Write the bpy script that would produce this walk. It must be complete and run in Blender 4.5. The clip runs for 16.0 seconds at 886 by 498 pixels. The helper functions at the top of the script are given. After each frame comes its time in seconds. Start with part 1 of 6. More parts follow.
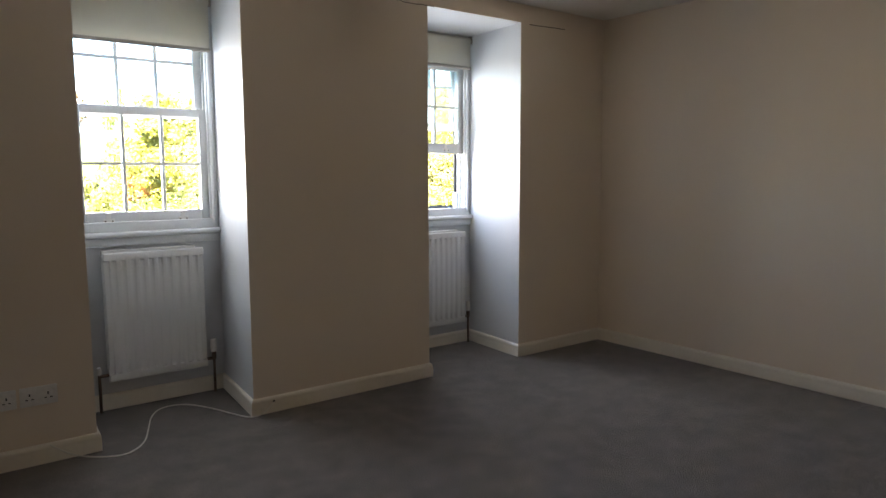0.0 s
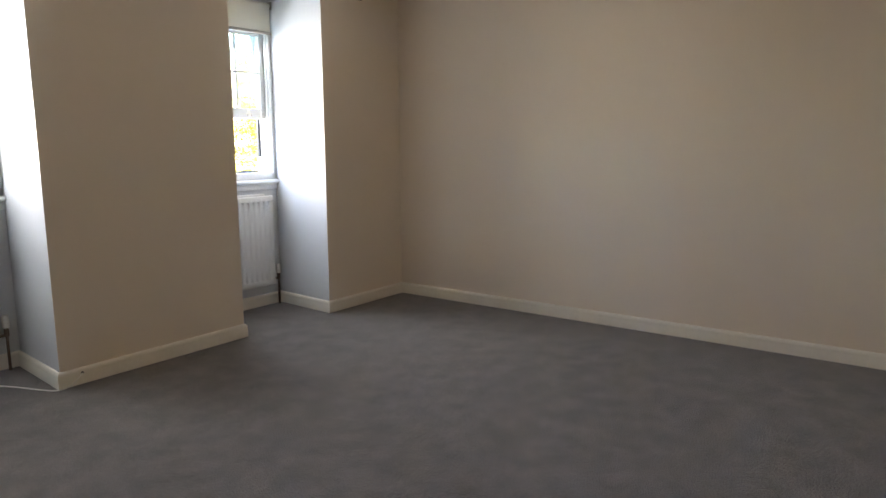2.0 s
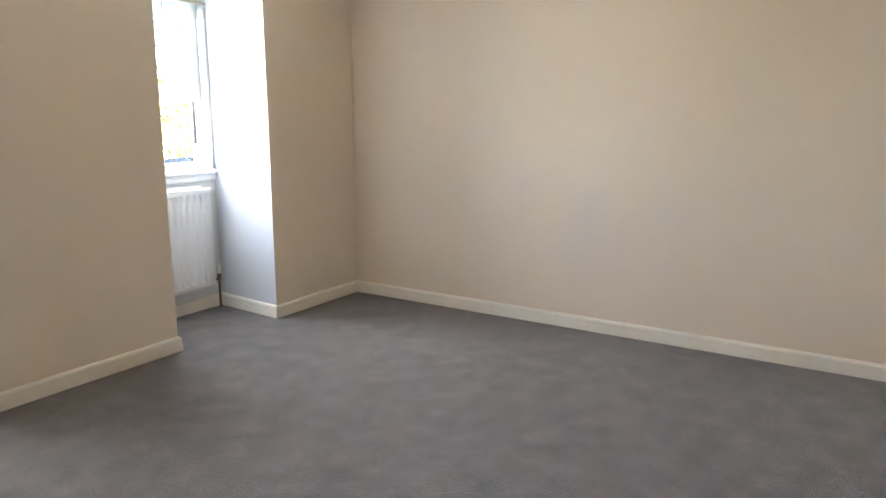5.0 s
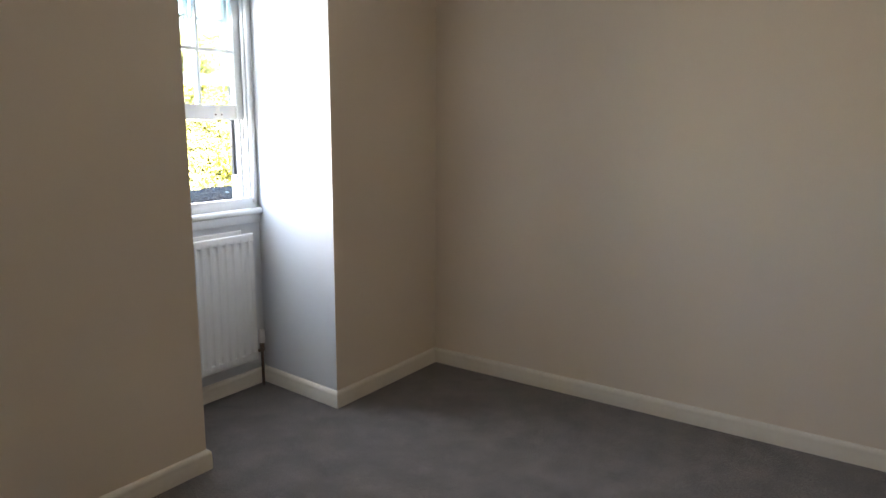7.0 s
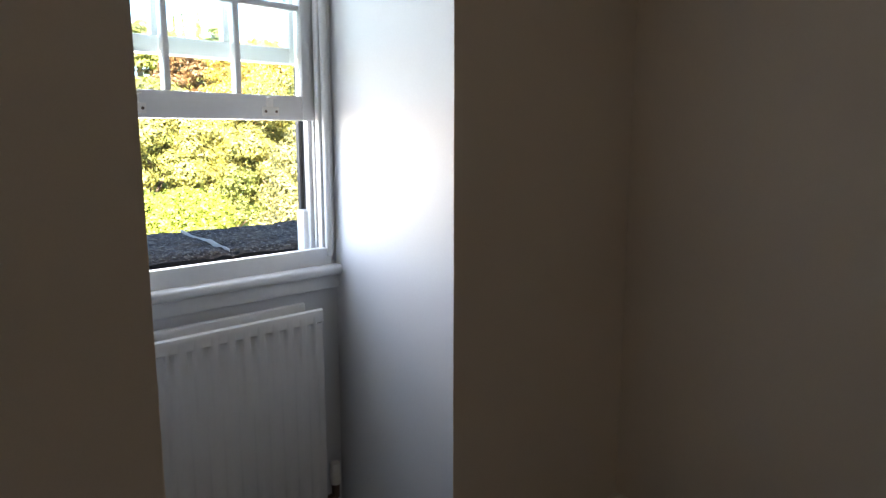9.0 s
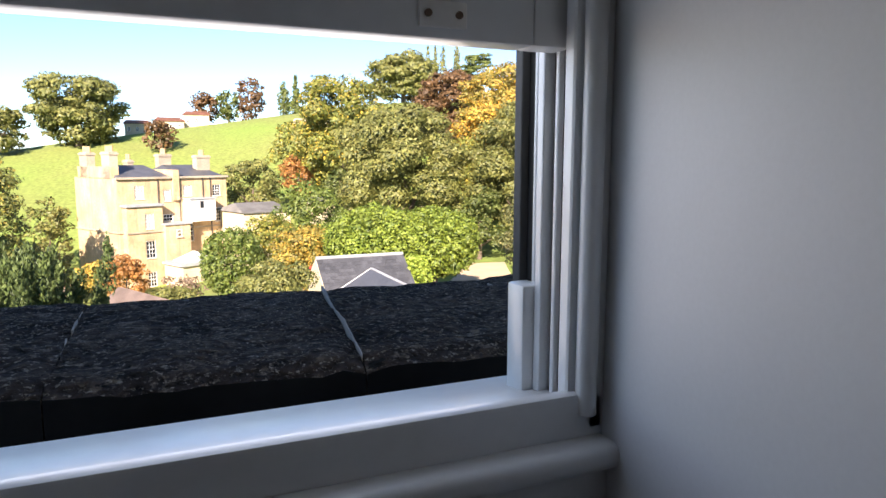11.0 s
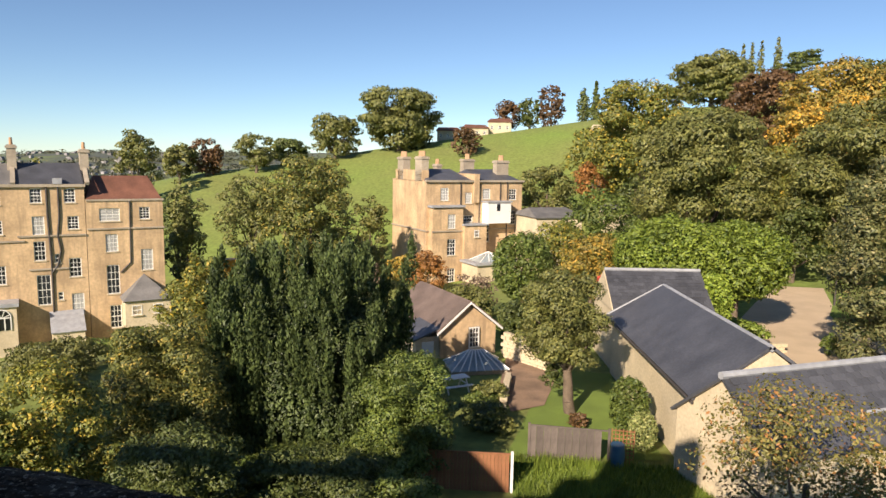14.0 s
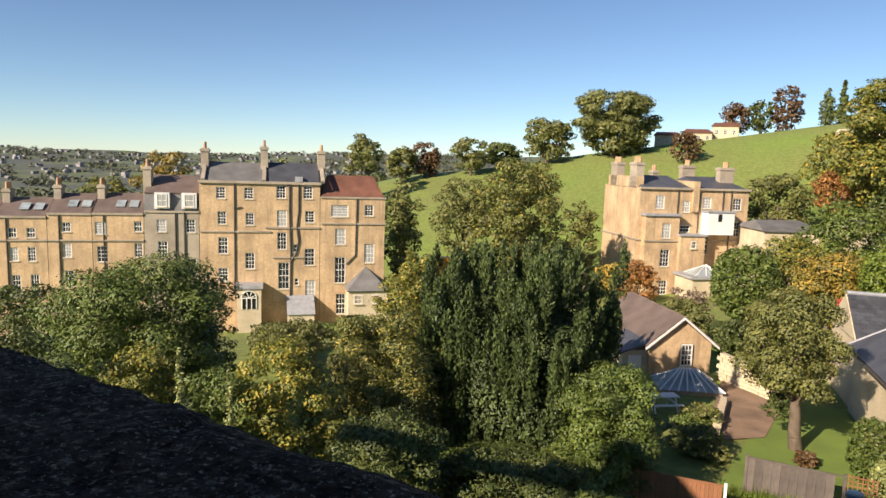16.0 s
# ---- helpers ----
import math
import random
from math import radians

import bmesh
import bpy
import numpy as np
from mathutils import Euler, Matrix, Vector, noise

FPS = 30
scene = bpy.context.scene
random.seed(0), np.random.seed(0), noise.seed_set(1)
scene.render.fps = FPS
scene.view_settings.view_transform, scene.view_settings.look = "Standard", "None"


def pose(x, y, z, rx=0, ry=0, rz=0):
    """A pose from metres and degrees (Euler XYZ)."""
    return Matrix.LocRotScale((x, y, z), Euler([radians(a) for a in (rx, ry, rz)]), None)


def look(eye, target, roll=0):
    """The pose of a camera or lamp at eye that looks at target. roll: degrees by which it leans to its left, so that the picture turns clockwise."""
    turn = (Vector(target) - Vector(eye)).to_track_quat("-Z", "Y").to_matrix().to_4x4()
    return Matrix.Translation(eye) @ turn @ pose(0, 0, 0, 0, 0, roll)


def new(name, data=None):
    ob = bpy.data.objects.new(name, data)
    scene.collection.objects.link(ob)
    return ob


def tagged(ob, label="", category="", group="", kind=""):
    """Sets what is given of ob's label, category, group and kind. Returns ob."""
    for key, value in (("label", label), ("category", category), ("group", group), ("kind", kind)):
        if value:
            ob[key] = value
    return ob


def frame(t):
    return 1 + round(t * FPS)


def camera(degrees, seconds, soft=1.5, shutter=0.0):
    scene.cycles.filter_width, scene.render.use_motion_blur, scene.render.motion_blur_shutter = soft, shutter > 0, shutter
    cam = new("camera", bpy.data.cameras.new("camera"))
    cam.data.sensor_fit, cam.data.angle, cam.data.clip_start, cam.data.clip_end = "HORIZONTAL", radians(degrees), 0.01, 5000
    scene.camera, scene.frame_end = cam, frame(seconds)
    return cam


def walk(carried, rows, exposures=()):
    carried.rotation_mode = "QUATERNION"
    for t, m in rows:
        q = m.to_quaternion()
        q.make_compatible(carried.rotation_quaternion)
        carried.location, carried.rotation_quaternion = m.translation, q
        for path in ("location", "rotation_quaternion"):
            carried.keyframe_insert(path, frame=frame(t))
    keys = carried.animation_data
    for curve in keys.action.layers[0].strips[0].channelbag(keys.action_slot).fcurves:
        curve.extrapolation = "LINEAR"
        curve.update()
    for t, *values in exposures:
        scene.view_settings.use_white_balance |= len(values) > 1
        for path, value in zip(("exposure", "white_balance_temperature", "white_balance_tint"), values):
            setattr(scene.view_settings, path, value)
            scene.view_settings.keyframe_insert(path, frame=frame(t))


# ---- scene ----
cam = camera(66.0, 16.0)
PATH = [
    (0, (-4.096, -3.407, 1.280), (-2.893, -1.825, 1.061), -0.20),
    (0.5, (-4.200, -3.522, 1.278), (-2.883, -2.034, 1.045), -0.15),
    (1, (-4.318, -3.553, 1.284), (-2.880, -2.188, 1.016), -0.10),
    (1.5, (-4.344, -3.556, 1.270), (-2.804, -2.314, 0.979), -0.08),
    (2, (-4.333, -3.576, 1.265), (-2.735, -2.414, 0.949), -0.25),
    (2.5, (-4.317, -3.583, 1.274), (-2.682, -2.482, 0.931), -0.25),
    (3, (-4.266, -3.613, 1.282), (-2.625, -2.528, 0.922), -0.35),
    (3.5, (-4.250, -3.600, 1.299), (-2.590, -2.549, 0.922), -0.25),
    (6, (-3.642, -2.831, 1.385), (-1.981, -1.787, 0.996), 0.20),
    (6.5, (-3.442, -2.561, 1.414), (-1.799, -1.486, 1.031), 0.30),
    (7, (-3.196, -2.286, 1.416), (-1.584, -1.159, 1.054), 0.30),
    (7.5, (-2.954, -2.012, 1.425), (-1.378, -0.834, 1.062), 0.30),
    (8, (-2.636, -1.753, 1.449), (-1.115, -0.510, 1.072), 0.20),
    (8.2, (-2.526, -1.650, 1.444), (-1.029, -0.377, 1.071), 0.20),
    (10.3, (-1.452, -0.430, 1.292), (-0.421, 1.263, 1.024), -0.40),
    (10.5, (-1.403, -0.298, 1.301), (-0.438, 1.433, 1.030), -0.40),
    (11, (-1.287, -0.047, 1.303), (-0.488, 1.767, 1.038), 0.10),
    (11.5, (-1.194, 0.209, 1.319), (-0.594, 2.100, 1.059), 0.60),
    (12, (-1.143, 0.445, 1.310), (-0.739, 2.387, 1.052), 0.60),
    (12.5, (-1.115, 0.600, 1.340), (-0.835, 2.563, 1.080), 0.52),
    (13, (-1.095, 0.715, 1.368), (-0.880, 2.686, 1.108), 0.55),
    (13.5, (-1.092, 0.772, 1.388), (-0.953, 2.751, 1.131), 0.69),
    (14, (-1.105, 0.795, 1.402), (-1.118, 2.779, 1.146), 0.96),
    (14.5, (-1.140, 0.808, 1.410), (-1.332, 2.782, 1.154), 1.25),
    (15, (-1.195, 0.820, 1.416), (-1.548, 2.772, 1.160), 1.51),
    (15.5, (-1.250, 0.830, 1.414), (-1.743, 2.751, 1.157), 1.66),
    (16, (-1.290, 0.838, 1.408), (-1.893, 2.727, 1.150), 1.82),
]
EXPOSURES = [(0, 4.8, 7300, 18), (1, 4.82, 7350, 18), (1.5, 5.2, 7450, 18), (2.5, 5.98, 7300, 16), (3, 6.25, 7250, 15), (3.5, 6.62, 7150, 15),
             (6, 6.65, 7100, 15), (6.5, 6.0, 7150, 15), (7, 5.45, 7250, 16), (8.2, 4.98, 7300, 17), (10.3, 2.7, 6750, 19),
             (10.6, 2.58, 6750, 19), (11, 1.8, 6750, 20), (11.5, 1.25, 7100, 18), (12, 0.62, 6950, 17), (12.5, 0.38, 6950, 17),
             (13, 0.22, 6950, 17), (13.5, 0.52, 6950, 17), (14, 0.68, 6950, 17), (16, 0.66, 6950, 17)]
walk(cam, [(t, look(eye, target, roll)) for t, eye, target, roll in PATH], EXPOSURES)

# ---- world, sun, lights ----
SUN_EL, SUN_DIR = radians(29), Vector((-0.48, -0.88, 0)).normalized()
world = bpy.data.worlds.new("sky")
scene.world = world
world.use_nodes = True
wn = world.node_tree.nodes
sky = wn.new("ShaderNodeTexSky")
sky.sky_type, sky.sun_disc = "NISHITA", False
sky.sun_elevation, sky.sun_rotation = SUN_EL, math.atan2(SUN_DIR.x, SUN_DIR.y)
sky.air_density, sky.dust_density, sky.ozone_density = 1.0, 0.0, 1.6
sky.altitude = 2500
wn["Background"].inputs["Strength"].default_value = 0.072
tone = wn.new("ShaderNodeMix")
tone.data_type, tone.blend_type = "RGBA", "MULTIPLY"
tone.inputs[0].default_value, tone.inputs[7].default_value = 1.0, (0.84, 1.02, 1.13, 1)
world.node_tree.links.new(sky.outputs[0], tone.inputs[6])
world.node_tree.links.new(tone.outputs[2], wn["Background"].inputs["Color"])

sun_data = bpy.data.lights.new("sun", "SUN")
sun_data.energy, sun_data.angle, sun_data.color = 5.0, radians(0.5), (1.0, 0.90, 0.74)
sun = new("sun", sun_data)
sun.matrix_world = look(SUN_DIR * 60 + Vector((0, 0, 60 * math.tan(SUN_EL))), (0, 0, 0))


def window_light(x, z0, z1, watts, tilt, spread, color, name):
    """Daylight coming in through a window opening: the sky's falls, the sunlit landscape's rises."""
    d = bpy.data.lights.new(name, "AREA")
    d.shape, d.size, d.size_y, d.energy, d.color = "RECTANGLE", 0.6, z1 - z0, watts, color
    d.spread = radians(spread)
    ob = new(name, d)
    ob.matrix_world = look((x, 0.80, (z0 + z1) / 2), (x, 0.0, (z0 + z1) / 2 + 0.8 * math.tan(radians(tilt))))


for window_x in (-3.10, -1.165):
    window_light(window_x, 1.20, 2.05, 0.66, -26, 162, (0.72, 0.86, 1.0), "sky_light")
    window_light(window_x, 1.02, 1.55, 0.30, 12, 125, (1.0, 0.95, 0.88), "landscape_light")


# ---- materials ----
def mat(name, color, rough=0.6, metal=0.0, vary=0.12, scale=3.0, fine=60.0, bump=0.15, dist=0.004, tint=None, island=0.0,
        objrand=0.0, detail=0.06):
    """Principled surface with stains at one scale, grain at another and fine relief."""
    m = bpy.data.materials.new(name)
    m.use_nodes = True
    nt = m.node_tree
    n, l = nt.nodes, nt.links
    p = n["Principled BSDF"]
    p.inputs["Roughness"].default_value, p.inputs["Metallic"].default_value = rough, metal
    co = n.new("ShaderNodeTexCoord")
    big, small = n.new("ShaderNodeTexNoise"), n.new("ShaderNodeTexNoise")
    big.inputs["Scale"].default_value, big.inputs["Detail"].default_value = scale, 6
    small.inputs["Scale"].default_value, small.inputs["Detail"].default_value = fine, 3
    for t in (big, small):
        l.new(co.outputs["Object"], t.inputs["Vector"])
    ramp = n.new("ShaderNodeMapRange")
    ramp.inputs[1].default_value, ramp.inputs[2].default_value = 0.3, 0.7
    l.new(big.outputs["Fac"], ramp.inputs[0])
    mix = n.new("ShaderNodeMix")
    mix.data_type = "RGBA"
    dark = tint or tuple(c * (1 - vary) for c in color)
    mix.inputs[6].default_value, mix.inputs[7].default_value = (*dark, 1), (*(min(1, c * (1 + vary * 0.4)) for c in color), 1)
    l.new(ramp.outputs[0], mix.inputs[0])
    hsv = n.new("ShaderNodeHueSaturation")
    l.new(mix.outputs[2], hsv.inputs["Color"])
    grain = n.new("ShaderNodeMapRange")
    grain.inputs[1].default_value, grain.inputs[2].default_value = 0.3, 0.7
    grain.inputs[3].default_value, grain.inputs[4].default_value = 1 - detail, 1 + detail
    l.new(small.outputs["Fac"], grain.inputs[0])
    value = grain.outputs[0]
    for amount, node, out in ((island, "ShaderNodeNewGeometry", "Random Per Island"), (objrand, "ShaderNodeObjectInfo", "Random")):
        if amount:
            r, mr, mul = n.new(node), n.new("ShaderNodeMapRange"), n.new("ShaderNodeMath")
            mr.inputs[3].default_value, mr.inputs[4].default_value = 1 - amount, 1 + amount
            mul.operation = "MULTIPLY"
            l.new(r.outputs[out], mr.inputs[0])
            l.new(value, mul.inputs[0])
            l.new(mr.outputs[0], mul.inputs[1])
            value = mul.outputs[0]
    l.new(value, hsv.inputs["Value"])
    l.new(hsv.outputs[0], p.inputs["Base Color"])
    if bump:
        b = n.new("ShaderNodeBump")
        b.inputs["Strength"].default_value, b.inputs["Distance"].default_value = bump, dist
        l.new(small.outputs["Fac"], b.inputs["Height"])
        l.new(b.outputs[0], p.inputs["Normal"])
    return m


def leaf_mat(name, a, b, c=None, share=0.2):
    """Foliage: each leaf takes its own shade between a and b, and a share of them turn to c."""
    m = bpy.data.materials.new(name)
    m.use_nodes = True
    nt = m.node_tree
    n, l = nt.nodes, nt.links
    p = n["Principled BSDF"]
    p.inputs["Roughness"].default_value = 0.55
    a, b, c = [q and (q[0] * 1.12, q[1] * 1.02, q[2] * 0.88) for q in (a, b, c)]
    geo = n.new("ShaderNodeNewGeometry")
    ramp = n.new("ShaderNodeValToRGB")
    e = ramp.color_ramp.elements
    e[0].color, e[1].color = (*a, 1), (*b, 1)
    e[1].position = 1 - share if c else 1.0
    if c:
        x = e.new(min(1, 1 - share + 0.12))
        x.color = (*c, 1)
    l.new(geo.outputs["Random Per Island"], ramp.inputs[0])
    co, big = n.new("ShaderNodeTexCoord"), n.new("ShaderNodeTexNoise")
    big.inputs["Scale"].default_value = 0.6
    l.new(co.outputs["Object"], big.inputs["Vector"])
    mr = n.new("ShaderNodeMapRange")
    mr.inputs[1].default_value, mr.inputs[2].default_value, mr.inputs[3].default_value, mr.inputs[4].default_value = 0.3, 0.7, 0.72, 1.25
    l.new(big.outputs["Fac"], mr.inputs[0])
    hsv = n.new("ShaderNodeHueSaturation")
    l.new(ramp.outputs[0], hsv.inputs["Color"])
    l.new(mr.outputs[0], hsv.inputs["Value"])
    l.new(hsv.outputs[0], p.inputs["Base Color"])
    tr, ms = n.new("ShaderNodeBsdfTranslucent"), n.new("ShaderNodeMixShader")
    l.new(hsv.outputs[0], tr.inputs["Color"])
    ms.inputs[0].default_value = 0.09
    l.new(p.outputs[0], ms.inputs[1])
    l.new(tr.outputs[0], ms.inputs[2])
    l.new(ms.outputs[0], n["Material Output"].inputs["Surface"])
    return m


def glass_mat(name, color=(0.93, 0.97, 0.95), rough=0.0):
    m = bpy.data.materials.new(name)
    m.use_nodes = True
    n, l = m.node_tree.nodes, m.node_tree.links
    t, g = n.new("ShaderNodeBsdfTransparent"), n.new("ShaderNodeBsdfGlossy")
    fr, ms = n.new("ShaderNodeFresnel"), n.new("ShaderNodeMixShader")
    t.inputs["Color"].default_value = (*color, 1)
    g.inputs["Roughness"].default_value = rough
    fr.inputs["IOR"].default_value = 1.45
    l.new(fr.outputs[0], ms.inputs[0])
    l.new(t.outputs[0], ms.inputs[1])
    l.new(g.outputs[0], ms.inputs[2])
    l.new(ms.outputs[0], n["Material Output"].inputs["Surface"])
    return m


M_WALL = mat("wall_paint", (0.80, 0.69, 0.565), 0.62, vary=0.03, scale=1.5, fine=220, bump=0.10, dist=0.001, detail=0.015)
M_REVEAL = mat("reveal_paint", (0.62, 0.63, 0.64), 0.5, vary=0.03, scale=2, fine=180, bump=0.1, dist=0.001, detail=0.015)
M_CEIL = mat("ceiling_paint", (0.86, 0.81, 0.74), 0.8, vary=0.03, scale=1.2, fine=150, bump=0.1, dist=0.001, detail=0.015)
M_TRIM = mat("cream_gloss", (0.80, 0.745, 0.65), 0.32, vary=0.05, scale=4, fine=40, bump=0.08, dist=0.001, detail=0.02)
M_WHITE = mat("white_gloss", (0.70, 0.71, 0.71), 0.28, vary=0.04, scale=5, fine=50, bump=0.06, dist=0.001, detail=0.02)
M_RAD = mat("radiator_enamel", (0.70, 0.69, 0.665), 0.33, vary=0.03, scale=4, fine=60, bump=0.03, dist=0.0005, detail=0.01)
M_PLASTIC = mat("white_plastic", (0.78, 0.76, 0.72), 0.4, vary=0.02, bump=0.0)
M_DARK = mat("dark_hole", (0.015, 0.014, 0.013), 0.7, vary=0.1, bump=0.0)
M_BEAD_DARK = mat("dark_joinery", (0.06, 0.058, 0.055), 0.7, vary=0.3, bump=0.2)
M_STEEL = mat("pipe_metal", (0.17, 0.12, 0.09), 0.45, metal=0.9, bump=0.05)
M_BLIND = mat("blind_fabric", (0.70, 0.65, 0.56), 0.85, vary=0.06, scale=3, fine=400, bump=0.2, dist=0.001, detail=0.04)
M_BAR = mat("blind_bar", (0.36, 0.32, 0.27), 0.5, vary=0.05, bump=0.0)
M_CORD = mat("white_cable", (0.75, 0.72, 0.66), 0.45, vary=0.04, bump=0.0)
nt = M_BLIND.node_tree
tl, mx = nt.nodes.new("ShaderNodeBsdfTranslucent"), nt.nodes.new("ShaderNodeMixShader")
tl.inputs["Color"].default_value, mx.inputs[0].default_value = (0.62, 0.58, 0.50, 1), 0.32
nt.links.new(nt.nodes["Principled BSDF"].outputs[0], mx.inputs[1])
nt.links.new(tl.outputs[0], mx.inputs[2])
nt.links.new(mx.outputs[0], nt.nodes["Material Output"].inputs["Surface"])
M_GLASS = glass_mat("window_glass")


def carpet_mat():
    m = mat("grey_carpet", (0.116, 0.097, 0.088), 0.95, vary=0.46, scale=8.0, fine=150, bump=0.7, dist=0.012, detail=1.0)
    n, l = m.node_tree.nodes, m.node_tree.links
    tuft, co = n.new("ShaderNodeTexVoronoi"), n["Texture Coordinate"]
    tuft.inputs["Scale"].default_value = 230
    l.new(co.outputs["Object"], tuft.inputs["Vector"])
    b = n.new("ShaderNodeBump")
    b.inputs["Strength"].default_value, b.inputs["Distance"].default_value = 0.4, 0.006
    l.new(tuft.outputs["Distance"], b.inputs["Height"])
    l.new(n["Bump"].outputs[0], b.inputs["Normal"])
    l.new(b.outputs[0], n["Principled BSDF"].inputs["Normal"])
    n["Principled BSDF"].inputs["Sheen Weight"].default_value = 0.35
    return m


M_CARPET = carpet_mat()


def coping_mat():
    """Sooty stone with pale lichen specks and dark pits."""
    m = mat("weathered_coping", (0.050, 0.037, 0.028), 0.95, vary=0.6, scale=6, fine=45, bump=1.0, dist=0.03, detail=0.6)
    n, l = m.node_tree.nodes, m.node_tree.links
    co = n["Texture Coordinate"]
    base = n["Principled BSDF"].inputs["Base Color"].links[0].from_socket
    for scale, lo, hi, color in ((38, 0.55, 0.64, (0.15, 0.12, 0.09)), (110, 0.56, 0.63, (0.26, 0.225, 0.18)), (24, 0.60, 0.66, (0.012, 0.011, 0.010))):
        t, r, x = n.new("ShaderNodeTexNoise"), n.new("ShaderNodeMapRange"), n.new("ShaderNodeMix")
        t.inputs["Scale"].default_value, t.inputs["Detail"].default_value, t.inputs["Roughness"].default_value = scale, 8, 0.7
        r.inputs[1].default_value, r.inputs[2].default_value = lo, hi
        x.data_type = "RGBA"
        x.inputs[7].default_value = (*color, 1)
        l.new(co.outputs["Object"], t.inputs["Vector"])
        l.new(t.outputs["Fac"], r.inputs[0])
        l.new(r.outputs[0], x.inputs[0])
        l.new(base, x.inputs[6])
        base = x.outputs[2]
    l.new(base, n["Principled BSDF"].inputs["Base Color"])
    n["Principled BSDF"].inputs["Specular IOR Level"].default_value = 0.08
    return m


M_COPING = coping_mat()
# near-black colour stands for the shade in the gap behind the parapet
M_GAP_SHADE = mat("gap_shade", (0.020, 0.019, 0.018), 0.9, vary=0.4, scale=4, fine=40, bump=0.4)
M_GAP_SHADE.node_tree.nodes["Principled BSDF"].inputs["Specular IOR Level"].default_value = 0.1
M_MORTAR = mat("pale_mortar", (0.40, 0.36, 0.31), 0.9, vary=0.2, bump=0.4)
M_STONE = mat("bath_stone", (0.66, 0.47, 0.275), 0.9, tint=(0.43, 0.30, 0.175), scale=0.45, fine=4, bump=0.3, dist=0.03, detail=0.14)


def weather(m, tint, lo, hi):
    """Soot and rain streaks that run down a stone face, over the colour it has."""
    n, l = m.node_tree.nodes, m.node_tree.links
    base = n["Principled BSDF"].inputs["Base Color"].links[0].from_socket
    for size, a, b in (((0.9, 0.9, 0.10), lo, hi), ((0.22, 0.22, 0.16), lo - 0.02, hi + 0.06)):
        mp, t, r, x = n.new("ShaderNodeMapping"), n.new("ShaderNodeTexNoise"), n.new("ShaderNodeMapRange"), n.new("ShaderNodeMix")
        mp.inputs["Scale"].default_value = size
        t.inputs["Scale"].default_value, t.inputs["Detail"].default_value, t.inputs["Roughness"].default_value = 1.6, 8, 0.65
        r.inputs[1].default_value, r.inputs[2].default_value, r.inputs[4].default_value = a, b, 0.75
        x.data_type = "RGBA"
        x.inputs[7].default_value = (*tint, 1)
        l.new(n["Texture Coordinate"].outputs["Object"], mp.inputs["Vector"])
        l.new(mp.outputs[0], t.inputs["Vector"])
        l.new(t.outputs["Fac"], r.inputs[0])
        l.new(r.outputs[0], x.inputs[0])
        l.new(base, x.inputs[6])
        base = x.outputs[2]
    l.new(base, n["Principled BSDF"].inputs["Base Color"])


weather(M_STONE, (0.33, 0.235, 0.145), 0.50, 0.66)
M_STONE_PALE = mat("pale_stone", (0.62, 0.52, 0.36), 0.9, vary=0.22, scale=0.5, fine=6, bump=0.3, dist=0.02, detail=0.1)
M_STONE_GREY = mat("grey_stone", (0.40, 0.34, 0.26), 0.9, vary=0.3, scale=0.5, fine=6, bump=0.3, dist=0.02, detail=0.12)
M_SLATE = mat("slate", (0.085, 0.088, 0.10), 0.5, vary=0.3, scale=0.8, fine=9, bump=0.3, dist=0.02, island=0.22, objrand=0.22, detail=0.16)
M_SLATE_BROWN = mat("brown_slate", (0.17, 0.125, 0.105), 0.7, vary=0.3, scale=0.8, fine=9, bump=0.3, dist=0.02, island=0.2, detail=0.12)
M_TILE = mat("red_tile", (0.21, 0.088, 0.055), 0.8, vary=0.35, scale=0.7, fine=8, bump=0.4, dist=0.03, island=0.25, detail=0.15)
M_LEAD = mat("lead_flashing", (0.36, 0.37, 0.39), 0.5, vary=0.25, scale=2, fine=20, bump=0.2)
M_POT = mat("chimney_pot_clay", (0.50, 0.31, 0.18), 0.85, vary=0.25, scale=2, bump=0.2)
M_PIPE = mat("iron_pipe", (0.07, 0.06, 0.055), 0.5, vary=0.2, bump=0.1)
M_PANE = mat("dark_pane", (0.03, 0.034, 0.04), 0.06, vary=0.3, scale=1.5, bump=0.0, objrand=0.5)
M_PANE_LIT = mat("curtained_pane", (0.42, 0.42, 0.40), 0.15, vary=0.2, scale=1.5, bump=0.0)
M_SASH = mat("white_joinery", (0.78, 0.77, 0.73), 0.4, vary=0.06, bump=0.05)
M_RENDER_W = mat("white_cladding", (0.80, 0.79, 0.77), 0.6, vary=0.05, scale=1, bump=0.05)
M_BARK = mat("bark", (0.16, 0.12, 0.085), 0.9, vary=0.4, scale=3, fine=24, bump=0.8, dist=0.03, detail=0.25)
M_GRAVEL = mat("gravel_drive", (0.56, 0.43, 0.29), 0.95, vary=0.15, scale=0.5, fine=30, bump=0.4, dist=0.02, detail=0.12)
M_SOIL = mat("bare_soil", (0.26, 0.17, 0.11), 0.95, vary=0.35, scale=0.9, fine=14, bump=0.5, dist=0.03, detail=0.2)
M_WOOD = mat("fence_wood", (0.30, 0.13, 0.06), 0.8, vary=0.3, scale=2, fine=25, bump=0.3, objrand=0.15, detail=0.15)
M_WOOD_GREY = mat("grey_wood", (0.14, 0.115, 0.10), 0.85, vary=0.3, scale=2, fine=25, bump=0.3, objrand=0.2, detail=0.15)
M_WHITE_WOOD = mat("white_painted_wood", (0.78, 0.77, 0.74), 0.5, vary=0.08, bump=0.1)
M_BLUE = mat("blue_plastic", (0.03, 0.12, 0.22), 0.4, vary=0.1, bump=0.0)
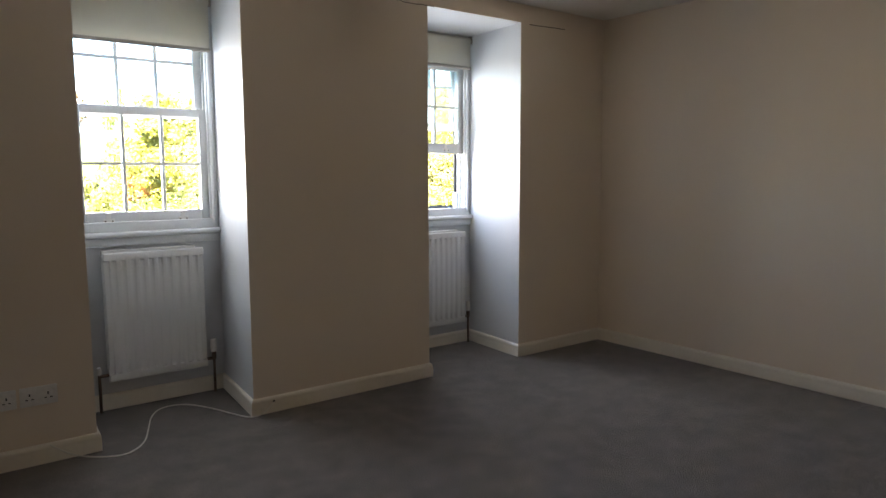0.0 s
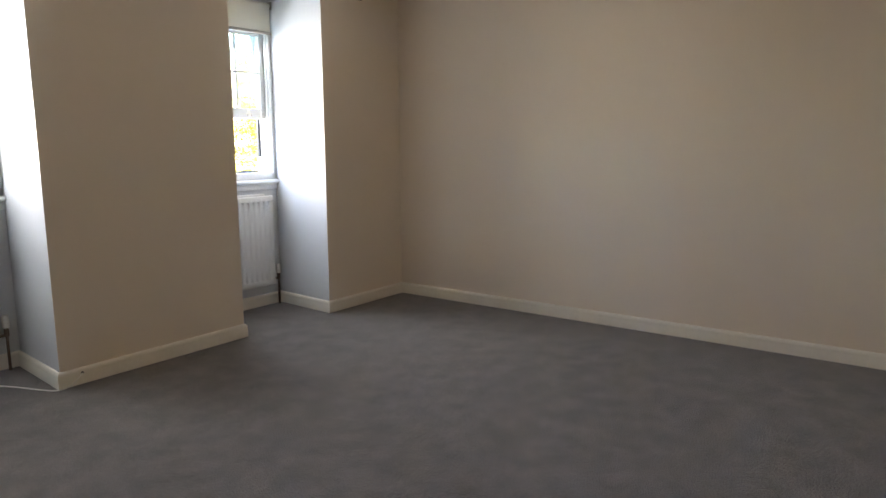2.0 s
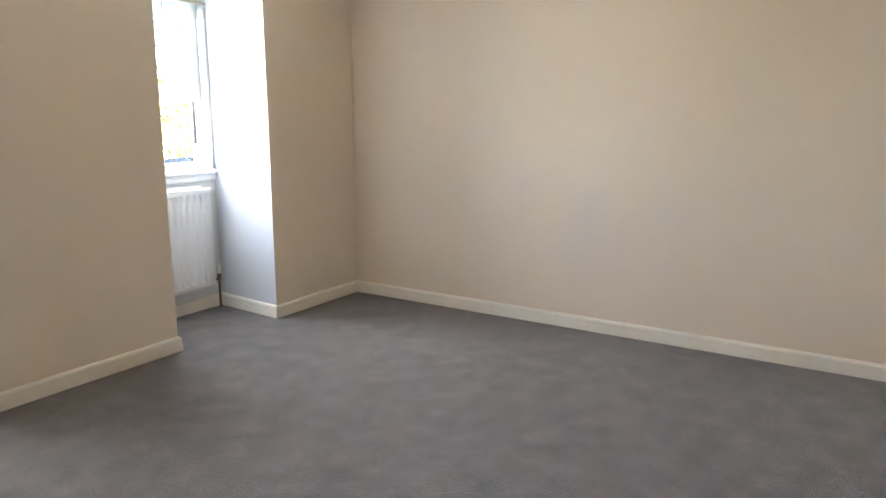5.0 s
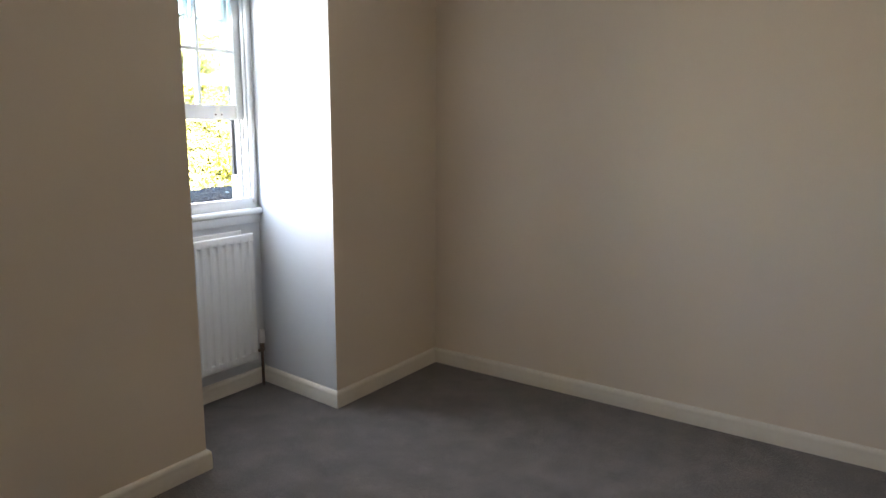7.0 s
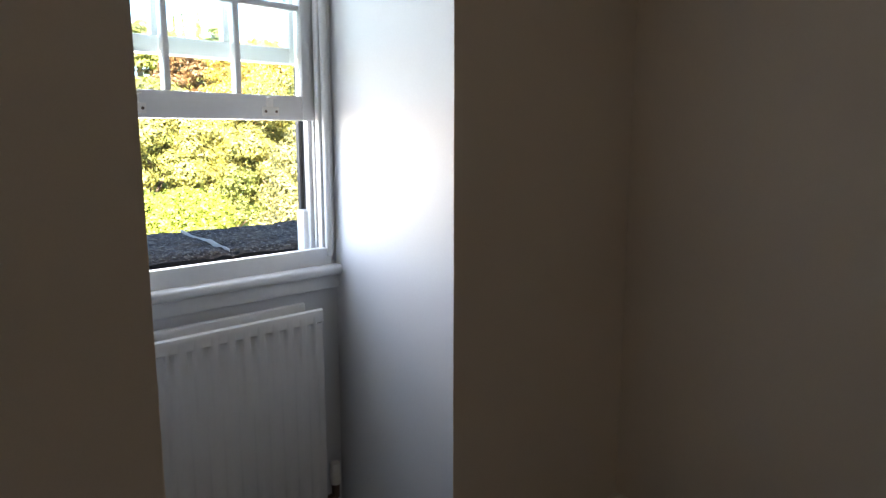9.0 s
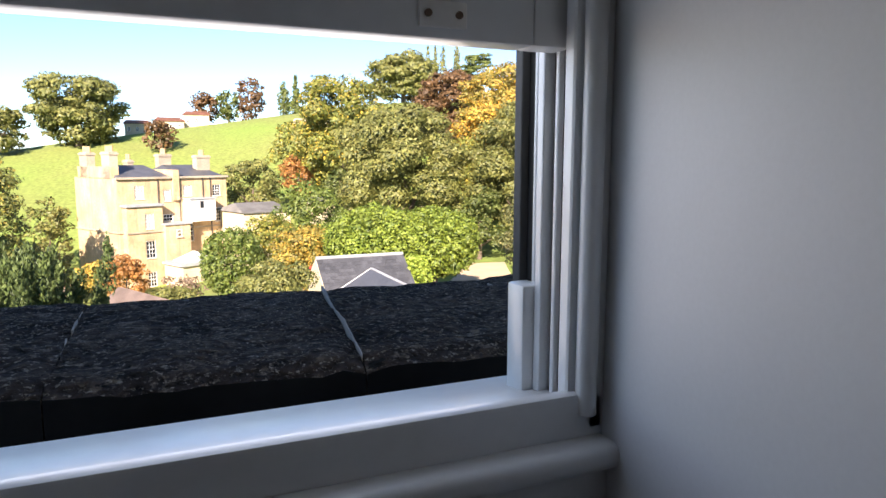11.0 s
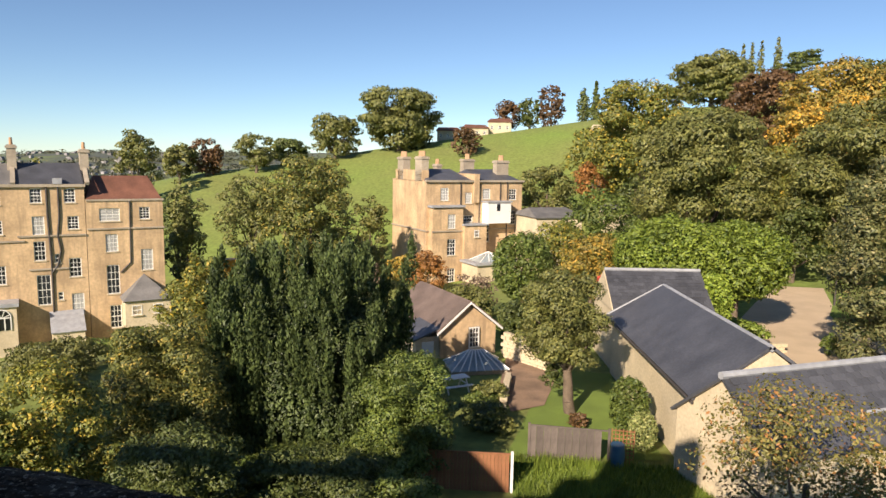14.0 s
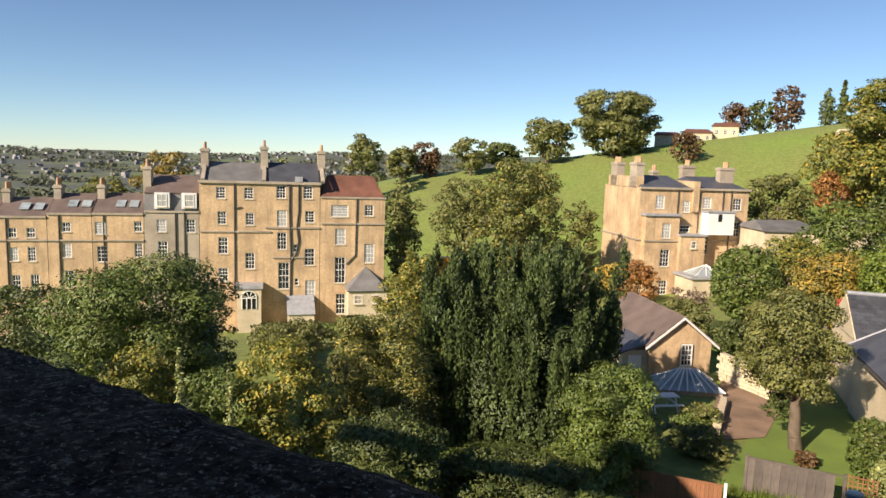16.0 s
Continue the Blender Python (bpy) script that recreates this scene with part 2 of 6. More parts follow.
M_GLASSROOF = mat("roof_glass", (0.36, 0.41, 0.42), 0.08, vary=0.4, scale=1, bump=0.0)
M_BARN = mat("barn_stone", (0.60, 0.50, 0.34), 0.92, vary=0.2, scale=0.6, fine=8, bump=0.5, dist=0.03, detail=0.12)


def ground_mat():
    m = mat("meadow_grass", (0.15, 0.225, 0.035), 0.95, vary=0.28, scale=0.035, fine=1.6, bump=0.5, dist=0.12, detail=0.25,
            tint=(0.19, 0.20, 0.055))
    n, l = m.node_tree.nodes, m.node_tree.links
    base = n["Principled BSDF"].inputs["Base Color"].links[0].from_socket
    # distance haze put into the colour: far grass turns grey-green in patches
    ln, r, x, t, mul = n.new("ShaderNodeVectorMath"), n.new("ShaderNodeMapRange"), n.new("ShaderNodeMix"), n.new("ShaderNodeTexNoise"), n.new("ShaderNodeMath")
    ln.operation, mul.operation = "LENGTH", "MULTIPLY"
    l.new(n["Texture Coordinate"].outputs["Object"], ln.inputs[0])
    l.new(ln.outputs["Value"], r.inputs[0])
    r.inputs[1].default_value, r.inputs[2].default_value = 320, 620
    t.inputs["Scale"].default_value, t.inputs["Detail"].default_value = 0.012, 4
    l.new(n["Texture Coordinate"].outputs["Object"], t.inputs["Vector"])
    cover = n.new("ShaderNodeMapRange")
    cover.inputs[1].default_value, cover.inputs[2].default_value, cover.inputs[3].default_value = 0.42, 0.56, 0.55
    l.new(t.outputs["Fac"], cover.inputs[0])
    l.new(r.outputs[0], mul.inputs[0])
    l.new(cover.outputs[0], mul.inputs[1])
    x.data_type = "RGBA"
    x.inputs[7].default_value = (0.085, 0.098, 0.082, 1)
    l.new(mul.outputs[0], x.inputs[0])
    l.new(base, x.inputs[6])
    l.new(x.outputs[2], n["Principled BSDF"].inputs["Base Color"])
    return m


M_GROUND = ground_mat()
M_LAWN = mat("lawn_grass", (0.15, 0.22, 0.035), 0.95, vary=0.2, scale=0.7, fine=40, bump=0.5, dist=0.03, detail=0.3)
LEAF = {
    "yew": leaf_mat("yew_foliage", (0.026, 0.049, 0.017), (0.100, 0.150, 0.050)),
    "green": leaf_mat("green_foliage", (0.049, 0.091, 0.020), (0.147, 0.203, 0.042)),
    "bright": leaf_mat("bright_foliage", (0.068, 0.120, 0.022), (0.190, 0.270, 0.045)),
    "yellow": leaf_mat("turning_foliage", (0.077, 0.112, 0.022), (0.190, 0.205, 0.042), (0.42, 0.33, 0.05), 0.17),
    "gold": leaf_mat("golden_foliage", (0.115, 0.125, 0.028), (0.26, 0.215, 0.045), (0.42, 0.28, 0.05), 0.30),
    "dark": leaf_mat("dark_foliage", (0.036, 0.063, 0.017), (0.115, 0.150, 0.038)),
    "brown": leaf_mat("copper_foliage", (0.063, 0.039, 0.020), (0.154, 0.091, 0.039)),
    "rust": leaf_mat("rust_foliage", (0.168, 0.084, 0.028), (0.364, 0.182, 0.056)),
    "silver": leaf_mat("pale_foliage", (0.098, 0.140, 0.042), (0.280, 0.336, 0.126), (0.420, 0.462, 0.210), 0.2),
    "olive": leaf_mat("olive_foliage", (0.070, 0.095, 0.028), (0.196, 0.210, 0.063)),
    "mixed": leaf_mat("reddening_foliage", (0.075, 0.090, 0.026), (0.21, 0.20, 0.06), (0.34, 0.17, 0.06), 0.2),
    "grass": leaf_mat("grass_blades", (0.075, 0.135, 0.020), (0.19, 0.27, 0.045)),
    "red": leaf_mat("red_foliage", (0.280, 0.042, 0.028), (0.588, 0.084, 0.056)),
    "lime": leaf_mat("lime_foliage", (0.050, 0.075, 0.020), (0.170, 0.185, 0.045), (0.34, 0.28, 0.06), 0.14),
    "maple": leaf_mat("maple_foliage", (0.060, 0.095, 0.018), (0.235, 0.250, 0.040), (0.42, 0.34, 0.06), 0.2),
    "amber": leaf_mat("amber_foliage", (0.110, 0.115, 0.025), (0.36, 0.26, 0.045), (0.58, 0.34, 0.05), 0.35),
    "whitebeam": leaf_mat("whitebeam_foliage", (0.045, 0.065, 0.020), (0.165, 0.180, 0.078), (0.30, 0.27, 0.12), 0.10),
    # green muted towards grey, the haze of distance put into the leaf colour
    "far": leaf_mat("hazed_foliage", (0.055, 0.070, 0.048), (0.105, 0.120, 0.082)),
    "bay": leaf_mat("bay_foliage", (0.060, 0.110, 0.018), (0.210, 0.290, 0.040)),
    "twig": leaf_mat("bare_twigs", (0.100, 0.075, 0.058), (0.230, 0.175, 0.135)),
    "hedge": leaf_mat("hedge_foliage", (0.098, 0.182, 0.021), (0.280, 0.378, 0.056)),
}


# ---- mesh helpers ----
def box(bm, x0, x1, y0, y1, z0, z1):
    v = [bm.verts.new((x, y, z)) for x in (x0, x1) for y in (y0, y1) for z in (z0, z1)]
    for f in ((0, 1, 3, 2), (4, 6, 7, 5), (0, 4, 5, 1), (2, 3, 7, 6), (0, 2, 6, 4), (1, 5, 7, 3)):
        bm.faces.new([v[i] for i in f])
    return v


def tube(bm, a, b, r0, r1=None, seg=10):
    """A tapered round bar from a to b."""
    r1 = r0 if r1 is None else r1
    a, b = Vector(a), Vector(b)
    q = (b - a).to_track_quat("Z", "Y")
    rings = []
    for p, r in ((a, r0), (b, r1)):
        rings.append([bm.verts.new(p + q @ Vector((r * math.cos(i * 2 * math.pi / seg), r * math.sin(i * 2 * math.pi / seg), 0))) for i in range(seg)])
    for i in range(seg):
        bm.faces.new((rings[0][i], rings[0][(i + 1) % seg], rings[1][(i + 1) % seg], rings[1][i]))
    bm.faces.new(rings[0][::-1])
    bm.faces.new(rings[1])


def quad(bm, *pts):
    return bm.faces.new([bm.verts.new(p) for p in pts])


def slab(bm, pts, thick):
    """A flat plate over the polygon pts, thickened downwards along its normal."""
    pts = [Vector(p) for p in pts]
    nrm = (pts[1] - pts[0]).cross(pts[2] - pts[0]).normalized()
    top = [bm.verts.new(p) for p in pts]
    low = [bm.verts.new(p - nrm * thick) for p in pts]
    bm.faces.new(top)
    bm.faces.new(low[::-1])
    for i in range(len(pts)):
        j = (i + 1) % len(pts)
        bm.faces.new((top[i], low[i], low[j], top[j]))


def bevel(bm, width, seg=2):
    bmesh.ops.bevel(bm, geom=list(bm.edges), offset=width, segments=seg, affect="EDGES", profile=0.5)


def mesh_of(name, bm, material, smooth=False):
    bmesh.ops.recalc_face_normals(bm, faces=bm.faces)
    me = bpy.data.meshes.new(name)
    bm.to_mesh(me)
    bm.free()
    me.materials.append(material)
    if smooth:
        me.shade_smooth()
        me.set_sharp_from_angle(angle=radians(40))
    return me


def part(name, bm, material, parent=None, label="", smooth=False, loc=None):
    ob = new(name, mesh_of(name, bm, material, smooth))
    if parent:
        ob.parent = parent
    if loc:
        ob.location = loc
    if label:
        ob["label"] = label
    return ob


def thing(name, label, category, loc=(0, 0, 0), rot=0.0, group="", kind=""):
    ob = new(name)
    ob.empty_display_size = 0.1
    ob.matrix_basis = pose(*loc, 0, 0, rot)
    return tagged(ob, label, category, group, kind)


def structure(ob, label, category):
    return tagged(ob, label, category, kind="structure")


def piece(name, mesh, parent, m=None):
    ob = new(name, mesh)
    ob.parent = parent
    if m is not None:
        ob.matrix_basis = m
    return ob


# ---- the room: shell ----
CEIL_Z = 2.405
RX, WY = 0.014, 0.014
LX, BY = -5.9, -5.2
# recess: front left, front right, back left, back right
RECESS_A = (-3.525, -2.767, -3.49, -2.712)
RECESS_B = (-1.606, -0.832, -1.575, -0.79)
BACK_Y, OUT_Y, HEAD_Z = 0.60, 0.768, 2.285


def prism(bm, pts, z0, z1):
    lo, hi = [bm.verts.new((x, y, z0)) for x, y in pts], [bm.verts.new((x, y, z1)) for x, y in pts]
    bm.faces.new(lo[::-1])
    bm.faces.new(hi)
    for i in range(len(pts)):
        j = (i + 1) % len(pts)
        bm.faces.new((lo[i], lo[j], hi[j], hi[i]))


def window_wall():
    """Thick outer wall with two deep recesses whose cheeks splay slightly."""
    bm = bmesh.new()
    a, b = RECESS_A, RECESS_B
    prism(bm, [(LX, WY), (a[0], WY), (a[2], BACK_Y), (a[2], OUT_Y), (LX, OUT_Y)], 0, CEIL_Z)
    prism(bm, [(a[1], WY), (b[0], WY), (b[2], BACK_Y), (b[2], OUT_Y), (a[3], OUT_Y), (a[3], BACK_Y)], 0, CEIL_Z)
    prism(bm, [(b[1], WY), (RX, WY), (RX, OUT_Y), (b[3], OUT_Y), (b[3], BACK_Y)], 0, CEIL_Z)
    for r in (a, b):
        prism(bm, [(r[0], WY), (r[1], WY), (r[3], BACK_Y), (r[3], OUT_Y), (r[2], OUT_Y), (r[2], BACK_Y)], HEAD_Z, CEIL_Z)
        prism(bm, [(r[2], BACK_Y), (r[3], BACK_Y), (r[3], OUT_Y), (r[2], OUT_Y)], 0, 0.94)
    ob = part("wall_north", bm, M_WALL)
    ob.data.materials.append(M_REVEAL)
    for f in ob.data.polygons:
        c, nn = f.center, f.normal
        if (c.y > 0.05 and (abs(nn.x) > 0.9 or nn.z < -0.5) and c.y < 0.7) or (abs(c.y - BACK_Y) < 0.01 and c.z < 0.94):
            f.material_index = 1
    return structure(ob, "warm off-white painted wall with two deep window recesses", "wall")


window_wall()
bm = bmesh.new()
prism(bm, [(RX, OUT_Y), (RX, WY), (RX + 0.03, BY), (RX + 0.03, BY - 0.2), (RX + 0.35, BY - 0.2), (RX + 0.35, OUT_Y)], 0, CEIL_Z)
structure(part("wall_east", bm, M_WALL), "plain warm off-white painted plaster wall", "wall")
bm = bmesh.new()
box(bm, LX - 0.25, LX, BY - 0.2, OUT_Y, 0, CEIL_Z)
structure(part("wall_west", bm, M_WALL), "plain warm off-white painted plaster wall", "wall")
bm = bmesh.new()
box(bm, LX, RX + 0.03, BY - 0.2, BY, 0, CEIL_Z)
structure(part("wall_south", bm, M_WALL), "plain warm off-white painted plaster wall", "wall")
bm = bmesh.new()
box(bm, LX - 0.25, RX + 0.35, BY - 0.2, OUT_Y, CEIL_Z, CEIL_Z + 0.2)
structure(part("ceiling", bm, M_CEIL), "plain off-white painted ceiling", "ceiling")
bm = bmesh.new()
box(bm, LX - 0.25, RX + 0.35, BY - 0.2, OUT_Y, -0.25, 0)
structure(part("floor", bm, M_CARPET), "mottled grey plush carpet, freshly laid", "floor")


def skirting():
    """Torus-moulded skirting swept round the room with mitred corners."""
    a, b = RECESS_A, RECESS_B
    pts = [(LX, WY), (a[0], WY), (a[2], BACK_Y), (a[3], BACK_Y), (a[1], WY), (b[0], WY), (b[2], BACK_Y), (b[3], BACK_Y), (b[1], WY),
           (RX, WY), (RX + 0.03, BY), (LX, BY)]
    prof = [(0.0, 0.0), (0.017, 0.0), (0.017, 0.052), (0.0155, 0.057), (0.0165, 0.064), (0.0155, 0.073), (0.011, 0.081), (0.004, 0.086), (0.0, 0.087)]
    bm = bmesh.new()
    n, rings = len(pts), []
    for i in range(n):
        p, q, r = Vector(pts[i - 1]), Vector(pts[i]), Vector(pts[(i + 1) % n])
        d0, d1 = (q - p).normalized(), (r - q).normalized()
        n0, n1 = Vector((d0.y, -d0.x)), Vector((d1.y, -d1.x))
        m = (n0 + n1) / (1 + n0.dot(n1))
        rings.append([bm.verts.new((q.x + m.x * o, q.y + m.y * o, z)) for o, z in prof])
    for i in range(n):
        for k in range(len(prof) - 1):
            bm.faces.new((rings[i][k], rings[(i + 1) % n][k], rings[(i + 1) % n][k + 1], rings[i][k + 1]))
    return structure(part("baseboard", bm, M_TRIM, smooth=True), "cream gloss painted moulded skirting board", "baseboard")


skirting()
# fine settlement crack at the head of the recess
bm = bmesh.new()
for i in range(14):
    x = -2.02 + i * 0.115
    if RECESS_B[0] - 0.02 < x < RECESS_B[1]:
        continue
    z = 2.282 + 0.004 * math.sin(i * 2.1)
    box(bm, x, x + 0.115, WY - 0.003, WY, z, z + 0.0045)
structure(part("trim", bm, M_STEEL), "hairline settlement crack in the wall plaster", "trim")


# ---- windows ----
def sash(name, parent, w, z0, z1, y, bottom_rail, top_rail, bars_z, label):
    """One sash: stiles and rails, glazing bars and six panes. Local x runs across, centred."""
    st, th = 0.052, 0.042
    h = w / 2
    bm = bmesh.new()
    box(bm, -h, -h + st, y, y + th, z0, z1)
    box(bm, h - st, h, y, y + th, z0, z1)
    box(bm, -h + st, h - st, y, y + th, z0, z0 + bottom_rail)
    box(bm, -h + st, h - st, y, y + th, z1 - top_rail, z1)
    bevel(bm, 0.004, 2)
    s = part(name, bm, M_WHITE, parent, label, smooth=True)
    gx0, gx1, gz0, gz1 = -h + st, h - st, z0 + bottom_rail, z1 - top_rail
    bw = 0.018
    xs = [gx0 + (gx1 - gx0) * k / 3 for k in range(4)]
    zs = [gz0, *bars_z, gz1]
    for x in xs[1:3]:
        bm = bmesh.new()
        box(bm, x - bw / 2, x + bw / 2, y + 0.004, y + th - 0.004, gz0, gz1)
        bevel(bm, 0.005, 2)
        part("glazing_bar", bm, M_WHITE, s)
    for z in bars_z:
        bm = bmesh.new()
        box(bm, gx0, gx1, y + 0.006, y + th - 0.006, z - bw / 2, z + bw / 2)
        bevel(bm, 0.005, 2)
        part("glazing_bar", bm, M_WHITE, s)
    for i in range(3):
        for j in range(len(zs) - 1):
            bm = bmesh.new()
            box(bm, xs[i], xs[i + 1], y + 0.019, y + 0.023, zs[j], zs[j + 1])
            pane = part("pane", bm, M_GLASS, s)
            pane.visible_shadow = False
    return s


def sash_window(name, xl, xr, lift, label):
    """Box sash window: linings, beads, sill board with a rounded nosing, two sashes, lifts and a fastener."""
    cx, W = (xl + xr) / 2, xr - xl
    win = structure(thing(name, label, "window", (cx, 0, 0)), label, "window")
    h = W / 2
    inner = h - 0.022
    for s in (-1, 1):
        bm = bmesh.new()
        x0, x1 = sorted((s * h, s * inner))
        box(bm, x0, x1, 0.60, 0.764, 0.98, 2.26)
        bevel(bm, 0.002, 1)
        part("jamb_lining", bm, M_WHITE, win)
        for y, d, wd in ((0.612, 0.024, 0.022), (0.664, 0.008, 0.010), (0.684, 0.015, 0.018), (0.716, 0.007, 0.008), (0.744, 0.019, 0.014)):
            bm = bmesh.new()
            x0, x1 = sorted((s * inner, s * (inner - wd)))
            box(bm, x0, x1, y, y + d, 1.0, 2.24)
            bevel(bm, 0.005 if d > 0.02 else 0.002, 2)
            part("bead", bm, M_WHITE if y < 0.74 else M_BEAD_DARK, win, "" if y < 0.74 else "dark outer bead")
        bm = bmesh.new()
        tube(bm, (s * (inner - 0.002), 0.603, 1.0), (s * (inner - 0.002), 0.603, 2.24), 0.013, seg=12)
        part("staff_bead", bm, M_WHITE, win, smooth=True)
        # flat dark strips stand for the shade inside the sash grooves
        for y, d in ((0.637, 0.026), (0.6725, 0.011), (0.7235, 0.020)):
            bm = bmesh.new()
            x0, x1 = sorted((s * inner, s * (inner - 0.003)))
            box(bm, x0, x1, y, y + d, 1.0, 2.24)
            part("channel", bm, M_DARK, win, "dark strip coloured for the shade in a sash groove")
        bm = bmesh.new()
        x0, x1 = sorted((s * (inner - 0.001), s * (inner - 0.034)))
        box(bm, x0, x1, 0.6995, 0.742, 0.99, 1.140)
        bevel(bm, 0.005, 2)
        part("sash_stop", bm, M_WHITE, win, "white sash stop block", smooth=True)
    bm = bmesh.new()
    box(bm, -h, h, 0.60, 0.764, 2.24, HEAD_Z - 0.004)
    part("head_lining", bm, M_WHITE, win)
    bm = bmesh.new()
    v = box(bm, -h, h, 0.617, 0.80, 0.945, 1.0)
    for q in v:
        if q.co.z > 0.97:
            q.co.z += 0.012 if q.co.y < 0.7 else -0.012
    bevel(bm, 0.004, 2)
    part("cill", bm, M_WHITE, win, smooth=True)
    bm = bmesh.new()
    box(bm, -h - 0.002, h + 0.002, 0.600, 0.624, 0.968, 1.026)
    bevel(bm, 0.006, 2)
    part("upstand_board", bm, M_WHITE, win, smooth=True)
    bm = bmesh.new()
    box(bm, -h - 0.006, h + 0.006, 0.562, 0.64, 0.940, 0.972)
    bevel(bm, 0.013, 4)
    part("window_board", bm, M_WHITE, win, "rounded white window board", smooth=True)
    bm = bmesh.new()
    box(bm, -h, h, 0.586, 0.5995, 0.895, 0.9395)
    bevel(bm, 0.004, 2)
    part("apron_moulding", bm, M_WHITE, win, smooth=True)
    sw = 2 * inner - 0.012
    up = sash("upper_sash", win, sw, 1.605, 2.238, 0.708, 0.048, 0.05, [1.92], "")
    lo = sash("lower_sash", win, sw, 1.004 + lift, 1.655 + lift, 0.643, 0.074, 0.048, [1.342 + lift], "raised lower sash" if lift else "closed lower sash")
    for x in (-0.198, 0.198):
        bm = bmesh.new()
        box(bm, x - 0.028, x + 0.028, 0.6395, 0.643, 1.015 + lift, 1.043 + lift)
        box(bm, x - 0.014, x + 0.010, 0.6395, 0.643, 1.043 + lift, 1.070 + lift)
        box(bm, x - 0.014, x + 0.012, 0.622, 0.643, 1.066 + lift, 1.072 + lift)
        bevel(bm, 0.0012, 1)
        part("sash_lift", bm, M_PLASTIC, lo)
        for dx in (-0.018, 0.018):
            bm = bmesh.new()
            tube(bm, (x + dx, 0.6392, 1.029 + lift), (x + dx, 0.6365, 1.029 + lift), 0.0042, seg=10)
            part("screw", bm, M_STEEL, lo)
    bm = bmesh.new()
    tube(bm, (0, 0.672, 1.655 + lift), (0, 0.672, 1.668 + lift), 0.02, 0.016, 12)
    box(bm, -0.034, 0.034, 0.664, 0.680, 1.655 + lift, 1.660 + lift)
    part("fastener", bm, M_PLASTIC, lo, smooth=True)
    return win


sash_window("window_1", RECESS_A[2], RECESS_A[3], 0.0, "closed white-painted six-over-six sash window")
sash_window("window_2", RECESS_B[2], RECESS_B[3], 0.425, "open white-painted sash window, lower sash raised")


def roller_blind(x0, x1, drop):
    cx, h = (x0 + x1) / 2, (x1 - x0) / 2 - 0.012
    b = thing("roller_blind", "cream fabric roller blind, mostly rolled up in the recess", "blind", (cx, 0.588, 2.262), group="window blinds")
    bm = bmesh.new()
    tube(bm, (-h + 0.012, -0.005, -0.012), (h - 0.012, -0.005, -0.012), 0.021, seg=18)
    part("roller", bm, M_BLIND, b, smooth=True)
    bm = bmesh.new()
    n = 10
    for i in range(n):
        xa, xb = -h + 0.018 + (2 * h - 0.036) * i / n, -h + 0.018 + (2 * h - 0.036) * (i + 1) / n
        ya, yb = -0.026 + 0.0012 * math.sin(i * 1.7), -0.026 + 0.0012 * math.sin((i + 1) * 1.7)
        v = [bm.verts.new(p) for p in ((xa, ya, -0.012), (xb, yb, -0.012), (xb, yb, -drop), (xa, ya, -drop))]
        bm.faces.new(v)
        w = [bm.verts.new(p) for p in ((xa, ya + 0.0015, -0.012), (xb, yb + 0.0015, -0.012), (xb, yb + 0.0015, -drop), (xa, ya + 0.0015, -drop))]
        bm.faces.new(w[::-1])
    part("fabric", bm, M_BLIND, b)
    bm = bmesh.new()
    box(bm, -h + 0.016, h - 0.016, -0.034, -0.018, -drop - 0.022, -drop)
    bevel(bm, 0.004, 2)
    part("bottom_bar", bm, M_BAR, b, "grey-brown bottom bar", smooth=True)
    for s in (-1, 1):
        bm = bmesh.new()
        xa, xb = sorted((s * h, s * (h - 0.012)))
        box(bm, xa, xb, -0.032, 0.028, -0.036, 0.018)
        bevel(bm, 0.003, 1)
        part("bracket", bm, M_BAR, b)


roller_blind(RECESS_A[2], RECESS_A[3], 0.27)
roller_blind(RECESS_B[2], RECESS_B[3], 0.20)


# ---- radiators ----
def radiator_panel(w, h):
    """Pressed steel panel with ten vertical flutes that die out at both ends."""
    nx, flutes = 120, 10
    zs = [0, 0.004, 0.012, 0.040, 0.047, 0.062, 0.09, 0.16, h / 2, h - 0.16, h - 0.09, h - 0.062, h - 0.047, h - 0.040, h - 0.012, h - 0.004, h]
    bm = bmesh.new()
    grid = []
    for z in zs:
        edge = min(z, h - z)
        f = 0.0 if edge <= 0.0401 else 1.5 - 1.05 * min(1.0, max(0, edge - 0.05) / 0.11)
        row = []
        for i in range(nx + 1):
            x = -w / 2 + w * i / nx
            u = (x + w / 2 - 0.028) / (w - 0.056) * flutes
            c = 0.0
            if 0 <= u <= flutes:
                k = abs((u % 1.0) - 0.5) * 2
                c = max(0.0, min(1.0, (k - 0.30) / 0.35))
            side = min(x + w / 2, w / 2 - x)
            roll = max(0, 0.006 - side) ** 2 / 0.006 + max(0, 0.008 - edge) ** 2 / 0.008
            row.append(bm.verts.new((x, 0.0075 * f * (1 - c) + roll, z)))
        grid.append(row)
    for j in range(len(zs) - 1):
        for i in range(nx):
            bm.faces.new((grid[j][i], grid[j][i + 1], grid[j + 1][i + 1], grid[j + 1][i]))
    box(bm, -w / 2 + 0.001, w / 2 - 0.001, 0.010, 0.017, 0.002, h - 0.002)
    return bm


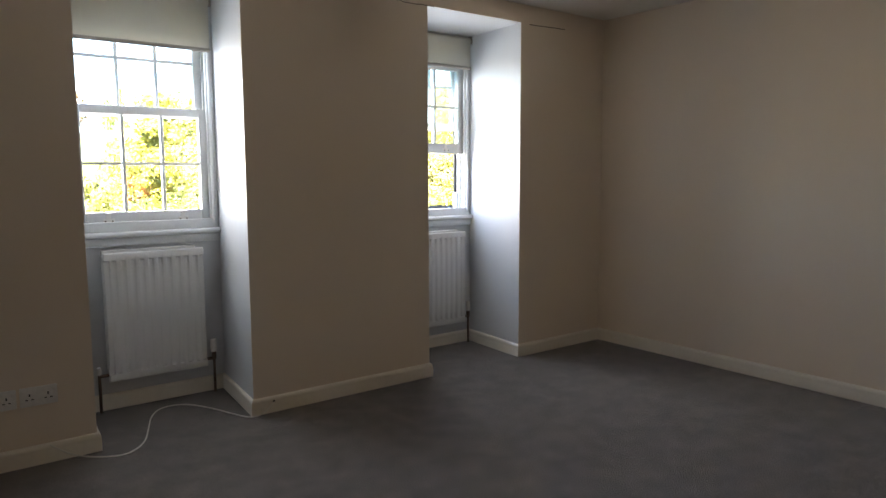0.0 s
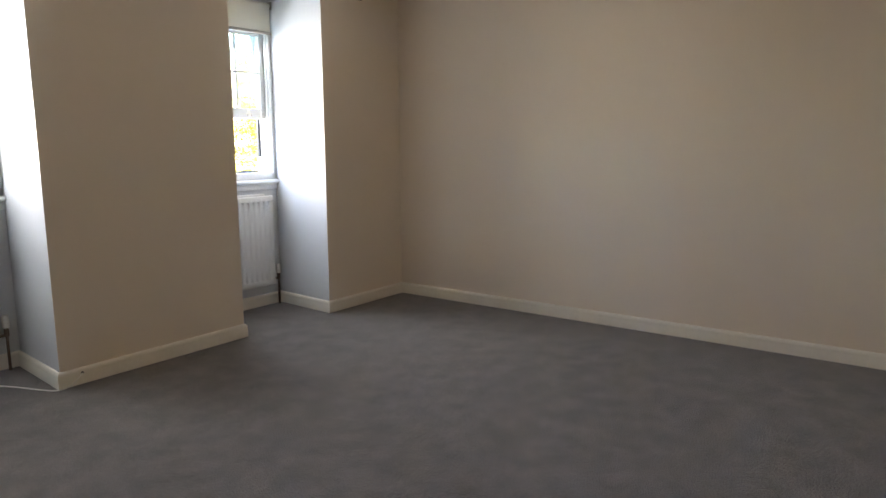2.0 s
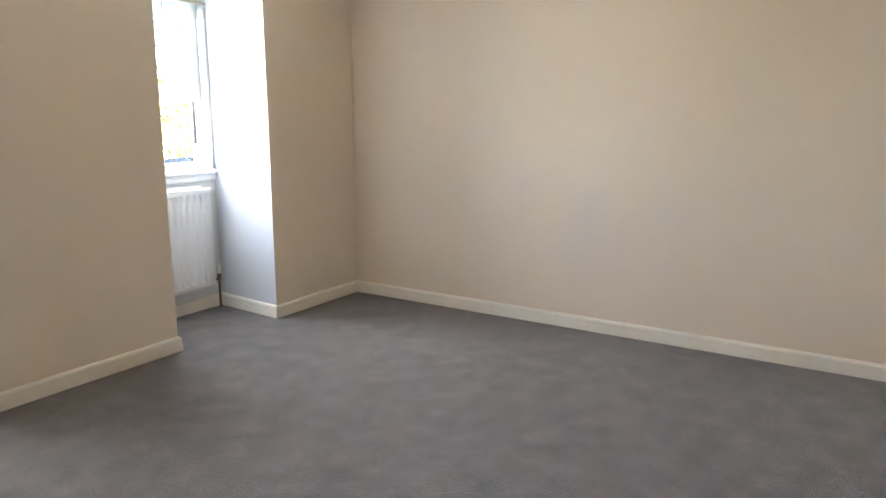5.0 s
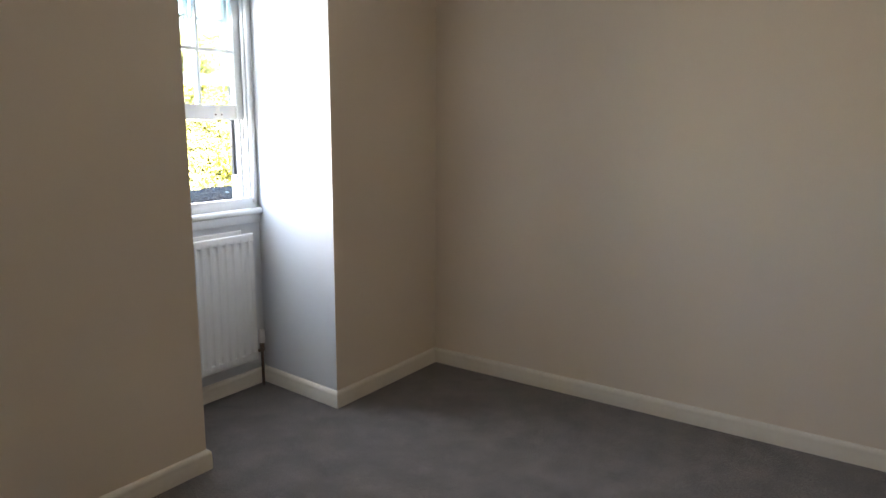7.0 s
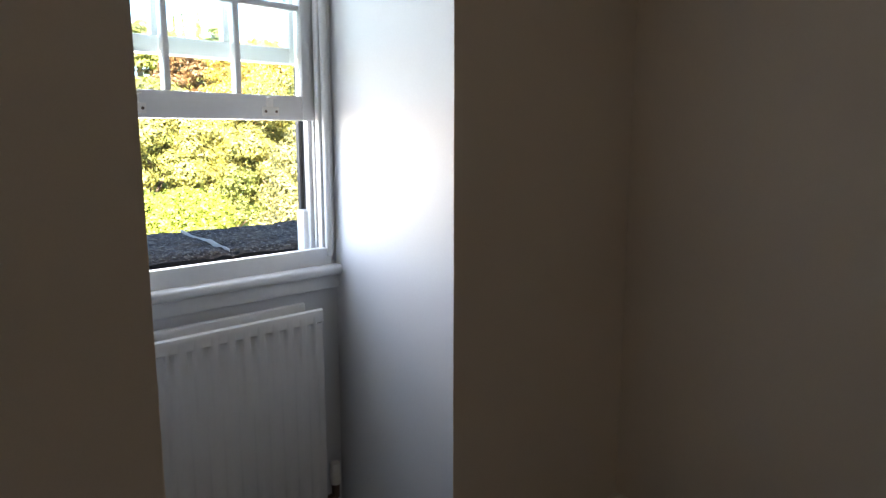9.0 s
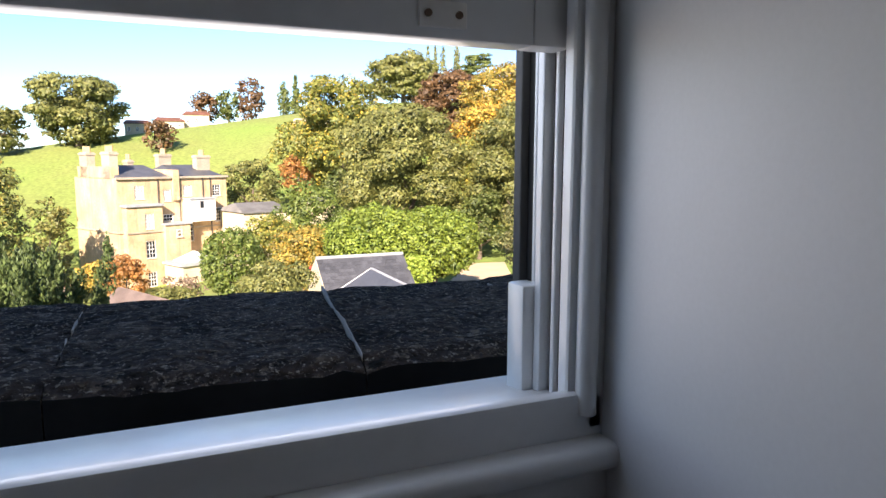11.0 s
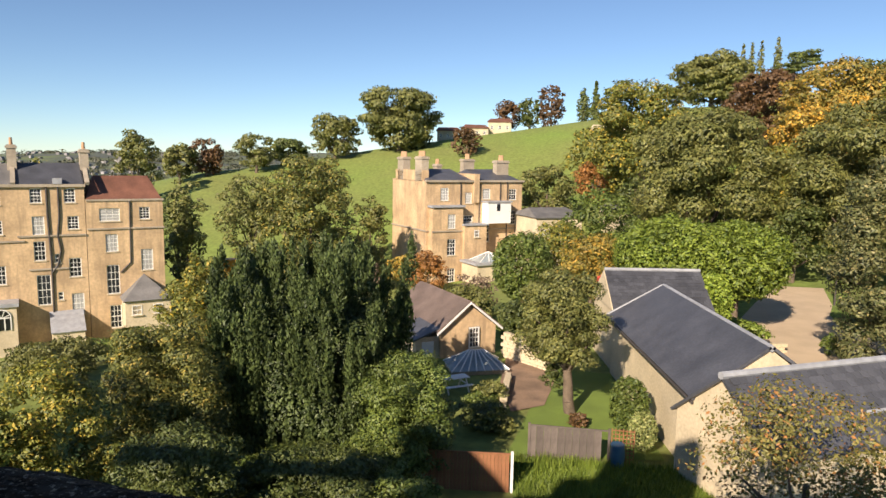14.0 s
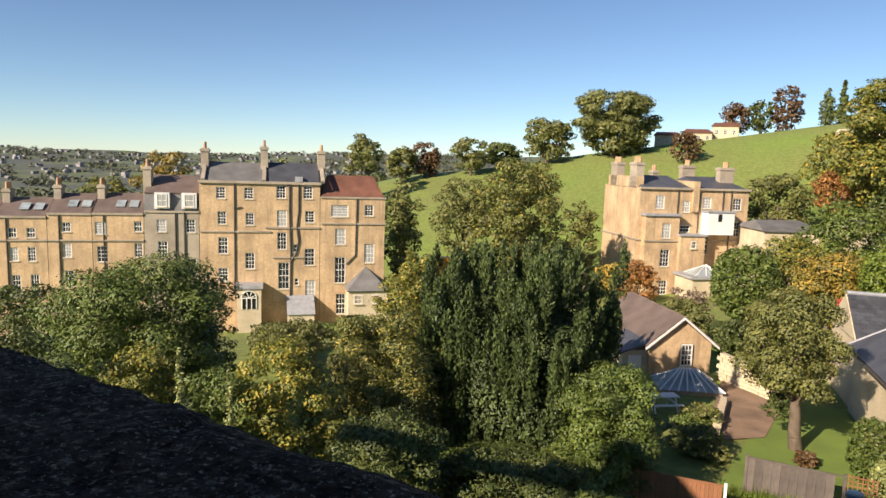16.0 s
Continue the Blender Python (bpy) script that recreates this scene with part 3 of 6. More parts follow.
def radiator(x0, x1, y, z0, z1, label):
    w, h, cx = x1 - x0, z1 - z0, (x0 + x1) / 2
    r = thing("radiator", label, "radiator", (cx, y, z0), group="panel radiators")
    part("front_panel", radiator_panel(w, h), M_RAD, r, smooth=True)
    back = part("rear_panel", radiator_panel(w - 0.03, h), M_RAD, r, smooth=True)
    back.location = (-0.012, 0.060, 0.012)
    for z in (0.045, h - 0.045):
        bm = bmesh.new()
        tube(bm, (-w / 2 + 0.03, 0.038, z), (w / 2 - 0.03, 0.038, z), 0.016, seg=10)
        part("header_pipe", bm, M_RAD, r)
    for x in (-w / 4, w / 4):
        bm = bmesh.new()
        box(bm, x - 0.015, x + 0.015, 0.077, BACK_Y - y, 0.12, h - 0.12)
        part("wall_bracket", bm, M_RAD, r)
    # thermostatic valve on one side, lockshield on the other
    bm = bmesh.new()
    tube(bm, (w / 2 - 0.005, 0.03, 0.035), (w / 2 + 0.045, 0.03, 0.035), 0.009, seg=10)
    tube(bm, (w / 2 + 0.045, 0.03, -z0 + 0.004), (w / 2 + 0.045, 0.03, 0.06), 0.008, seg=10)
    tube(bm, (w / 2 + 0.045, 0.03, 0.03), (w / 2 + 0.045, 0.03, 0.075), 0.013, 0.013, 12)
    part("valve_pipe", bm, M_STEEL, r, "brass and copper valve tail", smooth=True)
    bm = bmesh.new()
    tube(bm, (w / 2 + 0.045, 0.03, 0.076), (w / 2 + 0.045, 0.03, 0.10), 0.017, 0.019, 16)
    tube(bm, (w / 2 + 0.045, 0.03, 0.10), (w / 2 + 0.045, 0.03, 0.148), 0.019, 0.016, 16)
    part("thermostatic_head", bm, M_PLASTIC, r, "white plastic thermostatic valve head", smooth=True)
    bm = bmesh.new()
    tube(bm, (-w / 2 + 0.005, 0.03, 0.035), (-w / 2 - 0.045, 0.03, 0.035), 0.009, seg=10)
    tube(bm, (-w / 2 - 0.045, 0.03, -z0 + 0.004), (-w / 2 - 0.045, 0.03, 0.06), 0.008, seg=10)
    part("return_pipe", bm, M_STEEL, r, smooth=True)
    bm = bmesh.new()
    tube(bm, (-w / 2 - 0.045, 0.03, 0.045), (-w / 2 - 0.045, 0.03, 0.082), 0.013, 0.010, 14)
    part("lockshield_cap", bm, M_PLASTIC, r, smooth=True)
    return r


radiator(-3.365, -2.84, 0.505, 0.172, 0.868, "white double panel radiator under the closed window")
radiator(-1.43, -0.905, 0.507, 0.172, 0.856, "white double panel radiator under the open window")


# ---- sockets and cable ----
def socket(cx):
    s = thing("wall_socket", "white plastic double switched wall socket above the skirting", "socket", (cx, WY, 0.311), group="wall sockets")
    bm = bmesh.new()
    box(bm, -0.073, 0.073, -0.010, 0, -0.043, 0.043)
    bevel(bm, 0.004, 3)
    part("faceplate", bm, M_PLASTIC, s, smooth=True)
    for cxl in (-0.036, 0.036):
        for dx, dz, a, b in ((0, 0.008, 0.0028, 0.006), (-0.011, -0.012, 0.0048, 0.0024), (0.011, -0.012, 0.0048, 0.0024)):
            bm = bmesh.new()
            box(bm, cxl + dx - a, cxl + dx + a, -0.0106, -0.009, dz - b, dz + b)
            part("pin_hole", bm, M_DARK, s)
        bm = bmesh.new()
        x = cxl + (0.024 if cxl > 0 else -0.024)
        box(bm, x - 0.006, x + 0.006, -0.0135, -0.009, 0.014, 0.034)
        bevel(bm, 0.0015, 1)
        part("rocker", bm, M_PLASTIC, s)


socket(-3.748)
socket(-3.906)


def cable():
    cu = bpy.data.curves.new("cable", "CURVE")
    cu.dimensions, cu.bevel_depth, cu.bevel_resolution = "3D", 0.0035, 3
    pts = [(-3.72, -0.006, 0.082), (-3.66, -0.012, 0.03), (-3.59, -0.045, 0.006), (-3.50, -0.115, 0.005), (-3.42, -0.13, 0.005), (-3.33, -0.04, 0.005),
           (-3.27, 0.14, 0.005), (-3.21, 0.33, 0.005), (-3.13, 0.44, 0.005), (-3.0, 0.42, 0.005), (-2.90, 0.23, 0.005), (-2.845, 0.07, 0.005),
           (-2.80, -0.03, 0.006), (-2.74, -0.05, 0.02), (-2.69, -0.03, 0.05), (-2.66, -0.006, 0.058)]
    sp = cu.splines.new("NURBS")
    sp.points.add(len(pts) - 1)
    for q, p in zip(sp.points, pts):
        q.co = (*p, 1)
    sp.use_endpoint_u, sp.order_u = True, 3
    cu.materials.append(M_CORD)
    tagged(new("cable", cu), "thin white cable trailing loose over the carpet", "cable")
    bm = bmesh.new()
    tube(bm, (-2.66, -0.0045, 0.06), (-2.66, -0.002, 0.06), 0.0075, seg=14)
    tagged(part("cable_hole", bm, M_DARK), "small dark cable hole drilled in the skirting", "cable hole", kind="structure")


cable()


# ---- outside: our own house ----
EDGE = [(-14.0, 4.7), (-6.0, 2.84), (-4.0, 2.31), (-2.67, 1.925), (-2.15, 1.785), (-1.77, 1.68), (-1.45, 1.61), (-1.0, 1.56), (-0.3, 1.535), (1.5, 1.50), (9.0, 1.35)]


def edge_y(x):
    """Line of the parapet's outer edge, which bends gently outwards along the terrace."""
    for (x0, y0), (x1, y1) in zip(EDGE, EDGE[1:]):
        if x <= x1:
            return y0 + (y1 - y0) * (x - x0) / (x1 - x0)
    return EDGE[-1][1]


PARAPET_Z = 0.995
bm = bmesh.new()
for (x0, y0), (x1, y1) in zip(EDGE, EDGE[1:]):
    prism(bm, [(x0, y0 - 0.50), (x1, y1 - 0.50), (x1, y1 - 0.05), (x0, y0 - 0.05)], -11.0, PARAPET_Z - 0.10)
parapet = structure(part("wall_outer", bm, M_STONE_GREY), "weathered stone house wall below a parapet", "wall")


SKEW = {-0.945: 0.085, -0.53: 0.045, -1.415: 0.02}


def coping_stone(x0, x1, seed):
    """A weathered coping slab with a pitted top and worn edges."""
    bm = bmesh.new()
    nx, ny = max(3, int((x1 - x0) / 0.035)), 16
    rows = []
    off = Vector((seed * 3.1, seed * 1.7, 0))
    for j in range(ny + 1):
        row = []
        for i in range(nx + 1):
            fx, fy = i / nx, j / ny
            x = x0 + 0.001 + (x1 - x0 - 0.002) * fx
            x += (SKEW.get(x0, 0.03) * (1 - fx) + SKEW.get(x1, 0.03) * fx) * (fy - 0.5)
            yo = edge_y(x)
            y = yo - 0.635 + 0.635 * fy
            p = Vector((x, y, 0))
            z = PARAPET_Z + 0.010 * noise.noise(p * 9 + off) + 0.007 * noise.noise(p * 31 + off) + 0.004 * noise.noise(p * 70)
            e = min(fy, 1 - fy) * 0.635
            z -= 0.016 * max(0, 1 - e / 0.03) ** 2
            e = min(fx, 1 - fx) * (x1 - x0)
            z -= 0.003 * max(0, 1 - e / 0.012)
            if j in (0, ny):
                y += 0.010 * noise.noise(Vector((x * 14, seed, 3)))
            row.append(bm.verts.new((x, y, z)))
        rows.append(row)
    for j in range(ny):
        for i in range(nx):
            bm.faces.new((rows[j][i], rows[j][i + 1], rows[j + 1][i + 1], rows[j + 1][i]))
    ring = rows[0] + [r[-1] for r in rows[1:-1]] + rows[-1][::-1] + [r[0] for r in rows[1:-1]][::-1]
    low = [bm.verts.new((v.co.x, v.co.y, PARAPET_Z - 0.098)) for v in ring]
    for i in range(len(ring)):
        j = (i + 1) % len(ring)
        bm.faces.new((ring[i], low[i], low[j], ring[j]))
    bm.faces.new(low)
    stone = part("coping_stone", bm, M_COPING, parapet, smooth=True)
    stone.data.materials.append(M_GAP_SHADE)
    # shade of the gap put into the colour of the faces towards the house
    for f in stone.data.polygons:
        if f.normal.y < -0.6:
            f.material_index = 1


JOINTS = [-14, -10, -7, -5, -3.9, -3.1, -2.55, -1.95, -1.415, -0.945, -0.53, 0.05, 0.7, 1.5, 3, 5, 9]
for k, (xa, xb) in enumerate(zip(JOINTS, JOINTS[1:])):
    coping_stone(xa, xb, k)
for xj, f0, f1, w in ((-0.945, 0.05, 0.66, 0.0012), (-0.945, 0.62, 0.97, 0.0030), (-1.415, 0.30, 0.42, 0.0010), (-1.415, 0.52, 0.66, 0.0012), (-1.415, 0.70, 0.80, 0.0009),
                      (-0.53, 0.42, 0.48, 0.0012), (-0.53, 0.74, 0.82, 0.0014)):
    bm = bmesh.new()
    yo, n = edge_y(xj), 24
    low, high = [], []
    for i in range(n + 1):
        fy = f0 + (f1 - f0) * i / n
        ww = w * (0.6 + 0.9 * abs(noise.noise(Vector((fy * 23, xj * 7, 0.5)))))
        x = xj + SKEW.get(xj, 0.03) * (fy - 0.5) + 0.0025 * noise.noise(Vector((fy * 15, xj, 2)))
        for s, row in ((-1, low), (1, high)):
            row.append(bm.verts.new((x + s * ww, yo - 0.635 + 0.635 * fy, PARAPET_Z + 0.004 + 0.010 * noise.noise(Vector((x, yo - 0.635 + 0.635 * fy, 0)) * 9))))
    for i in range(n):
        bm.faces.new((low[i], high[i], high[i + 1], low[i + 1]))
    r = bmesh.ops.extrude_face_region(bm, geom=list(bm.faces))
    for v in r["geom"]:
        if isinstance(v, bmesh.types.BMVert):
            v.co.z -= 0.03
    part("mortar_joint", bm, M_MORTAR, parapet, "pale cracked mortar joint")
# gutter floor takes the same colour, darkened for shade
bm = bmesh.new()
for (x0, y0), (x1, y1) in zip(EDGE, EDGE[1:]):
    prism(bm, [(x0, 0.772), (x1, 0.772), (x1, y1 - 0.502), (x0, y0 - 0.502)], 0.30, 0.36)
structure(part("gutter", bm, M_GAP_SHADE), "lead gutter behind the parapet, coloured dark for its shade", "gutter")
bm = bmesh.new()
box(bm, -14, LX - 0.25, 0.5, OUT_Y, 0, 2.6)
box(bm, RX + 0.35, 9, 0.5, OUT_Y, 0, 2.6)
box(bm, -14, 9, -8.5, OUT_Y, -11, -0.26)
box(bm, LX - 0.25, RX + 0.35, -0.2, OUT_Y, CEIL_Z + 0.21, 2.6)
structure(part("wall_house", bm, M_STONE_GREY), "plain stone walls of the house itself", "wall")
bm = bmesh.new()
for ya, yb in ((0.95, -3.6), (-8.5, -3.6)):
    slab(bm, [(-14.3, ya, 2.62), (9.3, ya, 2.62), (9.3, yb, 6.9), (-14.3, yb, 6.9)] if ya > yb else [(9.3, ya, 2.62), (-14.3, ya, 2.62), (-14.3, yb, 6.9), (9.3, yb, 6.9)], 0.15)
# unseen blocks and slab added so the shadow on the garden steps
box(bm, -12.7, -11.5, -4.2, -3.6, 5.5, 8.0)
box(bm, -11.5, -7.6, -4.2, -3.6, 5.5, 9.7)
box(bm, 8.4, 9.4, -4.6, -2.6, 5.5, 8.6)
slab(bm, [(-14.4, -3.6, 6.9), (-14.4, -3.6, 7.3), (-16.3, -3.6, 9.3), (-17.4, -3.6, 9.3), (-17.6, -3.6, 7.2), (-24, -3.6, 7.2), (-24, -3.6, 6.9)], 0.6)
structure(part("roof", bm, M_SLATE), "unseen slate roof of the house itself, with blocks added for its shadow", "roof")


# ---- ground ----
def lerp(x, table):
    if x <= table[0][0]:
        return table[0][1]
    for (x0, y0), (x1, y1) in zip(table, table[1:]):
        if x <= x1:
            return y0 + (y1 - y0) * (x - x0) / (x1 - x0)
    return table[-1][1]


CREST = [(-70, 18), (-35, 18), (-20, 15), (-9, 11), (-2.3, 8.1), (4.8, 4.8), (12.3, 0.6), (20, -2.4), (28, -8), (38, -16), (60, -20)]
BASE = [(-70, -10.5), (-18, -11), (-8, -12.5), (2, -14.2), (12, -16), (24, -18.2), (60, -19)]


def smooth01(t):
    t = max(0.0, min(1.0, t))
    return t * t * (3 - 2 * t)


def land(x, y):
    """Height of the ground: gardens, then a hillside meadow that climbs away, and far hills."""
    d, a = math.hypot(x, y), math.degrees(math.atan2(-x, y))
    if abs(a) > 90:
        return -11.0
    z = -11.0
    z += (lerp(a, BASE) + 11.0) * smooth01((d - 40) / 45)
    z += (lerp(a, CREST) - lerp(a, BASE)) * max(0, min(1, (d - 92) / 80)) ** 0.92
    if d > 172:
        far = smooth01((d - 172) / 300)
        z += (-14 - 6 * smooth01(a / 20)) * far
        hills = 30 + 10 * noise.noise(Vector((x * 0.0021, y * 0.0021, 1))) + 7 * noise.noise(Vector((x * 0.006, y * 0.006, 4)))
        z += hills * smooth01((d - 620) / 1100)
    z += 0.5 * noise.noise(Vector((x * 0.05, y * 0.05, 0))) * smooth01((d - 60) / 60)
    return z


def ground_sheet():
    angles = [radians(-180 + i * 8) for i in range(15)] + [radians(-60 + i * 0.9) for i in range(134)] + [radians(61 + i * 8) for i in range(15)]
    radii = [0.0] + [6 * (2600 / 6) ** (i / 110) for i in range(111)]
    verts, faces = [], []
    for r in radii:
        for a in angles:
            x, y = -r * math.sin(a), r * math.cos(a)
            verts.append((x, y, land(x, y)))
    na = len(angles)
    for i in range(len(radii) - 1):
        for j in range(na):
            k = (j + 1) % na
            faces.append((i * na + j, i * na + k, (i + 1) * na + k, (i + 1) * na + j))
    me = bpy.data.meshes.new("ground")
    me.from_pydata(verts, [], faces)
    me.materials.append(M_GROUND)
    me.shade_smooth()
    return structure(new("ground", me), "green meadow hillside rising beyond the gardens", "ground")


ground_sheet()


def patch(name, outline, material, label, category, lift=0.05):
    """A sheet laid over the ground inside an outline."""
    bm = bmesh.new()
    f = bm.faces.new([bm.verts.new((x, y, 0)) for x, y in outline])
    bmesh.ops.triangulate(bm, faces=[f])
    bmesh.ops.subdivide_edges(bm, edges=bm.edges, cuts=3, use_grid_fill=True)
    for v in bm.verts:
        v.co.z = land(v.co.x, v.co.y) + lift
    return structure(part(name, bm, material), label, category)


patch("lawn", [(1.6, 28.6), (8.2, 28.2), (8.6, 40), (5.5, 41), (3.2, 34)], M_LAWN, "short mown garden lawn", "lawn")
patch("lawn", [(1.5, 17), (10, 17), (10, 27.0), (1.5, 28.4)], M_LAWN, "unmown green lawn behind the garden fences", "lawn")
patch("pavement", [(2.2, 33.5), (4.0, 34.5), (5.6, 40), (5.0, 46), (3.2, 46), (2.0, 38)], M_SOIL, "bare earth garden path with low terraces", "path", 0.08)
patch("road", [(15.2, 30), (22, 28), (30, 40), (31, 46), (29, 52), (33, 60), (37.5, 70), (33.5, 71), (27, 62), (22, 54), (17, 50)], M_GRAVEL,
      "pale gravel driveway between trees", "driveway", 0.06)
patch("verge", [(28.5, 50), (34, 52), (39, 64), (36.5, 66), (31, 57)], M_LAWN, "grass verge beside the driveway", "verge", 0.1)


# ---- trees ----
def leaves(lobes, size, cover, seed, droop=0.0, upright=False):
    """A crown of loose leaf clumps scattered over many lobes."""
    rng = np.random.default_rng(seed)
    out_v, out_f, n0 = [], [], 0
    for cx, cy, cz, rx, ry, rz in lobes:
        area = 4 * math.pi * ((rx * ry) ** 1.6 / 3 + (rx * rz) ** 1.6 / 3 + (ry * rz) ** 1.6 / 3) ** (1 / 1.6)
        n = max(20, int(cover * area / (size * size * 0.9)))
        d = rng.normal(size=(n, 3))
        d[:, 2] += 0.25
        d /= np.linalg.norm(d, axis=1)[:, None]
        r = 1 - 0.42 * rng.random(n) ** 2 + 0.16 * rng.random(n) ** 3
        lump = 1 + 0.13 * np.sin(d[:, 0] * 7 + cx * 3) * np.sin(d[:, 1] * 6 + cy) + 0.10 * np.sin(d[:, 2] * 9 + cz * 5)
        c = np.array([cx, cy, cz]) + d * (r * lump)[:, None] * np.array([rx, ry, rz])
        nrm = d + rng.normal(size=(n, 3)) * 0.34
        nrm[:, 2] += 0.30
        nrm /= np.linalg.norm(nrm, axis=1)[:, None]
        t = np.cross(nrm, rng.normal(size=(n, 3)))
        if upright and rz > 1.6 * rx:
            nrm[:, 2] -= 0.25
            t = d * 0.45 + rng.normal(size=(n, 3)) * 0.22 + np.array([0, 0, 1.0])
            nrm -= t * ((nrm * t).sum(1) / (t * t).sum(1))[:, None]
            nrm /= np.linalg.norm(nrm, axis=1)[:, None]
        t /= np.linalg.norm(t, axis=1)[:, None]
        b = np.cross(nrm, t)
        s = (size * (0.35 + 0.5 * rng.random(n)))[:, None]
        v = np.stack([c - t * s, c + b * s * 0.55 - nrm * s * 0.15, c + t * s - nrm * s * droop, c - b * s * 0.55 - nrm * s * 0.15], 1).reshape(-1, 3)
        out_v.append(v)
        out_f.append(np.arange(n0, n0 + 4 * n).reshape(-1, 4))
        n0 += 4 * n
    return np.concatenate(out_v), np.concatenate(out_f)


def lobes_for(style, w, h, seed):
    """Where the lobes of a crown w wide and h high sit; its foot is at z = 0."""
    rng = random.Random(seed)
    L = []
    hw = w * 0.55
    if style == "yew":
        for i in range(360):
            f, a = rng.random() ** 0.7, i * 2.39996 + rng.uniform(-0.5, 0.5)
            inner = rng.uniform(0.25, 0.95) if f > 0.80 else rng.uniform(0.86, 1.0)
            r = hw * (0.86 + 0.14 * f) * inner * (0.88 + 0.12 * math.sin(5 * a))
            x, y = r * math.cos(a), 0.85 * r * math.sin(a)
            k, rz = rng.uniform(0.20, 0.34), h * rng.uniform(0.085, 0.15)
            top = 1.02 - 0.07 * max(0.0, r / hw - 0.45) + 0.04 * x / hw
            z = f * h * top * rng.uniform(0.93, 1.02) - rz * 0.7
            L.append((x, y, max(0.3, z), k, k, rz))
            L.append((x + rng.uniform(-0.05, 0.05), y, max(0.3, z) + rz * 0.7, k * 0.58, k * 0.58, rz * 0.6))
        for i in range(14):
            a, q = i * 0.449, rng.uniform(0.15, 0.62)
            L.append((0.42 * hw * math.cos(a), 0.36 * hw * math.sin(a), h * q, hw * 0.30, hw * 0.30, h * 0.2))
    elif style == "cone":
        for i in range(16):
            f = (i + 0.5) / 16
            r = hw * (1 - f) * 1.0 + 0.04 * w
            for k in range(3):
                a = rng.uniform(0, 6.28)
                L.append((r * 0.5 * math.cos(a), r * 0.5 * math.sin(a), f * h, r * 0.62, r * 0.62, h * 0.045))
    elif style == "poplar":
        for i in range(14):
            f = (i + 0.5) / 14
            r = hw * math.sin(math.pi * (0.12 + 0.85 * f)) ** 0.7
            L.append((rng.uniform(-0.2, 0.2) * r, rng.uniform(-0.2, 0.2) * r, f * h, r * 0.85, r * 0.85, h * 0.09))
    elif style == "cedar":
        for i in range(9):
            f = 0.25 + 0.75 * i / 9
            for k in range(3):
                a = rng.uniform(0, 6.28)
                r = hw * (0.85 - 0.35 * f)
                L.append((r * math.cos(a), r * math.sin(a), f * h, hw * 0.45, hw * 0.45, h * 0.035))
    elif style == "dense":
        hw = w * 0.5
        for i in range(110):
            zz = -1 + 2 * (i + 0.5) / 110
            ph, rr = i * 2.39996, (1 - abs(zz) ** 2.4) ** 0.5 * rng.uniform(0.78, 0.86)
            k = rng.uniform(0.13, 0.21)
            L.append((rr * hw * math.cos(ph), rr * hw * math.sin(ph), h * (0.5 + 0.40 * zz), hw * k, hw * k, min(hw, h * 0.5) * k))
        L.append((0, 0, h * 0.48, hw * 0.72, hw * 0.72, h * 0.38))
    elif style == "hedge":
        nx = max(4, int(w / 0.7))
        for i in range(nx):
            L.append((-hw + w * (i + 0.5) / nx, rng.uniform(-0.1, 0.1), h * 0.5, w / nx * 0.75, 0.85, h * rng.uniform(0.46, 0.54)))
    else:
        hw = w * 0.57
        n = 58 if style == "big" else 34
        for i in range(n):
            f = (i + 0.5) / n
            ph = i * 2.39996 + rng.uniform(-0.6, 0.6)
            zz = -0.95 + 1.9 * f
            rr = (max(0.0, 1 - abs(zz) ** 2.6)) ** 0.5 * rng.uniform(0.52, 0.84)
            k = rng.uniform(0.14, 0.31)
            L.append((rr * hw * math.cos(ph), rr * hw * math.sin(ph), h * (0.5 + 0.41 * zz) + rng.uniform(-0.04, 0.04) * h, hw * k, hw * k,
                      min(hw, h * 0.5) * k * rng.uniform(0.55, 0.8)))
        for i in range(4):
            a = rng.uniform(0, 6.28)
            L.append((0.3 * hw * math.cos(a), 0.3 * hw * math.sin(a), h * rng.uniform(0.3, 0.78), hw * 0.36, hw * 0.36, h * 0.17))
    return L


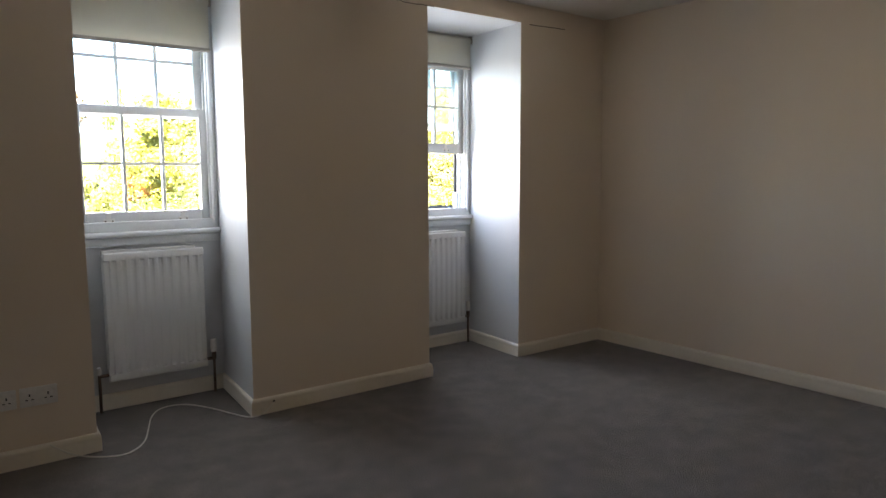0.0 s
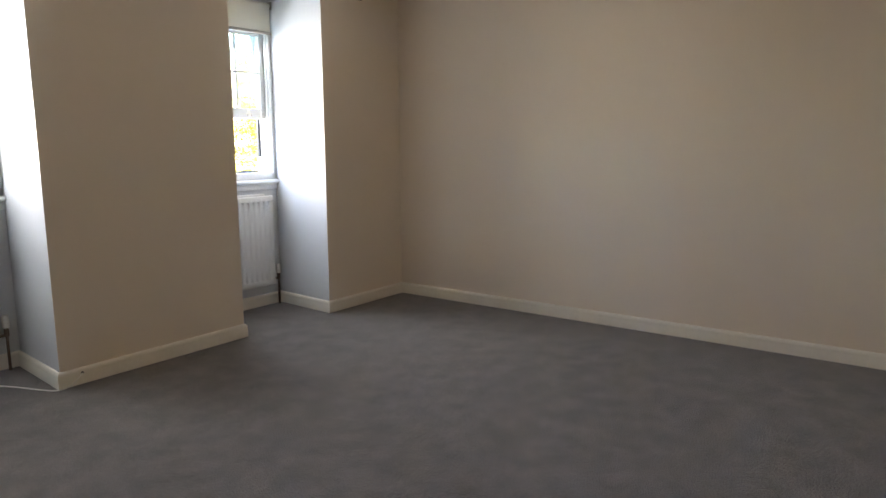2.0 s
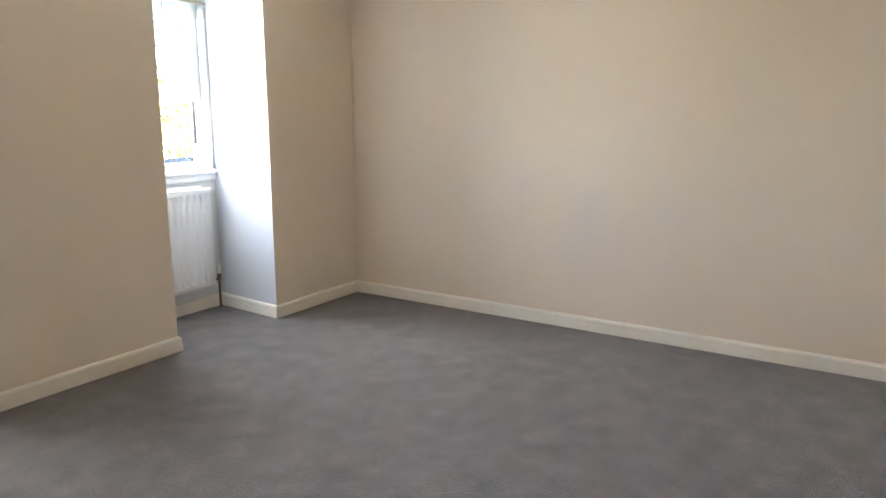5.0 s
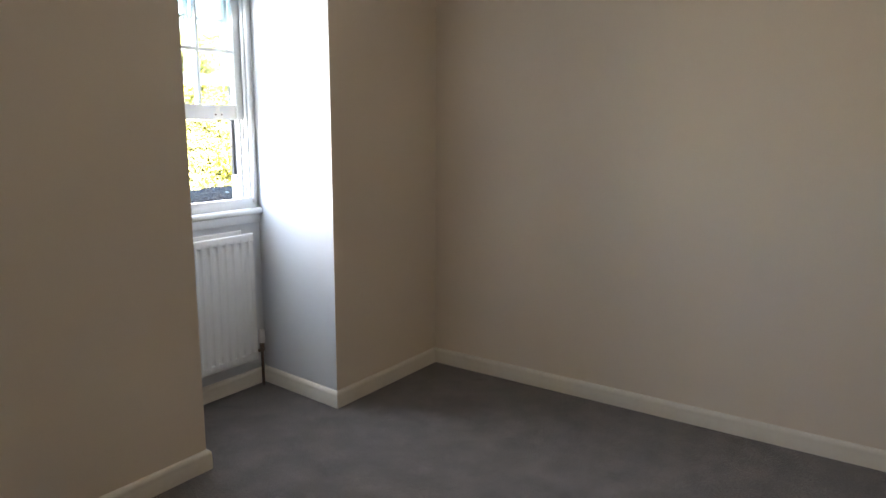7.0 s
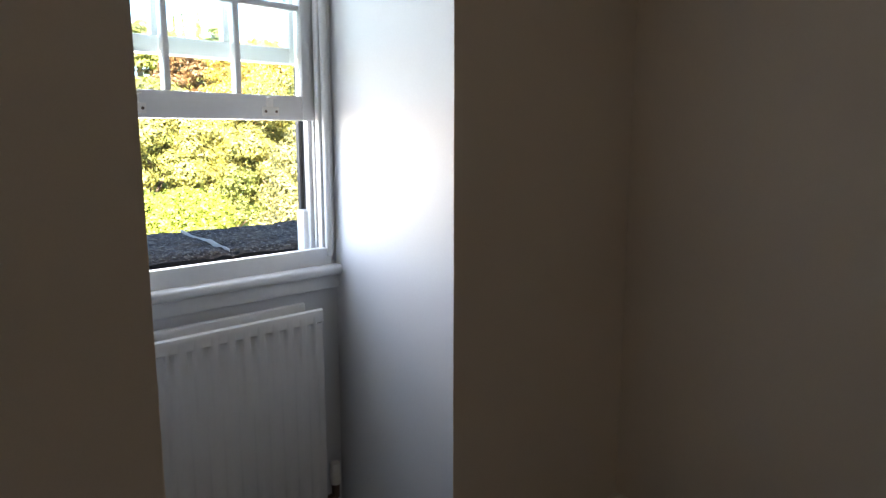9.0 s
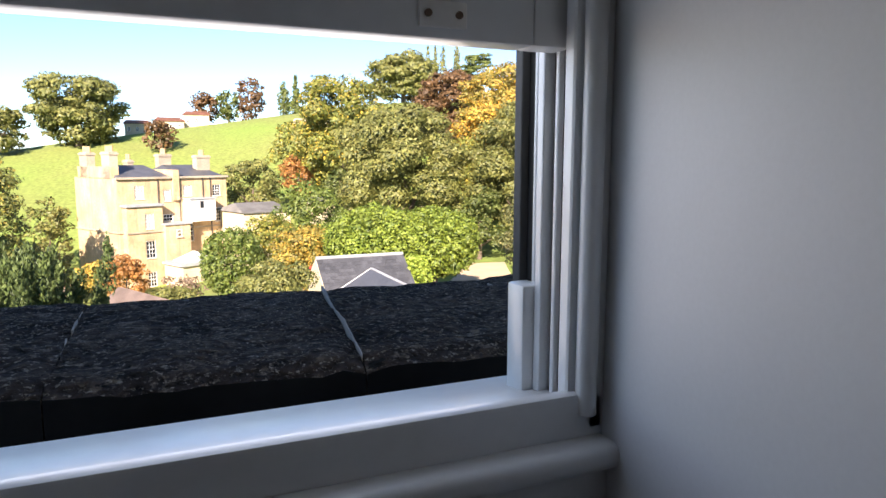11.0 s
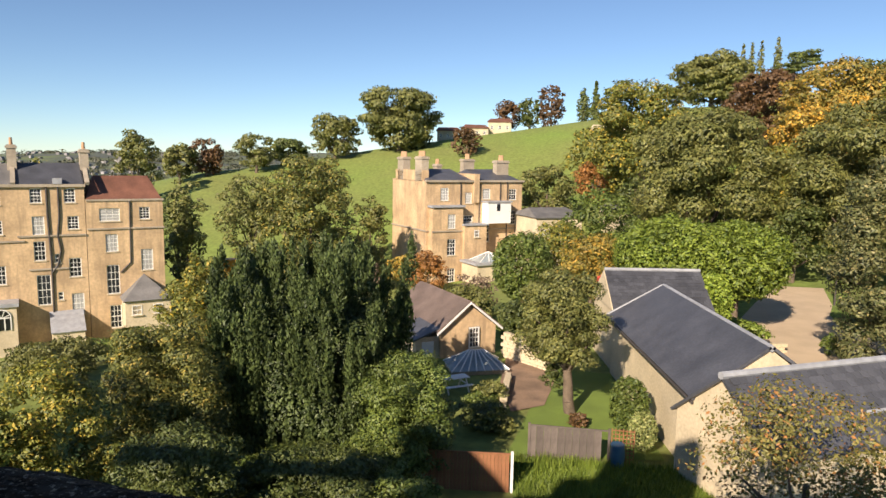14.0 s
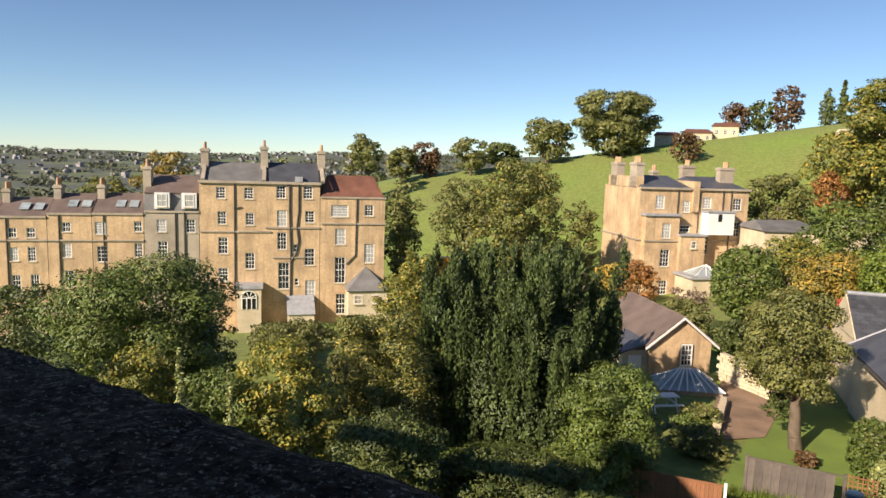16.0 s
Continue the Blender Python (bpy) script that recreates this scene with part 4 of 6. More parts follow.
def tree(name, x, y, z0, z1, w, leaf, style, label, category="tree", trunk=True, lean=0.0, fine=0.0037, cover=1.1, low=0.0):
    """Tapered trunk with limbs up into a crown of leaf clumps between z0 and z1."""
    seed = int(abs(x * 131 + y * 37)) % 9973
    g = land(x, y) if trunk else z0
    if low:
        z0 = min(z0, g + low * (z1 - g))
    z0 = max(z0, g + 0.05)
    h = z1 - z0
    t = thing(name, label, category, (x, y, g))
    L = lobes_for(style, w, h, seed)
    v, f = leaves(L, max(0.10, fine * math.hypot(x, y)), cover, seed, upright=style == "yew")
    v[:, 2] += z0 - g
    v[:, 0] += lean
    me = bpy.data.meshes.new("crown")
    me.from_pydata(v.tolist(), [], f.tolist())
    me.materials.append(LEAF[leaf])
    crown = new("crown", me)
    crown.parent = t
    if trunk:
        rng = random.Random(seed + 1)
        bm = bmesh.new()
        r = max(0.05, w * (0.06 if lean else 0.035))
        th = z0 - g + h * 0.45
        p, n = Vector((0, 0, -0.3)), 5
        for i in range(n):
            q = Vector((lean * (i + 1) / n + rng.uniform(-0.3, 0.3) * r, rng.uniform(-0.3, 0.3) * r, -0.3 + (th + 0.3) * (i + 1) / n))
            tube(bm, p, q, r * (1.25 - 0.16 * i), r * (1.25 - 0.16 * (i + 1)), 9)
            p = q
        part("trunk", bm, M_BARK, t, smooth=True)
        for k in range(6):
            bm = bmesh.new()
            a, s = k * 1.05 + rng.uniform(0, 0.6), rng.uniform(0.45, 0.9)
            o = Vector((lean * s, 0, (z0 - g) * 0.9 + h * 0.42 * (s - 0.4)))
            e = o + Vector((math.cos(a) * w * 0.33, math.sin(a) * w * 0.33, h * rng.uniform(0.2, 0.4)))
            mid = o.lerp(e, 0.5) + Vector((0, 0, h * 0.03))
            tube(bm, o, mid, r * 0.5, r * 0.34, 6)
            tube(bm, mid, e, r * 0.34, r * 0.12, 6)
            part("limb", bm, M_BARK, t)
    return t


tree("tree", -8.77, 19.23, -8.31, -6.03, 3.48, "dark", "big", "dark shaded tree close below the parapet", "tree", True, low=0.12)
tree("bush", -5.21, 21.35, -9.92, -7.68, 4.6, "dark", "big", "dark shaded shrubs below the house", "bush", True, low=0.12)
tree("bush", -6.5, 25.18, -11.97, -9.3, 3.65, "dark", "big", "dark shaded shrubs at the yew's foot", "bush", True, low=0.12)
tree("bush", -3.56, 25.15, -11.74, -8.59, 3.41, "green", "big", "green shaded shrubs at the yew's foot", "bush", True, low=0.12)
tree("bush", -2.27, 20.73, -9.65, -7.82, 2.4, "green", "round", "green shaded shrubs below the house", "bush", True, low=0.12)
tree("tree", -17.6, 18.82, -8.86, -4.7, 3.14, "yellow", "big", "yellow-green leafy tree below the house", "tree", True, low=0.12)
tree("tree", -14.61, 19.33, -9.98, -5.45, 3.22, "green", "big", "green leafy tree below the house", "tree", True, low=0.12)
tree("tree", -17.03, 14.38, -6.28, -3.75, 3.0, "dark", "big", "dark green tree below the parapet", "tree", True, low=0.12)
tree("bush", -7.4, 21.81, -10.84, -8.4, 1.92, "dark", "round", "dark shaded shrubs at the yew's foot", "bush", True, low=0.12)
tree("bush", -24.27, 39.29, -12.56, -9.49, 5.08, "olive", "round", "green shrubs below the terrace wall", "bush", True, low=0.12)
tree("bush", -21.28, 44.27, -14.03, -9.86, 5.61, "green", "round", "green shrubs below the terrace end", "bush", True, low=0.12)
tree("tree", -21.22, 52.98, -15.59, -7.86, 5.66, "yellow", "round", "yellow-green tree by the lane", "tree", True, low=0.12)
tree("tree", -31.62, 26.55, -9.53, -4.85, 3.91, "dark", "round", "dark green tree below the terrace", "tree", True, low=0.12)
tree("tree", 36.03, 73.69, -8.56, -1.47, 7.92, "dark", "round", "dark green tree behind the driveway", "tree", True, low=0.12)
tree("tree", 41.59, 91.01, -6.08, 4.87, 9.01, "yellow", "big", "broad green tree in the wood", "tree", True, low=0.12)
tree("tree", 40.18, 63.2, -7.24, 1.17, 6.59, "olive", "big", "green tree behind the driveway", "tree", True, low=0.12)
tree("tree", 77.29, 128.47, 8.75, 21.88, 12.28, "olive", "big", "olive-green tree on the ridge", "tree", True, low=0.12)
tree("tree", 73.41, 94.65, 3.69, 15.3, 9.3, "olive", "big", "grey-green tree on the ridge", "tree", True, low=0.12)
tree("tree", 38.48, 45.67, -8.33, 0.87, 4.9, "dark", "big", "dark tree beside the driveway", "tree", True, low=0.12)
tree("tree", 24.51, 117.82, -3.22, 7.96, 10.76, "yellow", "round", "yellowing tree at the meadow's edge", "tree", True, low=0.12)
tree("bush", 36.21, 50.1, -8.25, -2.79, 4.36, "dark", "round", "dark shaded shrubs beside the driveway", "bush", True, low=0.12)
tree("tree", 40.57, 43.75, -7.14, 4.86, 6.51, "yellow", "big", "large tree with yellow leaves in shade", "tree", True, low=0.12)
tree("tree", -12.43, 84.01, -13.0, -7.68, 6.66, "olive", "round", "olive-green trees beside the villa", "tree", True, low=0.06)
tree("tree", -11.87, 95.17, -9.23, -2.91, 5.52, "olive", "round", "small tree at the meadow's foot", "tree", True, low=0.06)
tree("bush", 10.91, 69.75, -8.56, -4.04, 5.95, "yellow", "round", "yellow-green shrubs behind the garden", "bush", True, low=0.06)
tree("bush", -3.21, 75.75, -13.17, -8.09, 4.38, "rust", "round", "orange creeper and shrubs by the villa", "bush", True, low=0.06)
tree("tree", -36.31, 88.96, -10.3, -2.42, 6.28, "dark", "round", "dark green tree behind the terrace end", "tree", True, low=0.06)
tree("bush", -19.94, 52.44, -11.19, -5.29, 3.9, "yellow", "round", "yellow-leaved shrub by the lane", "bush", True, low=0.06)
tree("bush", -21.5, 35.17, -11.78, -7.97, 3.93, "olive", "round", "green shrubs below the terrace", "bush", True, low=0.06)
tree("tree", -21.56, 27.92, -8.22, -4.7, 2.52, "dark", "round", "dark tree below the terrace", "tree", True, low=0.06)
tree("tree", -7.31, 30.18, -13.84, -2.51, 9.3, "yew", "yew", "large dark Irish yew with many upright plumes", "tree", True, fine=0.0046, cover=1.35, low=0.02)
tree("tree", -16.2, 75.40, -11.88, 3.1, 9.2, "lime", "big", "broad lime tree turning yellow at the top", "tree", True, low=0.10, cover=1.4)
tree("tree", -23.50, 77.69, -10.6, 0.3, 7.6, "olive", "round", "olive-green tree with a browning top below the meadow", "tree", True)
tree("tree", -34.17, 86.62, -15.03, -0.21, 5.55, "olive", "round", "tall green tree with browning top beside the terrace", "tree", True, low=0.06)
tree("tree", -12.9, 165.36, 3.79, 19.13, 20.11, "olive", "big", "great spreading tree on the hillside meadow", "tree", True, cover=1.6)
tree("tree", -28.68, 166.5, 3.76, 12.41, 11.75, "olive", "round", "rounded green tree on the meadow crest", "tree", True, low=0.06, cover=1.6)
tree("tree", -63.07, 137.37, -2.07, 7.62, 8.49, "olive", "round", "rounded green tree on the skyline", "tree", True, low=0.06, cover=1.6)
tree("tree", -61.52, 154.31, -2.81, 4.95, 7.52, "olive", "round", "small green tree on the skyline", "tree", True, low=0.06, cover=1.6)
tree("tree", -57.18, 159.13, -2.79, 5.84, 7.8, "brown", "round", "copper-brown tree on the skyline", "tree", True, low=0.06, cover=1.6)
tree("tree", -45.68, 159.64, -0.54, 7.25, 9.18, "olive", "round", "rounded green tree on the skyline", "tree", True, low=0.06, cover=1.6)
tree("tree", -40.23, 168.26, 0.23, 6.46, 9.69, "dark", "round", "low dark shrubby tree on the skyline", "tree", True, low=0.06, cover=1.6)
tree("tree", 2.67, 150.73, -0.01, 9.04, 6.66, "brown", "round", "small copper beech on the meadow", "tree", True, low=0.12)
tree("tree", 14.89, 190.11, 9.74, 18.27, 7.78, "brown", "round", "dark copper tree on the hilltop", "tree", True, low=0.12)
tree("tree", 20.57, 189.54, 9.81, 19.18, 6.64, "dark", "round", "dark green tree on the hilltop", "tree", True, low=0.12)
tree("tree", 26.28, 188.8, 9.88, 22.99, 8.0, "brown", "round", "tall dark copper tree on the hilltop", "tree", True, low=0.12)
tree("tree", 37.46, 202.12, 13.01, 22.43, 4.14, "dark", "poplar", "dark conifer on the hilltop", "tree", True, low=0.12)
tree("tree", 40.91, 201.44, 13.03, 24.73, 4.55, "dark", "cone", "pointed dark conifer on the hilltop", "tree", True, low=0.12)
tree("tree", 47.95, 210.12, 14.44, 24.99, 5.47, "dark", "cedar", "flat-topped dark pine on the hilltop", "tree", True)
tree("tree", 79.37, 194.56, 23.39, 33.95, 2.22, "olive", "poplar", "slim poplar on the skyline", "tree", True, low=0.12)
tree("tree", 81.4, 193.7, 23.34, 34.2, 2.22, "olive", "poplar", "slim poplar on the skyline", "tree", True, low=0.12)
tree("tree", 83.56, 192.76, 23.29, 34.43, 2.51, "olive", "poplar", "slim poplar on the skyline", "tree", True, low=0.12)
tree("tree", 87.24, 191.1, 23.2, 35.22, 3.11, "olive", "poplar", "tall slim poplar on the skyline", "tree", True, low=0.12)
tree("tree", 95.22, 192.8, 23.55, 33.19, 9.05, "dark", "cedar", "flat-topped dark cedar on the skyline", "tree", True)
tree("tree", 28.14, 106.63, -2.77, 14.8, 14.53, "yellow", "big", "woodland tree turning yellow at the top", "tree", True, low=0.06, cover=1.6)
tree("tree", 28.78, 80.16, -4.81, 9.01, 15.36, "olive", "big", "tall green woodland tree below the hill", "tree", True, low=0.06, cover=1.6)
tree("tree", 60.23, 164.49, 10.28, 27.23, 17.31, "olive", "big", "rounded woodland tree on the ridge", "tree", True, low=0.06, cover=1.6)
tree("tree", 54.66, 123.53, 2.96, 18.71, 13.57, "brown", "big", "copper-brown tree in the wood", "tree", True, low=0.06, cover=1.6)
tree("tree", 56.73, 105.73, 0.08, 17.61, 16.65, "gold", "big", "golden autumn tree in the wood", "tree", True, low=0.06, cover=1.6)
tree("tree", 42.68, 73.44, -5.32, 9.32, 14.42, "olive", "big", "tall green tree in the wood", "tree", True, low=0.06, cover=1.6)
tree("tree", 62.02, 93.1, 0.29, 15.6, 12.52, "yellow", "big", "woodland tree turning orange", "tree", True, low=0.06, cover=1.6)
tree("tree", 77.12, 104.41, 2.06, 19.51, 12.83, "olive", "big", "grey-green tree in the wood", "tree", True, low=0.06, cover=1.6)
tree("tree", 45.14, 55.77, -5.27, 11.55, 7.77, "yellow", "big", "tall tree with yellowing leaves", "tree", True, low=0.06, cover=1.6)
tree("tree", 49.0, 92.7, 0.27, 11.9, 13.0, "amber", "big", "orange-yellow autumn tree in the wood", "tree", True, low=0.06, cover=1.6)
tree("tree", 24.0, 37.4, -9.8, 3.5, 7.6, "whitebeam", "big", "broad pale grey-green whitebeam beside the driveway", "tree", True, low=0.02, cover=1.5)
tree("tree", 28.9, 35.36, -9.8, 6.1, 9.4, "yellow", "big", "large dark tree with scattered yellow leaves", "tree", True, low=0.02)
tree("tree", 38.47, 42.81, -8.0, 9.48, 8.5, "silver", "big", "pale green tree rising above the wood", "tree", True, low=0.05, cover=1.3)
tree("tree", 49.70, 62.21, -6.0, 12.10, 9.5, "olive", "big", "grey-green tree in the wood above the driveway", "tree", True, low=0.05, cover=1.3)
tree("bush", 23.6, 28.6, -11.0, -5.6, 6.0, "dark", "big", "dark shaded shrubs behind the barn roof", "bush", True, low=0.03)
tree("tree", 16.26, 52.98, -9.3, -2.35, 9.2, "bay", "dense", "dense rounded bright green bay tree behind the barn", "tree", True, cover=1.3)
tree("tree", 20.6, 51.2, -8.7, -2.50, 7.8, "bay", "dense", "dense rounded bright green bay tree beside the driveway", "tree", True, cover=1.3)
tree("tree", 11.48, 59.25, -9.47, -4.41, 6.73, "gold", "round", "amber-leaved shrubby tree behind the garden", "tree", True, low=0.12)
tree("tree", 5.2, 33.6, -8.9, -3.40, 4.2, "olive", "big", "bushy garden tree with a leaning bare trunk", "tree", True, lean=-0.6, cover=1.5)
tree("tree", 5.96, 64.4, -11.32, -4.75, 6.0, "green", "dense", "dense domed evergreen tree by the villa", "tree", True, cover=1.3, low=0.05)
tree("bush", 7.2, 30.45, -10.95, -7.9, 1.9, "green", "dense", "rounded evergreen bush against the barn", "bush", False, cover=1.3)
tree("bush", 7.41, 28.9, -10.95, -9.0, 1.3, "silver", "dense", "small clipped grey-green bush", "bush", False, cover=1.3)
tree("bush", -5.32, 78.48, -12.95, -9.06, 5.35, "gold", "round", "orange autumn creeper by the villa", "bush", False)
tree("bush", 10.26, 49.28, -8.28, -6.37, 1.38, "red", "round", "bright red sumac bush behind the barn", "bush", False)
tree("tree", 8.62, 18.27, -9.41, -4.22, 5.15, "mixed", "big", "loose reddish-green tree top close to the house", "tree", True, cover=0.3)
tree("tree", -21.94, 23.65, -10.56, -2.69, 7.82, "green", "big", "large green tree in front of the terrace", "tree", True, low=0.06)
tree("tree", -13.15, 20.54, -9.6, -4.57, 3.9, "maple", "big", "yellow-green maple below the house", "tree", True, low=0.04, cover=1.3)
tree("tree", -11.65, 25.77, -10.64, -4.45, 4.6, "lime", "big", "leafy yellow-green tree beside the yew", "tree", True, low=0.04, cover=1.3)
tree("tree", -2.60, 25.80, -10.8, -5.6, 3.7, "green", "big", "leafy green tree at the foot of the yew", "tree", True, low=0.04, cover=1.3)
tree("tree", -19.85, 15.68, -7.2, -3.0, 3.28, "dark", "big", "dark green tree close below the house", "tree", True, low=0.06)
tree("tree", 13.89, 104.71, -7.29, 1.53, 8.58, "olive", "round", "green tree behind the villa", "tree", True, low=0.06)
tree("tree", 21.91, 110.4, -5.76, 2.13, 6.47, "rust", "round", "rust-coloured tree on the slope", "tree", True, low=0.06)
tree("tree", 23.21, 87.44, -7.23, 1.08, 7.11, "dark", "round", "dark green tree beside the lodge", "tree", True, low=0.06)
tree("tree", 16.32, 78.87, -7.16, -0.86, 8.37, "green", "round", "green shrubs beside the villa", "tree", True, low=0.06)
tree("tree", -68.58, 81.16, -3.55, 3.43, 8.14, "gold", "round", "golden tree behind the terrace roofs", "tree", True, low=0.12)
tree("tree", -77.7, 79.64, -4.71, -1.06, 8.02, "yellow", "round", "yellow-green tree behind the terrace roofs", "tree", True, low=0.12)
tree("tree", -56.71, 95.62, -0.79, 1.83, 7.75, "yellow", "round", "yellow-green tree behind the terrace roofs", "tree", True, low=0.12)
tree("tree", -14.26, 16.71, -5.94, -4.25, 1.0, "silver", "cone", "thin grey-green young conifer", "tree", True, low=0.12, cover=0.8)
tree("tree", -13.16, 17.55, -6.60, -5.00, 0.9, "silver", "cone", "thin grey-green young conifer", "tree", True, low=0.12, cover=0.8)
tree("bush", -21.26, 59.4, -12.84, -7.42, 3.6, "gold", "round", "yellow weeping shrub by the lane", "bush", True, low=0.06, cover=1.6)
tree("bush", 3.85, 50.54, -11.83, -8.86, 2.44, "dark", "round", "dark garden shrubs behind the stone wall", "bush", False)
tree("bush", 4.38, 34.34, -10.03, -8.58, 1.21, "dark", "round", "low dark rounded shrub by the path", "bush", False)
tree("tree", 7.26, 8.99, -1.74, 1.15, 1.27, "silver", "round", "pale silver-leaved tree top close to the house", "tree", True, cover=0.5)
tree("hedge", 15.5, 42.8, -9.6, -4.95, 2.6, "hedge", "dense", "bright yellow-green clipped hedge beside the barn roof", "hedge", False, cover=1.4)
tree("bush", 19.0, 46.6, -11.0, -9.0, 4.0, "bright", "round", "low bright green shrubs in a walled bed", "bush", False)
tree("bush", 4.6, 51.5, -11.5, -8.8, 4.0, "dark", "round", "dark twiggy shrubs behind the cottage", "bush", False)
tree("bush", 0.6, 56.0, -12.0, -8.6, 5.0, "olive", "round", "loose green shrubs between cottage and villa", "bush", False)
tree("bush", 0.7, 31.6, -11.0, -9.8, 2.4, "dark", "round", "dark shaded shrub at the lawn edge", "bush", False)
tree("bush", 24.5, 44.5, -11.0, -9.3, 2.0, "green", "round", "clipped round bush beside the driveway", "bush", False)
tree("bush", -1.9, 33.5, -11.0, -10.2, 2.4, "dark", "round", "dark garden shrubs beside the picnic table", "bush", False)
tree("bush", 1.2, 35.0, -11.0, -9.9, 2.0, "olive", "round", "small garden shrub on the terraces", "bush", False)
tree("bush", 5.2, 31.8, -11.0, -10.3, 1.0, "brown", "round", "small dark red shrub at the tree foot", "bush", False)
tree("bush", -15.28, 14.6, -10.0, -6.1, 4.2, "dark", "big", "dark green shrubs below the parapet", "bush", True, low=0.04)
tree("bush", -12.2, 14.6, -10.0, -6.8, 3.2, "dark", "big", "dark green shrubs below the young conifers", "bush", True, low=0.04)
tree("bush", -9.6, 21.4, -11.0, -8.7, 4.2, "olive", "big", "green shrubs below the maple", "bush", True, low=0.04)
tree("bush", -6.85, 23.4, -11.0, -8.9, 4.2, "green", "big", "green shaded shrubs before the yew", "bush", True, low=0.04)
tree("bush", -4.3, 23.2, -11.0, -9.0, 3.6, "green", "big", "dark shaded shrubs before the yew", "bush", True, low=0.04)
tree("bush", -1.9, 26.6, -11.0, -8.2, 2.6, "dark", "round", "dark shrubs behind the wooden fence", "bush", True, low=0.04)
tree("bush", 0.72, 34.2, -11.1, -10.2, 2.0, "green", "round", "low garden shrub beside the path", "bush", False)
tree("bush", -1.9, 31.2, -11.1, -10.2, 2.0, "dark", "round", "dark garden shrub in the shade", "bush", False)
tree("bush", 1.4, 31.2, -11.1, -10.2, 1.7, "olive", "round", "low shrub at the lawn edge", "bush", False)
tree("bush", 1.13, 60.5, -11.8, -8.3, 4.4, "twig", "round", "bare reddish-grey twiggy shrub behind the cottage", "bush", False, cover=0.35)
tree("bush", -9.6, 71.0, -13.5, -8.6, 3.4, "twig", "round", "bare brown twiggy tree beside the villa", "bush", False, cover=0.5)

# ---- buildings ----
def facade(bm, x0, x1, z0, z1, holes, y=0.0, depth=0.16):
    """A wall face in the plane y, with real openings and reveals."""
    xs = sorted({x0, x1, *(q for cx, cz, w, h in holes for q in (cx - w / 2, cx + w / 2) if x0 < q < x1)})
    zs = sorted({z0, z1, *(q for cx, cz, w, h in holes for q in (cz - h / 2, cz + h / 2) if z0 < q < z1)})
    for xa, xb in zip(xs, xs[1:]):
        for za, zb in zip(zs, zs[1:]):
            mx, mz = (xa + xb) / 2, (za + zb) / 2
            if not any(abs(mx - cx) < w / 2 and abs(mz - cz) < h / 2 for cx, cz, w, h in holes):
                quad(bm, (xa, y, za), (xb, y, za), (xb, y, zb), (xa, y, zb))
    for cx, cz, w, h in holes:
        a, b, c, d = cx - w / 2, cx + w / 2, cz - h / 2, cz + h / 2
        ring = [(a, c), (b, c), (b, d), (a, d)]
        for i in range(4):
            p, q = ring[i], ring[(i + 1) % 4]
            quad(bm, (p[0], y, p[1]), (p[0], y + depth, p[1]), (q[0], y + depth, q[1]), (q[0], y, q[1]))


def far_window(parent, cx, cz, w, h, y=0.0, lit=False, cols=3, rows=4):
    """Sash window in a wall opening: frame and bars, a pane behind them and a stone sill."""
    bm = bmesh.new()
    a, b, c, d, t = cx - w / 2, cx + w / 2, cz - h / 2, cz + h / 2, 0.075
    box(bm, a, a + t, y + 0.06, y + 0.13, c, d)
    box(bm, b - t, b, y + 0.06, y + 0.13, c, d)
    box(bm, a + t, b - t, y + 0.06, y + 0.13, c, c + t)
    box(bm, a + t, b - t, y + 0.06, y + 0.13, d - t, d)
    win = part("window", bm, M_SASH, parent)
    bars = [(a + t, b - t, cz - 0.035, cz + 0.035)]
    bars += [(a + t + (w - 2 * t) * i / cols - 0.02, a + t + (w - 2 * t) * i / cols + 0.02, c + t, d - t) for i in range(1, cols)]
    bars += [(a + t, b - t, c + t + (h - 2 * t) * i / rows - 0.02, c + t + (h - 2 * t) * i / rows + 0.02) for i in range(1, rows) if abs(i * 2 - rows) > 0]
    for k, (xa, xb, za, zb) in enumerate(bars):
        bm = bmesh.new()
        box(bm, xa, xb, y + 0.068 + 0.002 * k, y + 0.12, za, zb)
        part("glazing_bar", bm, M_SASH, win)
    bm = bmesh.new()
    box(bm, a, b, y + 0.10, y + 0.16, c, d)
    part("pane", bm, M_PANE_LIT if lit else M_PANE, win)
    bm = bmesh.new()
    box(bm, a - 0.08, b + 0.08, y - 0.08, y + 0.06, c - 0.10, c)
    part("sill", bm, M_STONE_PALE, win)


def wall_block(parent, x0, x1, y1, z0, z1, holes, material, lits=(), name="wall", y0=0.0):
    bm = bmesh.new()
    facade(bm, x0, x1, z0, z1, holes, y0)
    quad(bm, (x0, y0, z0), (x0, y0, z1), (x0, y1, z1), (x0, y1, z0))
    quad(bm, (x1, y0, z0), (x1, y1, z0), (x1, y1, z1), (x1, y0, z1))
    quad(bm, (x0, y1, z0), (x1, y1, z0), (x1, y1, z1), (x0, y1, z1))
    quad(bm, (x0, y0, z1), (x1, y0, z1), (x1, y1, z1), (x0, y1, z1))
    quad(bm, (x0, y0 + 0.2, z0), (x1, y0 + 0.2, z0), (x1, y0 + 0.2, z1), (x0, y0 + 0.2, z1))
    me = bpy.data.meshes.new(name)
    bm.to_mesh(me)
    bm.free()
    me.materials.append(material)
    ob = new(name, me)
    ob.parent = parent
    for i, (cx, cz, w, h) in enumerate(holes):
        far_window(parent, cx, cz, w, h, y0, i in lits, 3 if w > 0.6 else 1, 4 if h > 1.2 else 2)
    return ob


